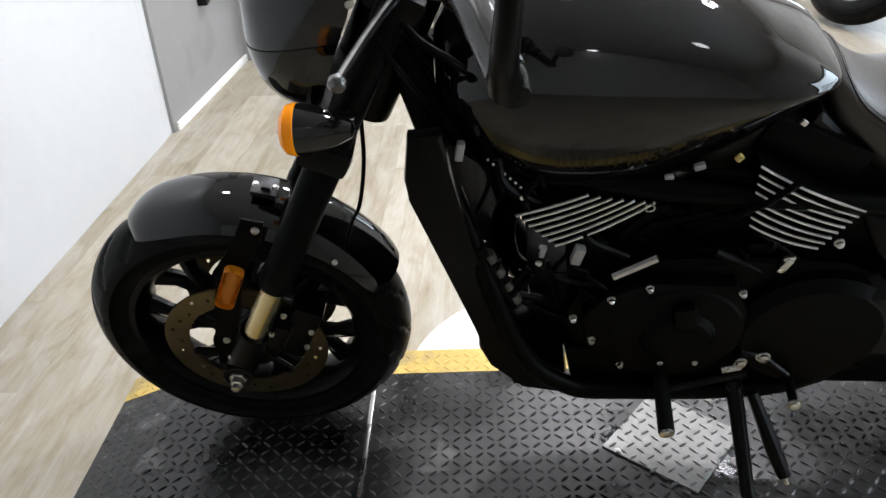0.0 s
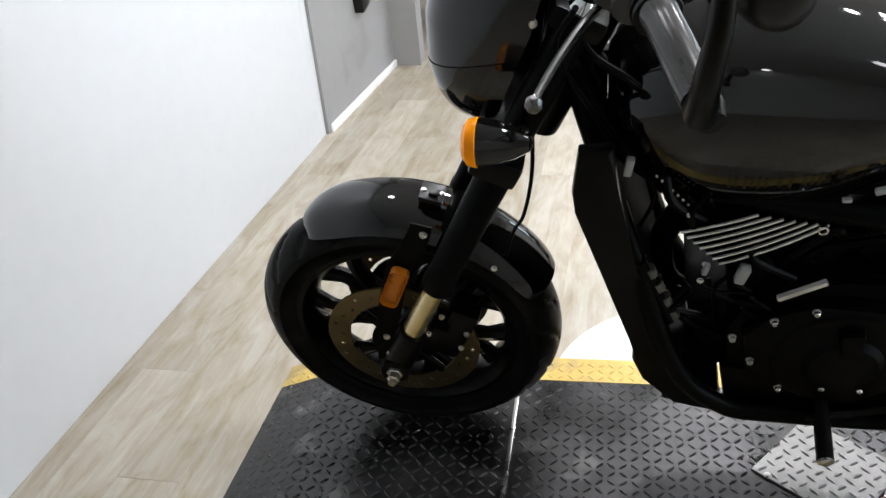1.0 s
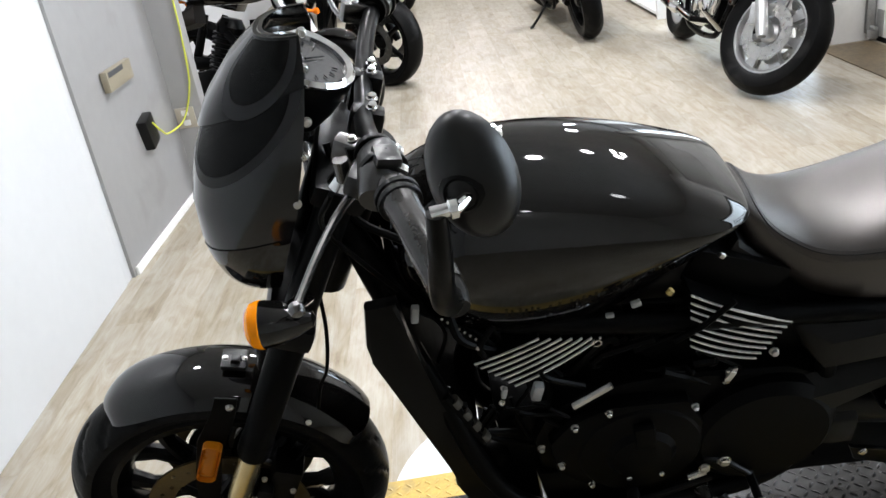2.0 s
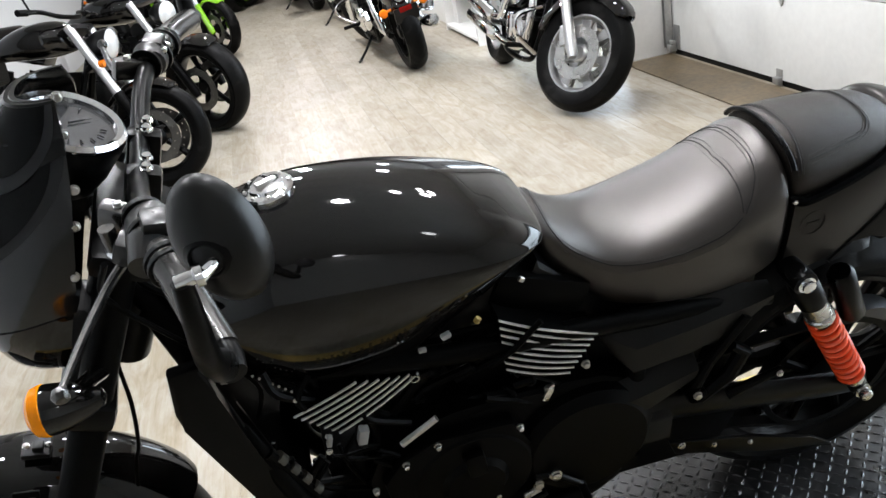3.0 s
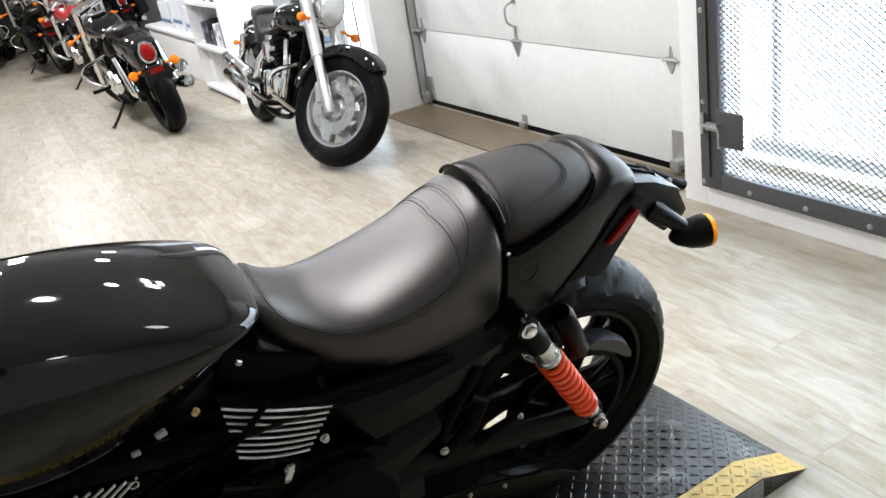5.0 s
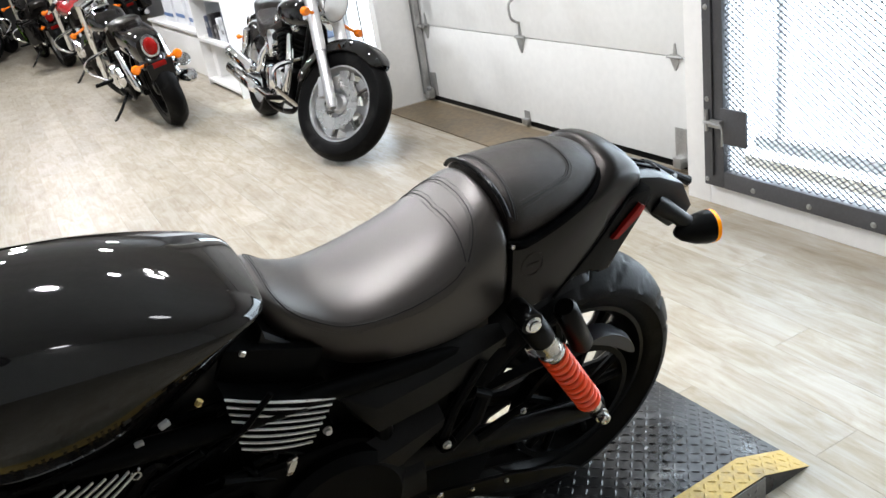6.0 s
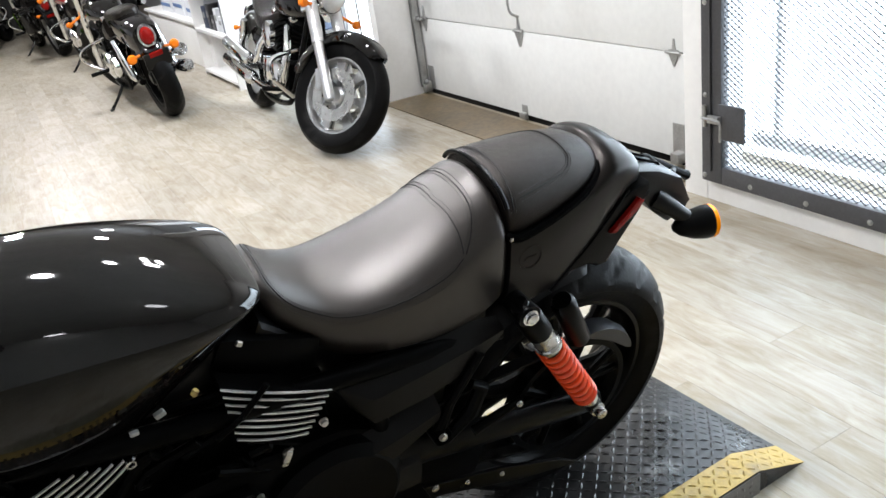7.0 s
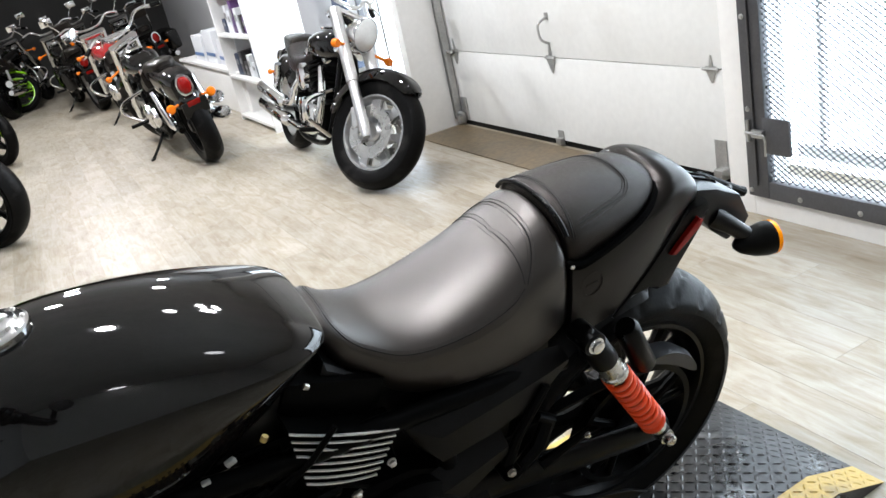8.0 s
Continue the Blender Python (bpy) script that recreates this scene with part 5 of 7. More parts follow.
for y in (-0.118, 0.118):
    rings = []
    for x, z, h, w in ((1.04, 0.43, 0.045, 0.022), (1.15, 0.405, 0.04, 0.02), (1.35, 0.35, 0.033, 0.018), (1.48, 0.318, 0.034, 0.016), (1.56, 0.30, 0.026, 0.015)):
        rings.append([Vector((x, y + w * math.cos(a), z + h * math.sin(a))) for a in [2 * math.pi * j / 16 for j in range(16)]])
    loft(bm, rings)
box(bm, (0.06, 0.25, 0.06), (1.06, 0, 0.43), (0, 0, 0), 0.01)
sa = part("swingarm", bm, M["satin"], bike)
bm = B()
bolt(bm, (1.519, -0.163, 0.334), (0, -1, 0), 0.012, 0.02)
part("rear_axle_nut", bm, M["steel"], sa, "bare steel rear axle nut")
# invented dark plate, blocks the bright deck seen under the swingarm
bm = B()
prism(bm, [(0.98, 0.44), (1.22, 0.41), (1.30, 0.30), (1.26, 0.20), (1.05, 0.21), (0.98, 0.26)], "y", -0.098, -0.09, 0.003)
part("gap_filler_plate", bm, M["matte"], sa)
bm = B()
prism(bm, [(1.125, 0.335), (1.30, 0.275), (1.45, 0.205), (1.50, 0.165), (1.36, 0.205), (1.14, 0.295)], "y", -0.15, -0.142, 0.002)
part("lower_belt_guard", bm, M["satin"], sa)
bm = B()
bolt(bm, (1.15, -0.151, 0.318), (0, -1, 0), 0.006, 0.005)
bolt(bm, (1.22, -0.151, 0.29), (0, -1, 0), 0.004, 0.005)
bolt(bm, (1.30, -0.151, 0.262), (0, -1, 0), 0.004, 0.005)
pieces("guard_bolt", bm, M["steel"], sa)
bm = B()
rings = []
for k in range(15):
    u = k / 14
    a = radians(8 + u * 54)
    f = math.sqrt(max(0.02, 1 - (2 * u - 1) ** 2))
    r0, r1 = 0.166 - 0.016 * f, 0.166 + 0.013 * f
    p = [(r0, -0.10), (r1, -0.102), (r1 + 0.006 * f, -0.085), (r1, -0.06), (r0, -0.06)]
    rings.append([Vector((RA[0] + r * math.sin(a), y, RA[2] + r * math.cos(a))) for r, y in p])
loft(bm, rings)
part("belt_guard", bm, M["guard"], sa, "dark grey upper belt guard")
part("rear_fender", arc_shell(RA, 0.352, 0.088, -62, 6, 0.02, n=24), M["plastic"], bike)

# ---- shocks with side reservoirs
for s in (-1, 1):
    a, b = Vector((1.327, s * 0.152, 0.676)), Vector((1.519, s * 0.150, 0.335))
    d = (b - a).normalized()
    bm = B()
    tube(bm, [a - d * 0.02, a + d * 0.015, a + d * 0.02, a + d * 0.075, a + d * 0.08], [0.016, 0.022, 0.025, 0.025, 0.021], 20)
    tube(bm, [a + Vector((0, 0.03 * s * -1, 0)), a + Vector((0, s * 0.02, 0))], 0.021, 18)
    sh = part("shock_absorber", bm, M["satin"], bike, "black shock absorber with orange spring")
    bm = B()
    tube(bm, [a + d * 0.078, a + d * 0.115, a + d * 0.117, a + d * 0.128], [0.022, 0.022, 0.0255, 0.0255], 20)
    part("preload_collar", bm, M["steel"], sh, "bare metal preload collar with small print")
    bm = B()
    tube(bm, [a + d * 0.12, b - d * 0.03], 0.0155, 14)
    part("damper_rod", bm, M["satin"], sh)
    bm = B()
    tube(bm, [b - d * 0.05, b - d * 0.028], 0.019, 14)
    part("lower_collar", bm, M["steel"], sh, "bare metal lower collar")
    bm = B()
    u = d.orthogonal().normalized()
    v = d.cross(u)
    n, turns = 220, 10.5
    L0, L1 = 0.128, (b - a).length - 0.045
    tube(bm, [a + d * (L0 + (L1 - L0) * k / n) + (u * math.cos(turns * 2 * math.pi * k / n) + v * math.sin(turns * 2 * math.pi * k / n)) * 0.0222 for k in range(n + 1)], 0.0057, 8)
    part("spring", bm, M["orange"], sh, "bright orange coil spring")
    bm = B()
    bolt(bm, a + Vector((0, s * 0.02, 0)), (0, s, 0), 0.0115, 0.012)
    part("shock_bolt", bm, M["chrome"], sh)
    bm = B()
    tube(bm, [b - d * 0.03, b], 0.018, 12)
    tube(bm, [b + Vector((0, -s * 0.03, 0)), b + Vector((0, s * 0.012, 0))], 0.017, 16)
    part("shock_eye", bm, M["satin"], sh)
    bm = B()
    c0 = Vector((1.432, s * 0.125, 0.632))
    tube(bm, [c0, c0 + Vector((0.004, 0, -0.008)), c0 + Vector((0.050, 0, -0.112)), c0 + Vector((0.054, 0, -0.12))], [0.018, 0.023, 0.023, 0.018], 18)
    part("reservoir", bm, M["satin"], sh)

# ---- side cover, passenger bracket, frame
def faceted(bm, s, rows):
    """A bar with a sloping upper facet, a ridge and a flank. Rows: x, then (y, z) of the top, ridge, foot and inner foot."""
    rings = []
    for x, *sect in rows:
        (ty, tz), (ry, rz), (fy, fz), (iy, iz) = sect
        soft = [(ty, tz), (ry + (ty - ry) * 0.14, rz + (tz - rz) * 0.14), (ry, rz - 0.0035), (fy, fz + 0.005), (fy - 0.005, fz), (iy, iz)]
        rings.append([Vector((x, s * y, z)) for y, z in soft])
    loft(bm, rings)


for s in (-1, 1):
    bm = B()
    faceted(bm, s, [(0.993, (0.10, 0.655), (0.112, 0.645), (0.11, 0.632), (0.09, 0.632)),
                    (1.012, (0.104, 0.662), (0.134, 0.632), (0.13, 0.592), (0.10, 0.60)),
                    (1.045, (0.108, 0.664), (0.152, 0.618), (0.149, 0.553), (0.10, 0.56)),
                    (1.145, (0.110, 0.662), (0.151, 0.627), (0.148, 0.559), (0.10, 0.565)),
                    (1.20, (0.110, 0.660), (0.149, 0.633), (0.146, 0.572), (0.10, 0.58)),
                    (1.25, (0.112, 0.657), (0.147, 0.638), (0.144, 0.594), (0.10, 0.60)),
                    (1.298, (0.114, 0.650), (0.140, 0.640), (0.138, 0.622), (0.10, 0.622))])
    part("side_cover", bm, M["sidecover"], bike, "dark satin side cover under the seat")
    bm = B()
    faceted(bm, s, [(0.885, (0.122, 0.452), (0.140, 0.448), (0.138, 0.420), (0.10, 0.42)),
                    (0.92, (0.124, 0.492), (0.152, 0.474), (0.149, 0.424), (0.10, 0.42)),
                    (1.00, (0.124, 0.512), (0.154, 0.487), (0.15, 0.432), (0.10, 0.43)),
                    (1.08, (0.124, 0.526), (0.154, 0.504), (0.15, 0.449), (0.10, 0.45)),
                    (1.165, (0.125, 0.542), (0.152, 0.524), (0.148, 0.492), (0.10, 0.49))])
    part("frame_cover", bm, M["sidecover"], bike, "black frame cover with a sloping upper facet")
    bm = B()
    faceted(bm, s, [(1.058, (0.13, 0.420), (0.150, 0.406), (0.148, 0.356), (0.11, 0.356)),
                    (1.085, (0.13, 0.432), (0.152, 0.414), (0.15, 0.35), (0.11, 0.35)),
                    (1.125, (0.13, 0.428), (0.150, 0.410), (0.148, 0.345), (0.11, 0.345))])
    part("swingarm_cap", bm, M["sidecover"], bike)
    bm = B()
    tube(bm, [(1.16, s * 0.145, 0.46), (1.185, s * 0.15, 0.53), (1.245, s * 0.147, 0.615)], [0.013, 0.009, 0.010], 10)
    tube(bm, [(1.175, s * 0.148, 0.44), (1.225, s * 0.152, 0.488), (1.248, s * 0.15, 0.535), (1.225, s * 0.15, 0.555)], [0.012, 0.015, 0.014, 0.008], 10)
    tube(bm, [(1.235, s * 0.145, 0.42), (1.34, s * 0.148, 0.45)], [0.011, 0.007], 10)
    lathe(bm, [(-0.02, 0.018), (0.018, 0.018)], (1.164, s * 0.14, 0.46), (0, 1, 0), 16)
    pb = part("footrest_bracket", bm, M["matte"], bike)
    bm = B()
    bolt(bm, (1.164, s * 0.158, 0.461), (0, s, 0), 0.0065, 0.007)
    bolt(bm, (1.33, s * 0.154, 0.448), (0, s, 0), 0.005, 0.006)
    pieces("bracket_bolt", bm, M["steel"], pb)
bm = B()
for s in (-1, 1):
    tube(bm, curve_pts([(0.33, s * 0.03, 0.90), (0.45, s * 0.08, 0.74), (0.70, s * 0.12, 0.70), (1.0, s * 0.12, 0.66), (1.30, s * 0.12, 0.62)], 30), 0.018, 12)
    tube(bm, curve_pts([(0.345, s * 0.04, 0.86), (0.43, s * 0.12, 0.60), (0.50, s * 0.15, 0.38), (0.57, s * 0.152, 0.29), (0.66, s * 0.15, 0.262), (0.95, s * 0.14, 0.262), (1.06, s * 0.12, 0.36), (1.06, s * 0.12, 0.60)], 40), 0.017, 12)
pieces("frame_tube", bm, M["matte"], bike)
bm = B()
prism(bm, [(0.905, 0.80), (0.985, 0.70), (1.30, 0.70), (1.30, 0.62), (0.98, 0.62), (0.87, 0.72)], "y", -0.085, 0.085, 0.01)
part("battery_box", bm, M["plastic"], bike)
# made-up dark panel that closes the gap between the covers
bm = B()
prism(bm, [(0.98, 0.64), (1.20, 0.66), (1.235, 0.58), (1.20, 0.44), (1.0, 0.42)], "y", -0.085, -0.075, 0.004)
part("gap_filler_panel", bm, M["matte"], bike)

# ---- radiator with side shroud and coolant hose
SHROUD = [(0.352, 0.815), (0.341, 0.74), (0.345, 0.708), (0.392, 0.548), (0.436, 0.426), (0.432, 0.372), (0.450, 0.322), (0.505, 0.258), (0.575, 0.241), (0.585, 0.262), (0.525, 0.30), (0.490, 0.36), (0.480, 0.43), (0.425, 0.60), (0.405, 0.76), (0.40, 0.82)]
bm = B()
prism(bm, SHROUD, "y", -0.142, -0.118, 0.008)
prism(bm, SHROUD, "y", 0.118, 0.142, 0.008)
rad = part("radiator_shroud", bm, M["satin"], bike, "satin black radiator shroud")
bm = B()
prism(bm, [(0.36, 0.76), (0.45, 0.38), (0.485, 0.39), (0.40, 0.77)], "y", -0.118, 0.118, 0.004)
part("radiator_core", bm, M["core"], rad)
bm = B()
box(bm, (0.10, 0.25, 0.03), (0.535, 0, 0.262), (0, -8, 0), 0.01)
part("belly_pan", bm, M["satin"], rad)
bm = B()
for k in range(4):
    p = Vector((0.452, -0.128, 0.585)) + Vector((0.0125, 0, -0.031)) * k
    tube(bm, [p, p + Vector((0.006, 0, -0.016))], 0.0105, 12)
pieces("hose_rib", bm, M["hose"], bike, "translucent ribbed coolant hose")
bm = B()
tube(bm, [(0.44, -0.13, 0.60), (0.49, -0.132, 0.47)], 0.0095, 10)
part("hose_core", bm, M["matte"], bike)

# ---- engine
bm = B()
prism(bm, [(0.575, 0.44), (0.60, 0.50), (0.66, 0.545), (0.74, 0.56), (0.86, 0.55), (1.0, 0.545), (1.08, 0.50), (1.10, 0.40), (1.06, 0.31), (0.96, 0.272), (0.70, 0.268), (0.62, 0.30), (0.585, 0.36)], "y", -0.125, 0.125, 0.02)
eng = part("crankcase", bm, M["matte"], bike)
bm = B()
prism(bm, [(0.575, 0.36), (0.59, 0.27), (0.63, 0.248), (1.02, 0.248), (1.08, 0.30), (1.0, 0.33)], "y", -0.135, 0.135, 0.012)
part("sump", bm, M["matte"], eng)
# added mass ahead of the crankcase, there to block the view through
bm = B()
box(bm, (0.07, 0.2, 0.16), (0.565, 0, 0.40), (0, -12, 0), 0.012)
lathe(bm, [(0, 0.038), (0.08, 0.038), (0.09, 0.03), (0.09, 0)], (0.56, -0.02, 0.33), (-0.6, -0.4, 0), 24)
part("engine_filler", bm, M["matte"], bike)
bm = B()
lathe(bm, [(0.0, 0.118), (0.022, 0.116), (0.034, 0.102), (0.038, 0.06), (0.048, 0.05), (0.052, 0.0)], (0.752, -0.122, 0.415), (0, -1, 0), 48)
prism(bm, [(0.60, 0.46), (0.635, 0.505), (0.70, 0.535), (0.83, 0.525), (0.86, 0.46), (0.83, 0.36), (0.79, 0.335), (0.66, 0.33), (0.61, 0.38)], "y", -0.152, -0.122, 0.01)
part("stator_cover", bm, M["matte"], eng)
bm = B()
box(bm, (0.035, 0.02, 0.055), (0.755, -0.165, 0.47), (0, -6, 0), 0.008)
part("cover_boss", bm, M["matte"], eng)
bm = B()
lathe(bm, [(0.0, 0.128), (0.02, 0.126), (0.034, 0.108), (0.036, 0.0)], (0.965, -0.122, 0.405), (0, -1, 0), 48)
part("pulley_cover", bm, M["matte"], eng)
bm = B()
for x, z in ((0.585, 0.461), (0.642, 0.503), (0.698, 0.528), (0.839, 0.514), (0.617, 0.406), (0.733, 0.348), (0.79, 0.348), (0.668, 0.34)):
    bolt(bm, (x, -0.152, z), (0, -1, 0), 0.0048, 0.010)
pieces("cover_bolt", bm, M["steel"], eng)


def cylinder_unit(name, foot, head, corners, n, cut):
    """A cooling-finned cylinder: dark barrel and head, fins whose edges are bare metal."""
    bm = B()
    f, h = Vector(foot), Vector(head)
    d = (h - f).normalized()
    tube(bm, [f, f + (h - f) * 0.6, h], [0.085, 0.085, 0.08], 28)
    box(bm, (0.17, 0.20, 0.07), tuple(h), (0, math.degrees(math.atan2(d.x, d.z)), 0), 0.02)
    cy = part(name, bm, M["matte"], bike)
    lt, rt, rb, lb = [Vector((c[0], 0, c[1])) for c in corners]
    # dark fins reaching through, with a bare edge each
    for i in range(n):
        u = i / (n - 1)
        a, b = lt.lerp(lb, u), rt.lerp(rb, u)
        sag = (b - a).cross(Vector((0, 1, 0))).normalized() * 0.006
        if sag.z > 0:
            sag = -sag
        u0, u1 = cut(u)
        line = [a.lerp(b, u0 + (u1 - u0) * k / 10) + sag * (1 - (2 * (u0 + (u1 - u0) * k / 10) - 1) ** 2) for k in range(11)]
        w = d * 0.0021
        bm = B()
        loft(bm, [[p - w + Vector((0, -0.135, 0)), p + w + Vector((0, -0.135, 0)), p + w + Vector((0, 0.135, 0)), p - w + Vector((0, 0.135, 0))] for p in line])
        fin = part("cooling_fin", bm, M["matte"], cy)
        bm = B()
        w2 = d * 0.0013
        loft(bm, [[p - w2 + Vector((0, -0.1385, 0)), p + w2 + Vector((0, -0.1385, 0)), p + w2 + Vector((0, -0.1352, 0)), p - w2 + Vector((0, -0.1352, 0))] for p in line])
        part("fin_edge", bm, M["finedge"], fin, "bare machined fin edge")
    return cy


cylinder_unit("front_cylinder", (0.70, 0, 0.54), (0.565, 0, 0.735), [(0.495, 0.668), (0.655, 0.735), (0.69, 0.688), (0.553, 0.606)], 7, lambda u: (0.0, 0.62 + 0.38 * u))
c2 = cylinder_unit("rear_cylinder", (0.82, 0, 0.54), (0.905, 0, 0.735), [(0.822, 0.748), (0.982, 0.662), (0.935, 0.59), (0.828, 0.640)], 8, lambda u: (0.0, 1.0))
bm = B()
tube(bm, [(0.80, -0.145, 0.665), (0.84, -0.147, 0.69), (0.885, -0.147, 0.735)], 0.005, 8)
part("plug_wire", bm, M["matte"], c2)
bm = B()
bolt(bm, (0.961, -0.138, 0.603), (0, -1, 0), 0.0058, 0.009)
lathe(bm, [(-0.003, 0.0075), (0.003, 0.0075), (0.003, 0.005), (-0.003, 0.005)], (0.683, -0.139, 0.681), (0, 1, 0), 18, True)
pieces("head_bolt", bm, M["steel"], eng)
# air box under the tank, small brackets and connectors
bm = B()
box(bm, (0.24, 0.18, 0.10), (0.75, 0, 0.745), (0, 0, 0), 0.02)
box(bm, (0.20, 0.22, 0.035), (0.60, 0, 0.755), (0, 8, 0), 0.01)
part("airbox", bm, M["plastic"], bike)
bm = B()
box(bm, (0.016, 0.016, 0.032), (0.587, -0.142, 0.592), (0, 15, 0), 0.003)
box(bm, (0.008, 0.01, 0.02), (0.535, -0.142, 0.60), (0, 15, 0), 0.002)
box(bm, (0.015, 0.008, 0.009), (0.737, -0.152, 0.763), (0, -20, 0), 0.002)
box(bm, (0.012, 0.007, 0.006), (0.70, -0.15, 0.745), (0, 0, 0), 0.0015)
box(bm, (0.012, 0.012, 0.03), (0.42, -0.12, 0.775), (0, 10, 0), 0.003)
pieces("wire_connector", bm, M["palegrey"], bike, "pale grey wire connectors")
bm = B()
tube(bm, [(0.643, -0.142, 0.542), (0.705, -0.142, 0.581)], 0.006, 6)
box(bm, (0.012, 0.012, 0.03), (0.893, -0.141, 0.562), (0, 25, 0), 0.003)
box(bm, (0.018, 0.006, 0.006), (0.897, -0.141, 0.575), (0, -15, 0), 0.002)
box(bm, (0.009, 0.006, 0.008), (0.860, -0.14, 0.820), (0, 35, 0), 0.002)
pieces("engine_bracket", bm, M["steel"], bike, "small bare metal brackets")
bm = B()
tube(bm, [(0.785, -0.147, 0.768), (0.79, -0.147, 0.775)], 0.005, 8)
part("drain_cap", bm, M["yellow"], bike, "tiny yellow cap")
bm = B()
random.seed(4)
for k in range(26):
    x0, z0 = random.uniform(0.42, 0.62), random.uniform(0.46, 0.76)
    y0 = random.uniform(-0.125, -0.09)
    tube(bm, curve_pts([(x0, y0, z0), (x0 + random.uniform(-0.03, 0.05), y0 - 0.012, z0 - 0.04), (x0 + random.uniform(0, 0.08), y0, z0 - random.uniform(0.06, 0.12))], 8), random.uniform(0.003, 0.007), 7)
for k in range(20):
    x0, z0 = random.uniform(0.68, 0.9), random.uniform(0.54, 0.70)
    y0 = random.uniform(-0.12, -0.09)
    tube(bm, curve_pts([(x0, y0, z0), (x0 + random.uniform(-0.05, 0.05), y0 - 0.012, z0 + 0.02), (x0 + random.uniform(-0.08, 0.08), y0, z0 + random.uniform(-0.06, 0.06))], 8), random.uniform(0.003, 0.008), 7)
pieces("hose", bm, M["matte"], bike)
bm = B()
for k in range(7):
    bolt(bm, (0.458 + 0.0075 * k, -0.128, 0.765 - 0.0085 * k), (0, -1, 0.2), 0.0015, 0.003)
for x, z in ((0.535, 0.60), (0.53, 0.565), (0.505, 0.70)):
    bolt(bm, (x, -0.132, z), (0, -1, 0.2), 0.004, 0.005)
pieces("small_screw", bm, M["steel"], bike)
# exhaust on the near side bottom and the exhaust pipes
bm = B()
tube(bm, curve_pts([(0.55, 0.0, 0.66), (0.48, 0.02, 0.52), (0.50, 0.06, 0.36), (0.62, 0.10, 0.29), (0.9, 0.16, 0.29), (1.2, 0.19, 0.33)], 30), 0.022, 12)
tube(bm, [(1.15, 0.19, 0.33), (1.2, 0.2, 0.34), (1.62, 0.21, 0.40), (1.65, 0.21, 0.405)], [0.03, 0.046, 0.048, 0.03], 18)
part("exhaust", bm, M["satin"], bike)

# pegs, shift lever, stand
bm = B()
tube(bm, [(0.742, -0.14, 0.296), (0.741, -0.185, 0.288)], [0.012, 0.012], 12)
tube(bm, [(0.741, -0.183, 0.288), (0.739, -0.248, 0.279)], [0.0135, 0.0135], 14)
peg = part("footpeg", bm, M["rubber"], bike)
bm = B()
lathe(bm, [(0, 0.0125), (0.004, 0.0125), (0.006, 0.008), (0.006, 0)], (0.739, -0.2485, 0.279), (0.1, -1, -0.14), 16)
part("peg_end", bm, M["steel"], peg, "bare peg end")
bm = B()
tube(bm, [(0.86, -0.155, 0.37), (0.90, -0.16, 0.36), (0.945, -0.165, 0.318)], 0.007, 10)
tube(bm, [(0.72, -0.16, 0.272), (0.80, -0.158, 0.29), (0.88, -0.155, 0.315)], 0.008, 10)
tube(bm, [(0.945, -0.16, 0.318), (0.945, -0.215, 0.31)], 0.008, 10)
sl = part("shift_lever", bm, M["satin"], bike)
bm = B()
bolt(bm, (0.945, -0.215, 0.31), (0, -1, 0), 0.009, 0.008)
bolt(bm, (0.893, -0.168, 0.376), (0, -1, 0), 0.009, 0.009)
bolt(bm, (0.862, -0.163, 0.355), (0, -1, 0), 0.008, 0.008)
tube(bm, [(0.835, -0.165, 0.335), (0.865, -0.165, 0.345)], 0.006, 8)
pieces("lever_bolt", bm, M["steel"], sl)
bm = B()
tube(bm, [(0.865, -0.135, 0.285), (0.875, -0.17, 0.24), (0.895, -0.27, 0.12), (0.905, -0.318, 0.093)], [0.016, 0.014, 0.012, 0.013], 12)
box(bm, (0.06, 0.035, 0.01), (0.905, -0.325, 0.0885), (14.5, 0, 0), 0.004)
tube(bm, [(0.90, -0.16, 0.262), (0.935, -0.22, 0.19), (0.955, -0.255, 0.15)], [0.01, 0.014, 0.012], 10)
ks = part("side_stand", bm, M["satin"], bike)
bm = B()
tube(bm, [(0.953, -0.253, 0.152), (0.96, -0.262, 0.138)], 0.006, 8)
lathe(bm, [(-0.012, 0.014), (0.012, 0.014)], (0.865, -0.15, 0.285), (0, 1, 0), 12)
pieces("stand_bolt", bm, M["steel"], ks)


# ---------------------------------------------------------------- parked motorcycles
M["silverpaint"] = mat("silver_cast_wheel", (0.5, 0.5, 0.5), 0.3, 0.9, 0.15, 12)
M["green"] = mat("lime_green_paint", (0.24, 0.55, 0.02), 0.2, 0, 0.1, coat=0.7)
M["redpaint"] = mat("dark_red_paint", (0.25, 0.012, 0.012), 0.15, 0, 0.1, coat=0.8)
M["silver"] = mat("silver_paint", (0.45, 0.45, 0.46), 0.3, 0.5, 0.1, coat=0.5)
M["dullamber"] = mat("dull_amber_lens", (0.72, 0.17, 0.008), 0.25, 0, 0.1, spec=0.3)
M["glasslens"] = mat("clear_lamp_lens", (0.75, 0.77, 0.78), 0.08, 0.3, 0.1, coat=1.0)


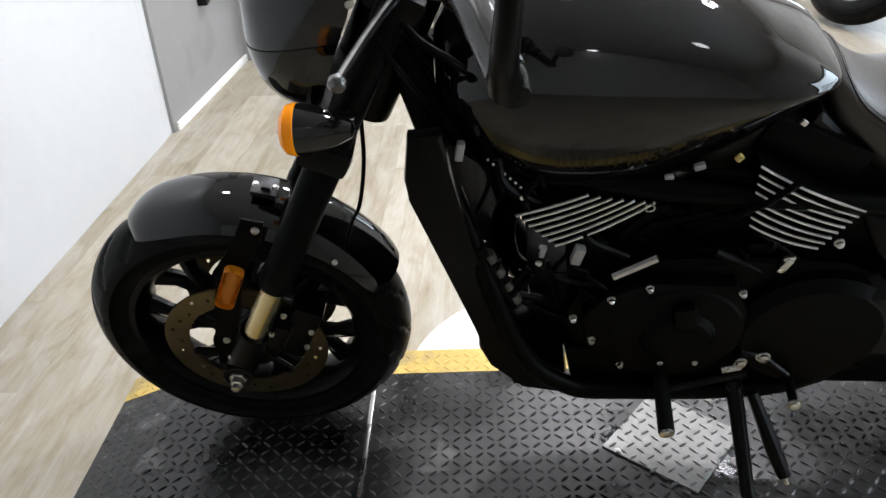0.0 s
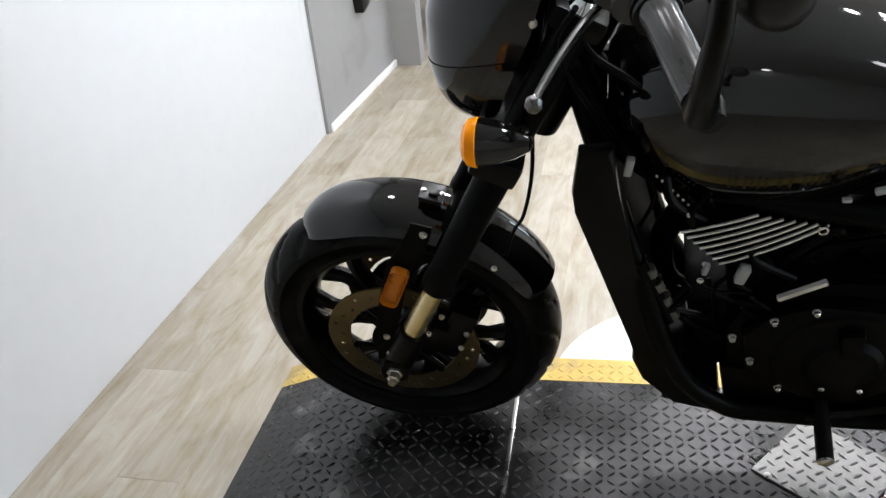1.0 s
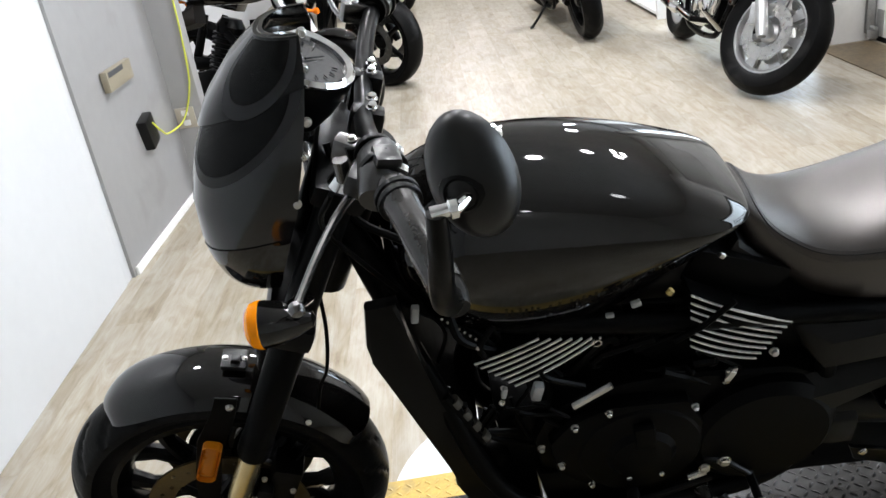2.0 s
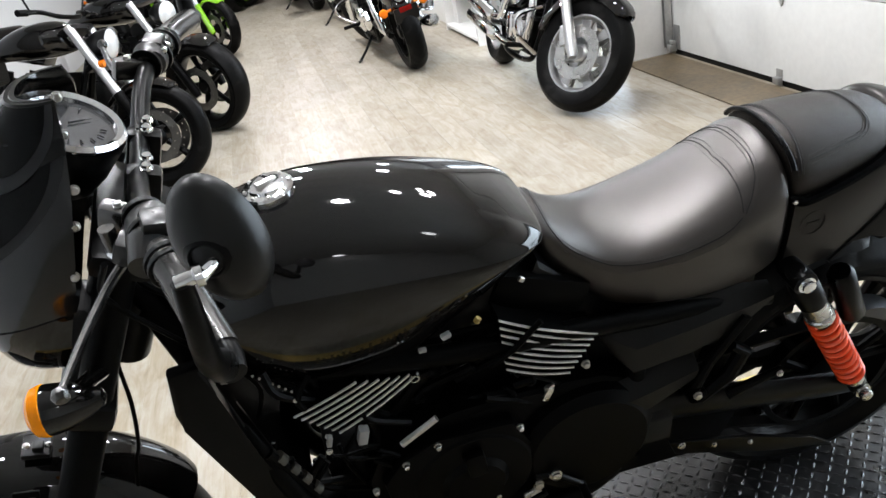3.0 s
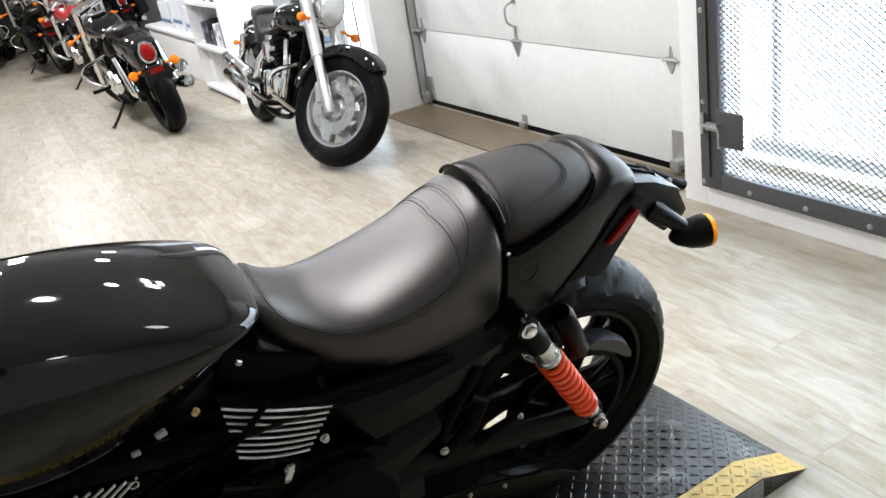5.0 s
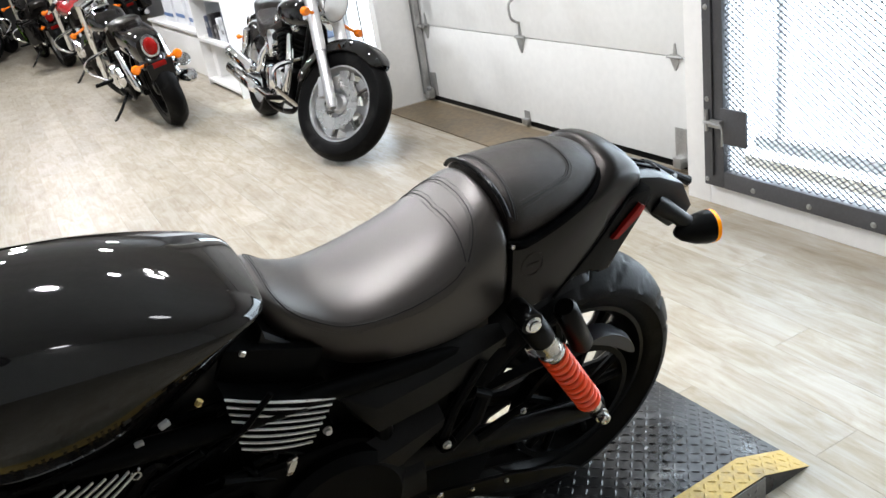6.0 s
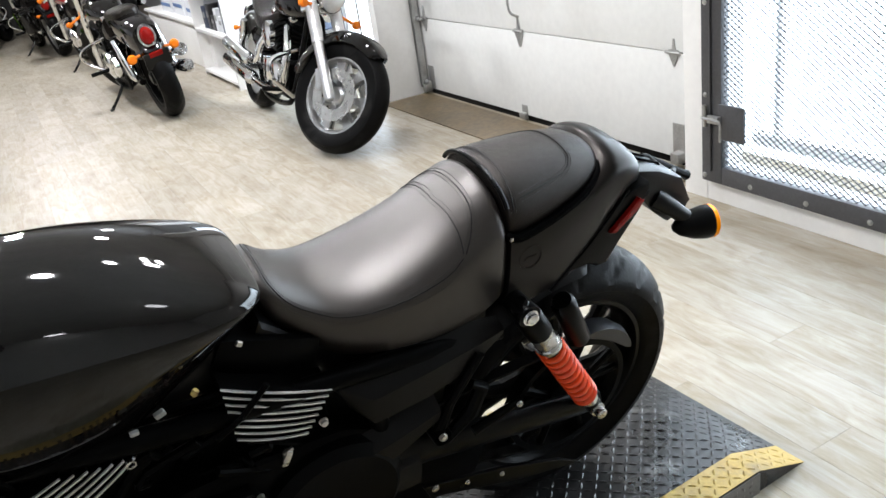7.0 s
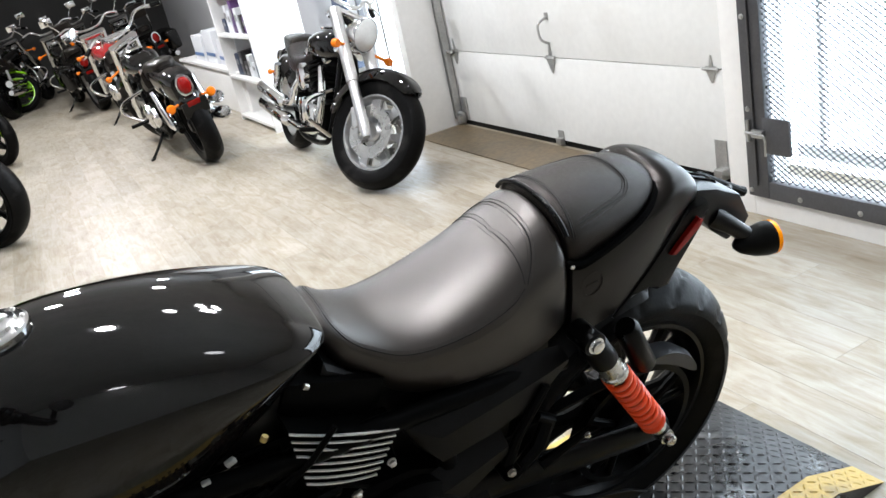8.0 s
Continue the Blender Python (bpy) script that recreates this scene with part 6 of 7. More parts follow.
def parked_bike(label, m, wb=1.63, rf=0.325, rr=0.32, tw=0.062, rtw=0.08, steer=0.0, rake=32, style="cruiser", tankc="paint", fenderc="paint", rimc="silverpaint", forkc="chrome", metal="chrome", backrest=False, rack=False, bars=1.12, group="", lamp=0.095, bags=False, spokes="v", hump=False):
    """A whole motorcycle, front axle over the origin, facing -x."""
    b = thing("motorcycle", label, "motorcycle", m, group)
    fa, ra = Vector((0, 0, rf)), Vector((wb, 0, rr))
    rk = radians(rake)
    d = Vector((math.sin(rk), 0, math.cos(rk)))
    top_s = (bars - 0.12 - rf) / d.z
    pivot = fa + Vector((0.05, 0, 0))
    ST = Matrix.Translation(pivot) @ Matrix.Rotation(radians(steer), 4, d) @ Matrix.Translation(-pivot)
    cruiser = style == "cruiser"
    # wheels
    rim_r = rf - (0.105 if cruiser else 0.08)
    fw = wheel("front_wheel", fa, rim_r, tw * 0.75, (7 if spokes == "b" else 8) if cruiser else 5, 0.055, spokes if cruiser else "s", M[rimc], b, xf=ST)
    part("tyre", tyre_mesh(fa, rf, tw, 0.035, rim_r, 72, 0.0, 18), M["rubber"], fw, xf=ST)
    for s in ((-1,) if cruiser else (-1, 1)):
        part("brake_disc", disc_mesh(fa, s * (tw + 0.006), 0.085 if cruiser else 0.10, 0.15, 18), M["steel"] if cruiser else M["dullsteel"], fw, xf=ST)
    if cruiser:
        part("brake_disc", disc_mesh(fa, tw + 0.006, 0.085, 0.15, 18), M["steel"], fw, xf=ST)
    rrim = rr - 0.10
    rw = wheel("rear_wheel", ra, rrim, rtw * 0.75, 8 if cruiser else 5, 0.055, "v" if cruiser else "s", M[rimc], b)
    part("tyre", tyre_mesh(ra, rr, rtw, 0.04, rrim, 90, 0.003, 24), M["rubber"], rw)
    # fork
    for s in (-1, 1):
        y = s * (tw + 0.05)
        bm = B()
        o = Vector((0, y, 0))
        tube(bm, [fa + o - d * 0.04, fa + o, fa + o + d * 0.30], [0.024, 0.032, 0.03], 14)
        leg = part("fork_slider", bm, M[forkc], b, xf=ST)
        bm = B()
        tube(bm, [fa + o + d * 0.30, fa + o + d * 0.302, fa + o + d * top_s], [0.031, 0.036 if cruiser else 0.026, 0.036 if cruiser else 0.026], 14)
        part("fork_tube", bm, M[forkc] if cruiser else M["alu"], leg, xf=ST)
        bm = B()
        c = fa + d * (top_s - 0.18) + Vector((-0.10, s * (0.24 if cruiser else 0.17), -0.06))
        k = 0.78 if cruiser else 0.62
        lathe(bm, [(-0.012 * k, 0), (-0.01 * k, 0.028 * k), (0.01 * k, 0.034 * k), (0.035 * k, 0.028 * k), (0.05 * k, 0.0)], c, (1, 0, 0), 16)
        tube(bm, [c + Vector((0.02, 0, 0)), c + Vector((0.06, -s * 0.14, 0.02))], 0.01, 8)
        part("turn_signal", bm, M["dullamber"], b, "amber turn signal", xf=ST)
    # caliper
    bm = B()
    box(bm, (0.06, 0.045, 0.12), tuple(fa + Vector((0.11, tw + 0.01, 0.07))), (0, 20, 0), 0.01)
    box(bm, (0.06, 0.045, 0.12), tuple(fa + Vector((0.11, -tw - 0.01, 0.07))), (0, 20, 0), 0.01)
    for o in pieces("brake_caliper", bm, M["alu"] if cruiser else M["satin"], b):
        o.data.transform(ST)
    # front fender
    if cruiser:
        part("front_fender", arc_shell(fa, rf + 0.045, tw + 0.03, -42, 78, 0.055, n=26), M[fenderc], b, xf=ST)
    else:
        part("front_fender", arc_shell(fa, rf + 0.03, tw + 0.012, -32, 48, 0.02, n=20), M[fenderc], b, xf=ST)
    # head lamp
    hc = fa + d * (top_s - 0.13) + Vector((-0.10, 0, 0))
    bm = B()
    lathe(bm, [(0.14, 0.0), (0.13, lamp * 0.35), (0.07, lamp * 0.8), (0.0, lamp), (-0.012, lamp)], hc, (1, 0, 0.12), 28)
    hl = part("headlamp", bm, M["chrome"] if cruiser else M["plastic"], b, xf=ST)
    bm = B()
    lathe(bm, [(-0.012, lamp * 0.96), (-0.022, lamp * 0.85), (-0.035, lamp * 0.4), (-0.037, 0)], hc, (1, 0, 0.12), 28)
    part("lamp_lens", bm, M["glasslens"], hl, xf=ST)
    # bars
    bc = fa + d * top_s + Vector((0.03, 0, 0.04))
    bm = B()
    w = 0.42 if cruiser else 0.36
    pts = [bc + Vector((0.14 if cruiser else 0.08, -w, 0.05)), bc + Vector((0.05, -w * 0.55, 0.10 if cruiser else 0.05)), bc + Vector((0.0, -0.1, 0.02)), bc + Vector((0.0, 0.1, 0.02)), bc + Vector((0.05, w * 0.55, 0.10 if cruiser else 0.05)), bc + Vector((0.14 if cruiser else 0.08, w, 0.05))]
    tube(bm, curve_pts(pts, 36), 0.0125, 10)
    hb = part("handlebar", bm, M[metal] if cruiser else M["satin"], b, xf=ST)
    for s in (-1, 1):
        e, f = pts[0 if s < 0 else -1], pts[1 if s < 0 else -2]
        bm = B()
        tube(bm, [e + (f - e) * 0.42, e + (f - e) * 0.02], 0.018, 12)
        part("grip", bm, M["rubber"], hb, xf=ST)
        bm = B()
        tube(bm, [e + (f - e) * 0.55 + Vector((-0.03, 0, -0.005)), e + (f - e) * 0.3 + Vector((-0.06, 0, -0.01)), e + (f - e) * 0.0 + Vector((-0.055, 0, -0.015))], 0.006, 8)
        part("lever", bm, M[metal], hb, xf=ST)
        bm = B()
        q = e + (f - e) * 0.6
        tube(bm, [q, q + Vector((0.0, s * 0.05, 0.08)), q + Vector((0.02, s * 0.09, 0.13))], 0.006, 8)
        box(bm, (0.02, 0.13, 0.08), tuple(q + Vector((0.02, s * 0.10, 0.16))), (0, 10, 0), 0.009)
        part("mirror", bm, M["chrome"] if cruiser else M["plastic"], hb, xf=ST)
    bm = B()
    box(bm, (0.09, 0.25, 0.035), tuple(fa + d * (top_s - 0.02) + Vector((0.02, 0, 0))), (0, rake, 0), 0.012)
    box(bm, (0.09, 0.25, 0.035), tuple(fa + d * (top_s - 0.25) + Vector((0.03, 0, 0))), (0, rake, 0), 0.012)
    for o in pieces("fork_yoke", bm, M[metal] if cruiser else M["satin"], b):
        o.data.transform(ST)
    # tank
    hx = 0.42 if cruiser else 0.34
    zt = 0.86 if cruiser else 0.98
    rows = [(hx, 0.05, zt - 0.03, zt - 0.14), (hx + 0.05, 0.10, zt + 0.02, zt - 0.15), (hx + 0.15, 0.145, zt + 0.035, zt - 0.16), (hx + 0.30, 0.145, zt + 0.015, zt - 0.15), (hx + 0.45, 0.10, zt - 0.05, zt - 0.14), (hx + 0.52, 0.05, zt - 0.10, zt - 0.14)]
    bm = B()
    rings = []
    for x, ww, a, c in smooth_rows(rows, 20):
        rings.append([Vector((x, ww * math.copysign(abs(math.cos(t)) ** 0.8, math.cos(t)), (a + c) / 2 + (a - c) / 2 * math.copysign(abs(math.sin(t)) ** 0.8, math.sin(t)))) for t in [2 * math.pi * k / 22 for k in range(22)]])
    loft(bm, rings)
    tk = part("fuel_tank", bm, M[tankc], b)
    if cruiser:
        bm = B()
        lathe(bm, [(0, 0.07), (0.012, 0.075), (0.02, 0.06), (0.022, 0)], (hx + 0.22, 0, zt + 0.03), (0, 0, 1), 24)
        part("tank_console", bm, M["chrome"], tk)
    # seat
    zs = 0.70 if cruiser else 0.80
    sx = hx + 0.47
    srows = [(sx, 0.07, zs + 0.06, zs + 0.02, zs - 0.06), (sx + 0.08, 0.12, zs + 0.02, zs - 0.02, zs - 0.08), (sx + 0.22, 0.15 if cruiser else 0.12, zs + 0.03, zs - 0.03, zs - 0.09), (sx + 0.34, 0.145 if cruiser else 0.115, zs + 0.10, zs + 0.02, zs - 0.06)]
    seat = part("seat", seat_loft(srows, 18), M["leather2"], b)
    prow = [(sx + 0.335, 0.10, zs + 0.10, zs + 0.06, zs), (sx + 0.36, 0.115, zs + 0.135, zs + 0.08, zs), (sx + 0.50, 0.11, zs + 0.14, zs + 0.09, zs + 0.02), (sx + 0.62, 0.09, zs + 0.14, zs + 0.10, zs + 0.05), (sx + 0.66, 0.05, zs + 0.12, zs + 0.10, zs + 0.07)]
    part("pillion_seat", seat_loft(prow, 14), M["leather2"], b)
    if backrest:
        bm = B()
        box(bm, (0.06, 0.24, 0.20), (sx + 0.70, 0, zs + 0.36), (0, 12, 0), 0.03, 3)
        part("backrest", bm, M["leather2"], b)
        bm = B()
        for s in (-1, 1):
            tube(bm, [(sx + 0.52, s * 0.12, zs), (sx + 0.66, s * 0.11, zs + 0.15), (sx + 0.72, s * 0.10, zs + 0.45)], 0.009, 8)
        pieces("sissy_bar", bm, M["chrome"], b)
    if rack:
        bm = B()
        for y in (-0.12, -0.04, 0.04, 0.12):
            tube(bm, [(sx + 0.55, y, zs + 0.2), (sx + 0.70, y, zs + 0.28), (sx + 0.98, y, zs + 0.28)], 0.009, 8)
        for x in (0.70, 0.85, 0.98):
            tube(bm, [(sx + x, -0.13, zs + 0.28), (sx + x, 0.13, zs + 0.28)], 0.009, 8)
        part("luggage_rack", bm, M["chrome"], b, "chrome luggage rack")
    if bags:
        for s in (-1, 1):
            bm = B()
            box(bm, (0.50, 0.18, 0.28), (wb - 0.02, s * 0.24, 0.55), (0, 4, 0), 0.05, 3)
            part("saddlebag", bm, M[tankc], b)
    # engine
    bm = B()
    box(bm, (0.42, 0.26, 0.24), (0.78, 0, 0.34), (0, 0, 0), 0.05, 3)
    part("crankcase", bm, M["satin"] if not cruiser else M["matte"], b)
    for s in (-1, 1):
        bm = B()
        lathe(bm, [(0.0, 0.11), (0.03, 0.105), (0.045, 0.08), (0.05, 0)], (0.72, s * 0.13, 0.36), (0, s, 0), 28)
        part("engine_cover", bm, M[metal] if cruiser else M["satin"], b)
        bm = B()
        lathe(bm, [(0.0, 0.09), (0.03, 0.085), (0.04, 0.06), (0.042, 0)], (0.93, s * 0.13, 0.37), (0, s, 0), 28)
        part("engine_cover", bm, M[metal] if cruiser else M["satin"], b)
    for k, (fx, hx2) in enumerate(((0.72, 0.60), (0.84, 0.96)) if cruiser else ((0.70, 0.62),)):
        f, h = Vector((fx, 0, 0.44)), Vector((hx2, 0, 0.70))
        dd = (h - f).normalized()
        bm = B()
        tube(bm, [f, h, h + dd * 0.001, h + dd * 0.05], [0.082, 0.082, 0.09, 0.06], 14)
        cyl = part("cylinder", bm, M["satin"] if not cruiser else M["matte"], b)
        bm = B()
        for i in range(8):
            p = f + (h - f) * (0.1 + i * 0.105)
            tube(bm, [p - dd * 0.006, p + dd * 0.006], 0.10, 16)
        pieces("cooling_fin", bm, M["satin"] if not cruiser else M["matte"], cyl)
        if cruiser:
            bm = B()
            box(bm, (0.10, 0.20, 0.05), tuple(h + dd * 0.03), (0, math.degrees(math.atan2(dd.x, dd.z)), 0), 0.015)
            part("rocker_cover", bm, M["chrome"], b)
    if cruiser:
        bm = B()
        lathe(bm, [(0, 0.085), (0.03, 0.085), (0.045, 0.06), (0.047, 0)], (0.80, 0.15, 0.60), (0, 1, 0), 28)
        part("air_cleaner", bm, M["chrome"], b)
    else:
        bm = B()
        prism(bm, [(0.36, 0.72), (0.40, 0.40), (0.44, 0.40), (0.42, 0.72)], "y", -0.16, 0.16, 0.01)
        part("radiator", bm, M["matte"], b)
    # exhaust along the right side (+y)
    bm = B()
    tube(bm, curve_pts([(0.60, 0.10, 0.66), (0.48, 0.15, 0.50), (0.56, 0.17, 0.30), (0.85, 0.18, 0.26), (1.15, 0.19, 0.28)], 24), 0.024, 12)
    tube(bm, [(1.13, 0.19, 0.28), (1.17, 0.195, 0.283), (wb + 0.18, 0.20, 0.34), (wb + 0.21, 0.20, 0.345)], [0.028, 0.046, 0.05, 0.035], 16)
    part("exhaust", bm, M["chrome"] if metal == "chrome" else M["satin"], b)
    if cruiser:
        bm = B()
        tube(bm, curve_pts([(0.92, 0.10, 0.64), (1.0, 0.17, 0.52), (1.04, 0.19, 0.42), (1.2, 0.20, 0.40)], 18), 0.024, 12)
        tube(bm, [(1.18, 0.20, 0.40), (1.22, 0.205, 0.405), (wb + 0.14, 0.21, 0.46)], [0.028, 0.045, 0.048], 16)
        part("upper_exhaust", bm, M["chrome"] if metal == "chrome" else M["satin"], b)
        bm = B()
        tube(bm, curve_pts([(0.45, -0.05, 0.55), (0.38, -0.26, 0.50), (0.36, -0.28, 0.40), (0.46, -0.12, 0.26)], 20), 0.014, 10)
        tube(bm, curve_pts([(0.45, 0.05, 0.55), (0.38, 0.26, 0.50), (0.36, 0.28, 0.40), (0.46, 0.12, 0.26)], 20), 0.014, 10)
        pieces("engine_guard", bm, M["chrome"], b)
    # frame, swingarm, shocks
    bm = B()
    for s in (-1, 1):
        tube(bm, curve_pts([fa + d * (top_s - 0.2) + Vector((0.06, s * 0.03, 0)), Vector((0.48, s * 0.10, 0.30)), Vector((0.60, s * 0.13, 0.20)), Vector((1.05, s * 0.13, 0.20)), Vector((1.18, s * 0.13, 0.36))], 24), 0.018, 10)
        tube(bm, [Vector((1.1, s * 0.12, 0.36)), ra + Vector((0, s * 0.12, 0))], 0.024, 10)
    pieces("frame_tube", bm, M["satin"], b)
    for s in (-1, 1):
        p, q = Vector((wb - 0.16, s * 0.16, 0.64)), Vector((wb - 0.03, s * 0.15, rr + 0.02))
        bm = B()
        tube(bm, [p, p + (q - p) * 0.3, p + (q - p) * 0.31, p + (q - p) * 0.9, q], [0.024, 0.026, 0.032, 0.032, 0.014], 12)
        part("shock_absorber", bm, M["chrome"] if cruiser else M["satin"], b)
    # rear fender, lamp, signals
    if cruiser:
        part("rear_fender", arc_shell(ra, rr + 0.055, rtw + 0.035, -70, 52, 0.075, n=28), M[fenderc], b)
        tc = ra + Vector(((rr + 0.06) * math.sin(radians(36)) + 0.01, 0, (rr + 0.06) * math.cos(radians(36)) + 0.03))
        if hump:
            tc = ra + Vector((0.25, 0, 0.335))
            bm = seat_loft([(sx + 0.30, 0.09, zs + 0.10, zs + 0.03, zs - 0.05), (sx + 0.46, 0.12, zs + 0.11, zs + 0.03, zs - 0.07), (ra.x + 0.02, 0.12, tc.z + 0.13, tc.z + 0.05, tc.z - 0.06), (ra.x + 0.16, 0.108, tc.z + 0.105, tc.z + 0.03, tc.z - 0.09), (ra.x + 0.235, 0.088, tc.z + 0.07, tc.z + 0.01, tc.z - 0.09)], 20, 0.7)
            part("tail_hump", bm, M[tankc], b, "glossy black tail over the wide tyre")
    else:
        bm = B()
        prism(bm, [(sx + 0.2, zs - 0.08), (sx + 0.72, zs + 0.08), (sx + 0.74, zs + 0.05), (sx + 0.5, zs - 0.08), (sx + 0.25, zs - 0.16)], "y", -0.09, 0.09, 0.02)
        part("tail_cowl", bm, M[tankc], b)
        bm = B()
        prism(bm, [(sx + 0.55, zs - 0.02), (sx + 0.60, zs - 0.04), (sx + 0.86, zs - 0.30), (sx + 0.83, zs - 0.31)], "y", -0.06, 0.06, 0.006)
        part("plate_holder", bm, M["plastic"], b)
        tc = Vector((sx + 0.74, 0, zs + 0.05))
    bm = B()
    rings = []
    for f, sc in ((0.0, 1.0), (0.02, 1.0), (0.04, 0.8), (0.05, 0.4)):
        rings.append([tc + Vector((f, 0.05 * sc * math.cos(a), 0.065 * sc * math.sin(a))) for a in [2 * math.pi * k / 20 for k in range(20)]])
    loft(bm, rings)
    part("tail_lamp", bm, M["red"], b, "red tail lamp")
    bm = B()
    rings = [[tc + Vector((f, 0.062 * sc * math.cos(a), 0.08 * sc * math.sin(a))) for a in [2 * math.pi * k / 20 for k in range(20)]] for f, sc in ((-0.06, 0.9), (0.0, 1.05), (0.012, 1.02), (0.012, 0.9))]
    loft(bm, rings)
    part("lamp_bezel", bm, M[metal] if cruiser else M["plastic"], b)
    bm = B()
    box(bm, (0.012, 0.19, 0.12), tuple(tc + Vector((0.03, 0, -0.17))), (0, 18, 0), 0.003)
    part("number_plate", bm, M["plastic"], b, "dark plate holder without lettering")
    bm = B()
    box(bm, (0.012, 0.10, 0.04), tuple(tc + Vector((0.045, 0, -0.13))), (0, 18, 0), 0.006)
    part("rear_reflector", bm, M["red"], b)
    for s in (-1, 1):
        ss = 1.25 if hump else 0.7
        c = tc + Vector((-0.01, s * (0.16 if hump else 0.13), -0.12 if hump else -0.10))
        bm = B()
        lathe(bm, [(0.016 * ss, 0), (0.013 * ss, 0.02 * ss), (0.0, 0.028 * ss), (-0.024 * ss, 0.023 * ss), (-0.04 * ss, 0)], c, (1, 0, 0), 16)
        tube(bm, [c + Vector((-0.02, 0, 0)), c + Vector((-0.03, -s * 0.13, 0.01))], 0.01, 8)
        part("turn_signal", bm, M["dullamber"], b, "amber turn signal")
    # stand and pegs
    bm = B()
    tube(bm, [(0.82, -0.13, 0.22), (0.86, -0.24, 0.12), (0.88, -0.31, 0.068)], 0.012, 8)
    box(bm, (0.06, 0.04, 0.008), (0.88, -0.315, 0.066), (12, 0, 0), 0.002)
    part("side_stand", bm, M["satin"], b)
    for s in (-1, 1):
        bm = B()
        tube(bm, [(0.50 if cruiser else 0.95, s * 0.14, 0.30), (0.50 if cruiser else 0.95, s * 0.30, 0.31)], 0.016, 10)
        part("footpeg", bm, M["rubber"], b)
    return b


def stand_at(fx, fy, heading, lean=11.0):
    """Pose of a parked bike: front contact point, heading in degrees (0: towards +x)."""
    return pose(fx, fy, 0, 0, 0, heading - 180) @ pose(0, 0, 0, lean, 0, 0)


# east row: the chrome cruiser nearest, then the others facing away
parked_bike("black cruiser with chrome engine, pale forks and turned front wheel", stand_at(2.215, 3.085, -92.8), 1.63, steer=34, group="motorcycles in the showroom", spokes="b", forkc="alu", tankc="paint", backrest=False, bars=1.10, lamp=0.1)
parked_bike("black cruiser with a red tail lamp and a wide rear tyre", stand_at(1.65, 6.82, 93, 9), 1.62, rr=0.315, rtw=0.074, steer=20, hump=True, group="motorcycles in the showroom", rimc="satin", bars=1.10)
parked_bike("black touring cruiser with chrome luggage rack and red panels", stand_at(1.64, 9.50, 94, 9), 1.62, group="motorcycles in the showroom", rack=True, tankc="redpaint", bars=1.12)
parked_bike("black full-dress tourer with hard saddlebags", stand_at(1.30, 11.9, 96, 9), 1.62, group="motorcycles in the showroom", bags=True, tankc="paint", backrest=True)
parked_bike("black cruiser at the far end of the row", stand_at(1.75, 13.9, 100, 9), 1.62, group="motorcycles in the showroom", rimc="satin")
parked_bike("black cruiser standing across the far end", stand_at(0.95, 13.6, 70, 9), 1.62, group="motorcycles in the showroom", rimc="satin", backrest=True)
parked_bike("black tourer with bags near the far wall", stand_at(2.35, 13.2, 98, 9), 1.62, group="motorcycles in the showroom", bags=True, backrest=True, rimc="satin")
# west row: front wheels towards the aisle
NK = dict(wb=1.42, rf=0.30, rr=0.31, tw=0.06, rtw=0.078, rake=25, style="naked", rimc="satin", forkc="satin", metal="satin", bars=1.08, lamp=0.085)
parked_bike("black naked street bike with cast wheels beside the white wall", stand_at(-0.12, 3.50, -14), steer=-4, tankc="paint", fenderc="paint", group="motorcycles in the showroom", **NK)
parked_bike("black street bike with fat front tyre, second in the row", stand_at(0.15, 4.60, -12), steer=-30, group="motorcycles in the showroom", **{**NK, "rf": 0.325, "tw": 0.085, "tankc": "paint"})
parked_bike("lime green and black street bike in the row", stand_at(0.20, 7.95, -28), steer=-28, group="motorcycles in the showroom", **{**NK, "tankc": "green", "fenderc": "green", "forkc": "green"})
parked_bike("lime green street bike far down the row", stand_at(0.52, 12.5, -24), steer=24, group="motorcycles in the showroom", **{**NK, "tankc": "green", "fenderc": "green", "rimc": "green"})
parked_bike("black street bike with yellow trim in the far row", stand_at(0.10, 13.5, -20), steer=20, group="motorcycles in the showroom", **{**NK, "fenderc": "yellow"})

# ---------------------------------------------------------------- shelves and goods on the east side
M["carton"] = mat("white_carton", (0.72, 0.73, 0.75), 0.6, 0, 0.05, 3)
M["bluetape"] = mat("blue_print", (0.12, 0.2, 0.38), 0.5, 0, 0.1)
M["purple"] = mat("purple_box", (0.10, 0.04, 0.16), 0.4, 0, 0.2)
M["darkbox"] = mat("dark_packaging", (0.03, 0.028, 0.03), 0.4, 0, 0.3)
M["orangebox"] = mat("orange_packaging", (0.6, 0.25, 0.05), 0.4, 0, 0.2)
M["navy"] = mat("navy_vinyl", (0.02, 0.035, 0.075), 0.45, 0, 0.1)
sh = thing("shelf_unit", "tall white open shelf unit with goods", "shelf")
SX0, SX1, SY0, SY1 = 2.34, 2.80, 5.50, 6.60
for y in (SY0, SY1):
    bm = B()
    box(bm, (SX1 - SX0, 0.03, 2.1), ((SX0 + SX1) / 2, y, 1.05), bevel=0.003)
    part("side_panel", bm, M["trimwhite"], sh)
for z in (0.05, 0.42, 0.80, 1.18, 1.56, 2.08):
    bm = B()
    box(bm, (SX1 - SX0, SY1 - SY0 - 0.034, 0.028), ((SX0 + SX1) / 2, (SY0 + SY1) / 2, z), bevel=0.003)
    part("shelf_board", bm, M["trimwhite"], sh)
bm = B()
box(bm, (0.015, SY1 - SY0 - 0.034, 2.04), (SX1 - 0.012, (SY0 + SY1) / 2, 1.06))
part("back_panel", bm, M["trimwhite"], sh)
random.seed(11)
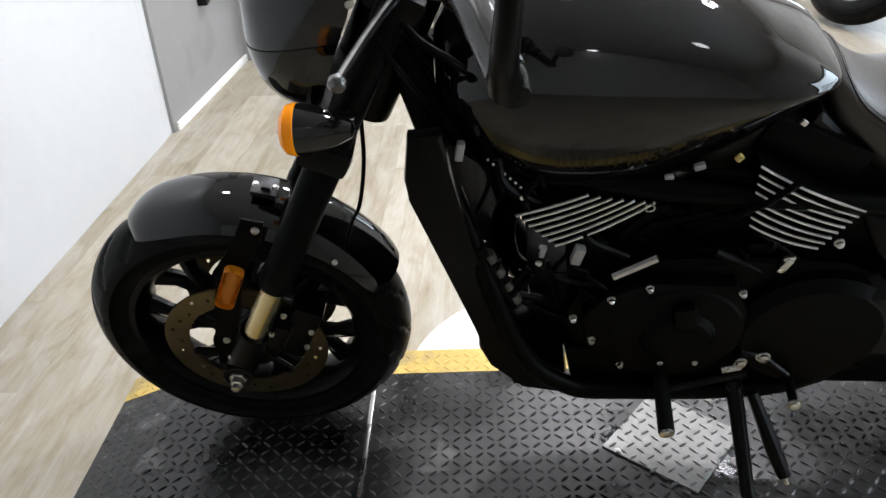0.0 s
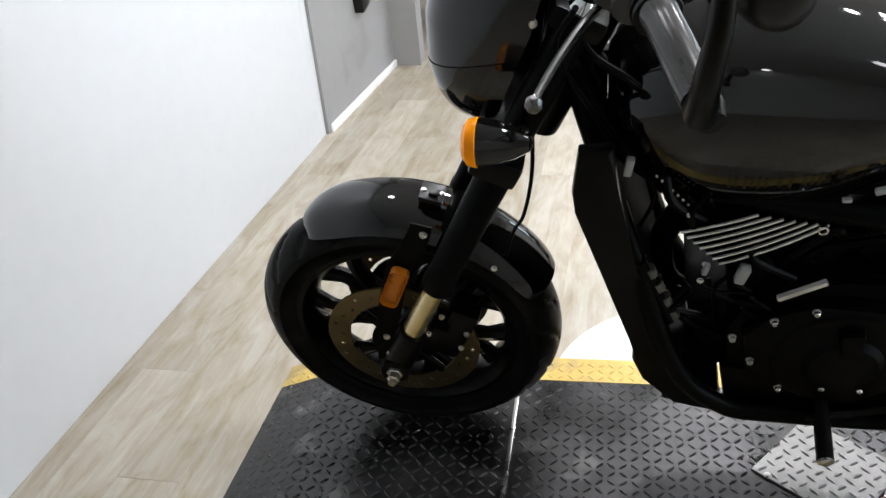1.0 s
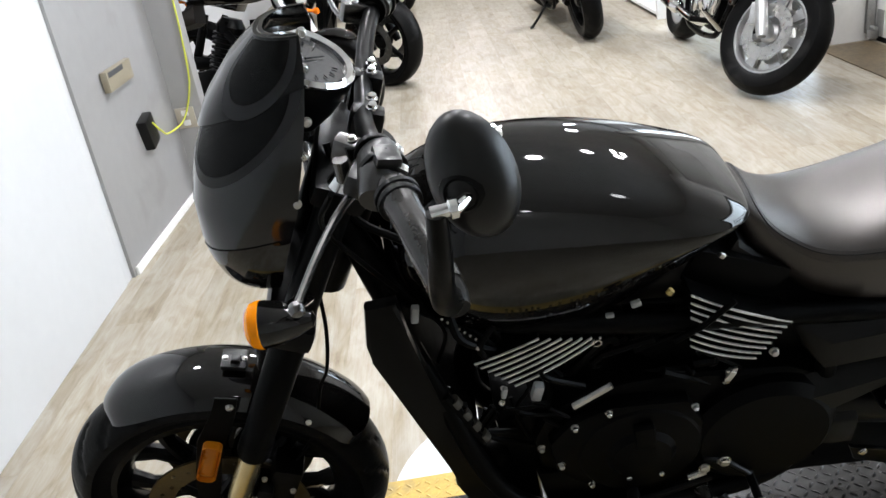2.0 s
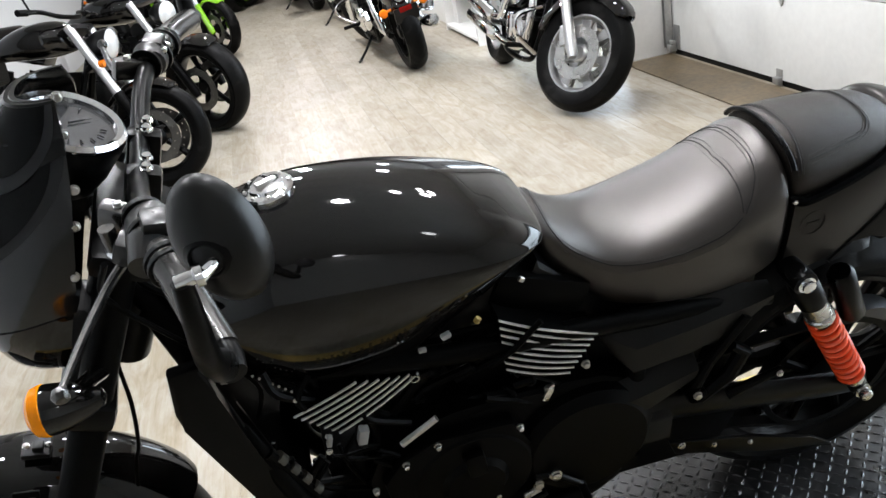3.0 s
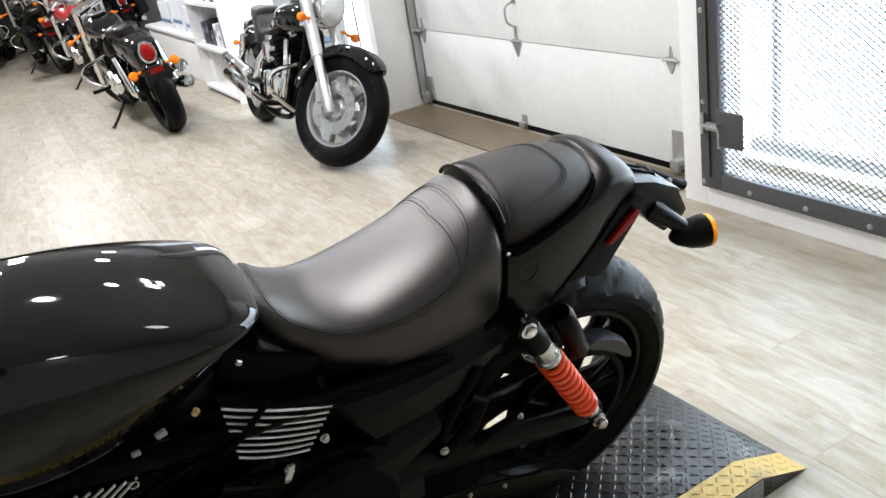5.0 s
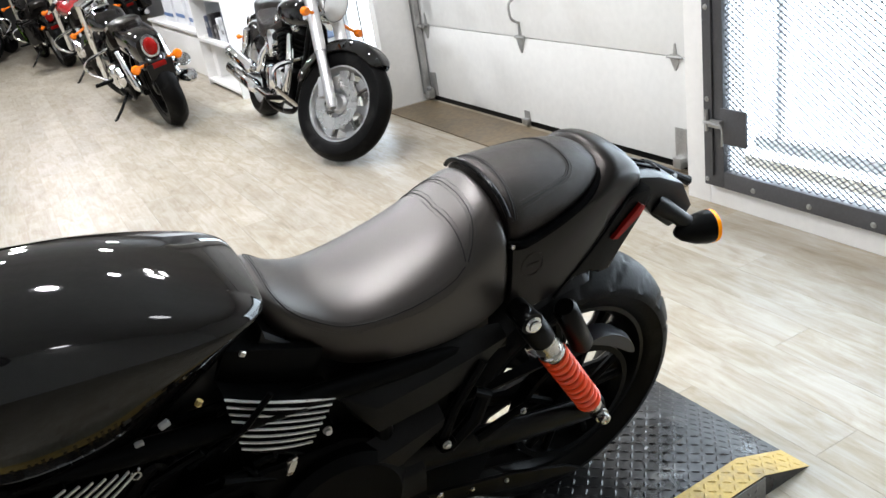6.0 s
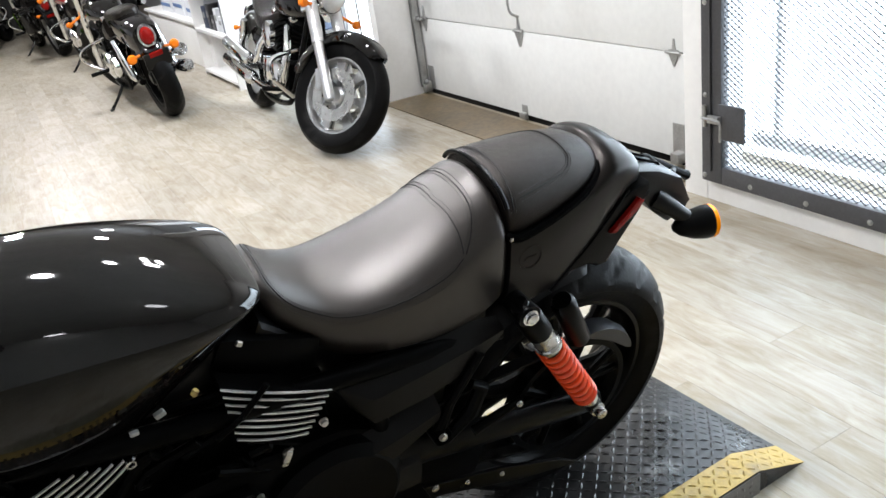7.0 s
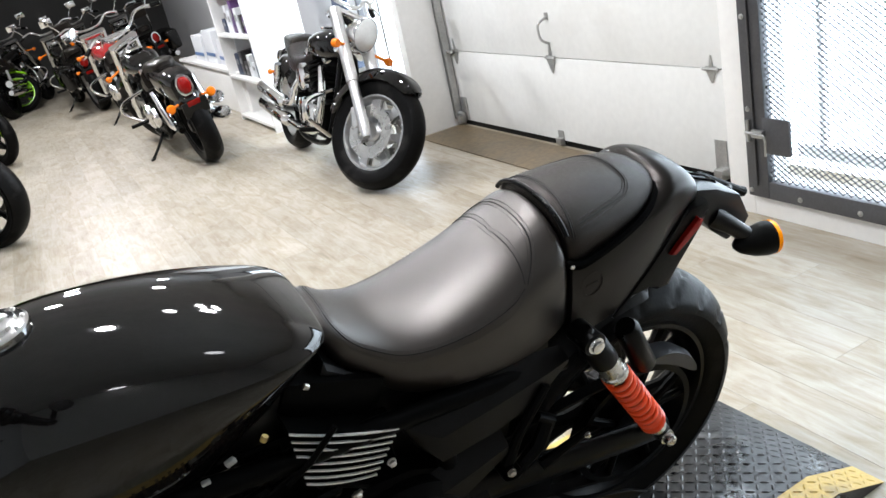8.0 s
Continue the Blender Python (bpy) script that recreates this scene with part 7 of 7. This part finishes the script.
for z in (0.434, 0.814, 1.194):
    y = SY0 + 0.06
    while y < SY1 - 0.16:
        w, h, dp = random.uniform(0.08, 0.16), random.uniform(0.12, 0.28), random.uniform(0.12, 0.25)
        c = random.choice(["purple", "darkbox", "orangebox", "darkbox", "navy", "carton"])
        bm = B()
        box(bm, (dp, w - 0.008, h), (SX0 + 0.06 + dp / 2, y + w / 2, z + h / 2), (0, 0, random.uniform(-4, 4)), 0.004)
        bm2 = B()
        box(bm2, (0.002, w * 0.6, h * 0.25), (SX0 + 0.055, y + w / 2, z + h * 0.62), (0, 0, 0))
        g = thing("packaged_goods", {"purple": "purple boxed goods on the white shelf", "darkbox": "dark packaged goods on the white shelf", "orangebox": "orange packaged goods on the white shelf", "navy": "navy blue boxed goods on the white shelf", "carton": "white boxed goods on the white shelf"}[c], "box", group="goods on the shelves")
        part("box_body", bm, M[c], g)
        part("box_print", bm2, M["palegrey"], g)
        y += w + random.uniform(0.0, 0.03)
# low white counter with cartons further back
ct = thing("low_counter", "long low white counter along the wall", "counter")
bm = B()
box(bm, (0.75, 2.9, 0.42), (2.80, 7.9, 0.21), bevel=0.006)
part("body", bm, M["trimwhite"], ct)
bm = B()
box(bm, (0.79, 2.94, 0.03), (2.79, 7.9, 0.436), bevel=0.004)
part("counter_top", bm, M["trimwhite"], ct)
for i, (y, z, h, w) in enumerate(((6.75, 0.452, 0.30, 0.42), (7.25, 0.452, 0.26, 0.46), (6.85, 0.753, 0.24, 0.44), (7.8, 0.452, 0.34, 0.48), (8.4, 0.452, 0.28, 0.5))):
    cb = thing("carton", "white carton with a blue stripe on the counter", "box", group="cartons on the counter")
    bm = B()
    box(bm, (0.4, w, h), (2.68, y, z + h / 2), (0, 0, (i * 37) % 9 - 4), 0.004)
    part("carton_body", bm, M["carton"], cb)
    bm = B()
    box(bm, (0.004, w * 0.9, 0.035), (2.474, y, z + h * 0.28), (0, 0, (i * 37) % 9 - 4))
    part("blue_stripe", bm, M["bluetape"], cb)
# folding stack of frames leaning above the counter
ch = thing("office_chair", "navy blue chair against the bright glass door", "chair")
bm = B()
box(bm, (0.05, 0.20, 0.17), (3.0, 5.05, 0.93), (0, 8, 10), 0.03, 3)
part("backrest", bm, M["navy"], ch)
bm = B()
tube(bm, [(3.02, 5.05, 0.86), (3.04, 5.05, 0.50), (2.92, 5.05, 0.44)], 0.014, 8)
part("back_post", bm, M["satin"], ch)
bm = B()
box(bm, (0.40, 0.40, 0.07), (2.82, 5.05, 0.45), (0, 0, 10), 0.025, 3)
part("seat", bm, M["navy"], ch)
bm = B()
tube(bm, [(2.84, 5.05, 0.42), (2.84, 5.05, 0.07)], 0.025, 10)
for k in range(5):
    a = k * 2 * math.pi / 5
    tube(bm, [(2.84, 5.05, 0.08), (2.84 + 0.24 * math.cos(a), 5.05 + 0.24 * math.sin(a), 0.03)], 0.013, 8)
part("swivel_base", bm, M["satin"], ch)

# ---------------------------------------------------------------- floor planks
PW, PLN = 0.152, 1.22
plank_meshes = []
for k in range(4):
    bm = B()
    box(bm, (PW - 0.0004, PLN - 0.0004, 0.004), (0, 0, 0), bevel=0.0003, seg=1)
    plank_meshes.append(mesh_of("plank", bm, M["oak"]))
random.seed(7)
nearc, rest = [], []
row = 0
x = -1.6
while x < 3.5:
    off = (row * 0.41 + random.uniform(0, 0.12)) % PLN
    y = -3.8 - off
    while y < 15.3:
        cx, cy = x + PW / 2, y + PLN / 2
        cut = 50 if y < -3.84 else 0
        nearc.append((abs(cx - 1.2) * 0.8 + abs(cy - 1.2) + cut, cx, cy))
        y += PLN
    x += PW
    row += 1
nearc.sort()
for i, (dist, cx, cy) in enumerate(nearc[:300]):
    ob = new("plank", plank_meshes[i % 4])
    ob.parent = floor
    ob.location = (cx, cy, -0.0012)
    ob.rotation_euler = (0, 0, math.pi * ((i * 7) % 2))
bm = B()
for dist, cx, cy in nearc[300:]:
    y0, y1 = max(cy - PLN / 2, -3.84), min(cy + PLN / 2, 15.32)
    box(bm, (PW - 0.0004, y1 - y0 - 0.0004, 0.004), (cx, (y0 + y1) / 2, -0.0012))
ob = new("far_planks", mesh_of("far_planks", bm, M["oakfar"]))
ob.parent = floor
ob["kind"] = "stuff"
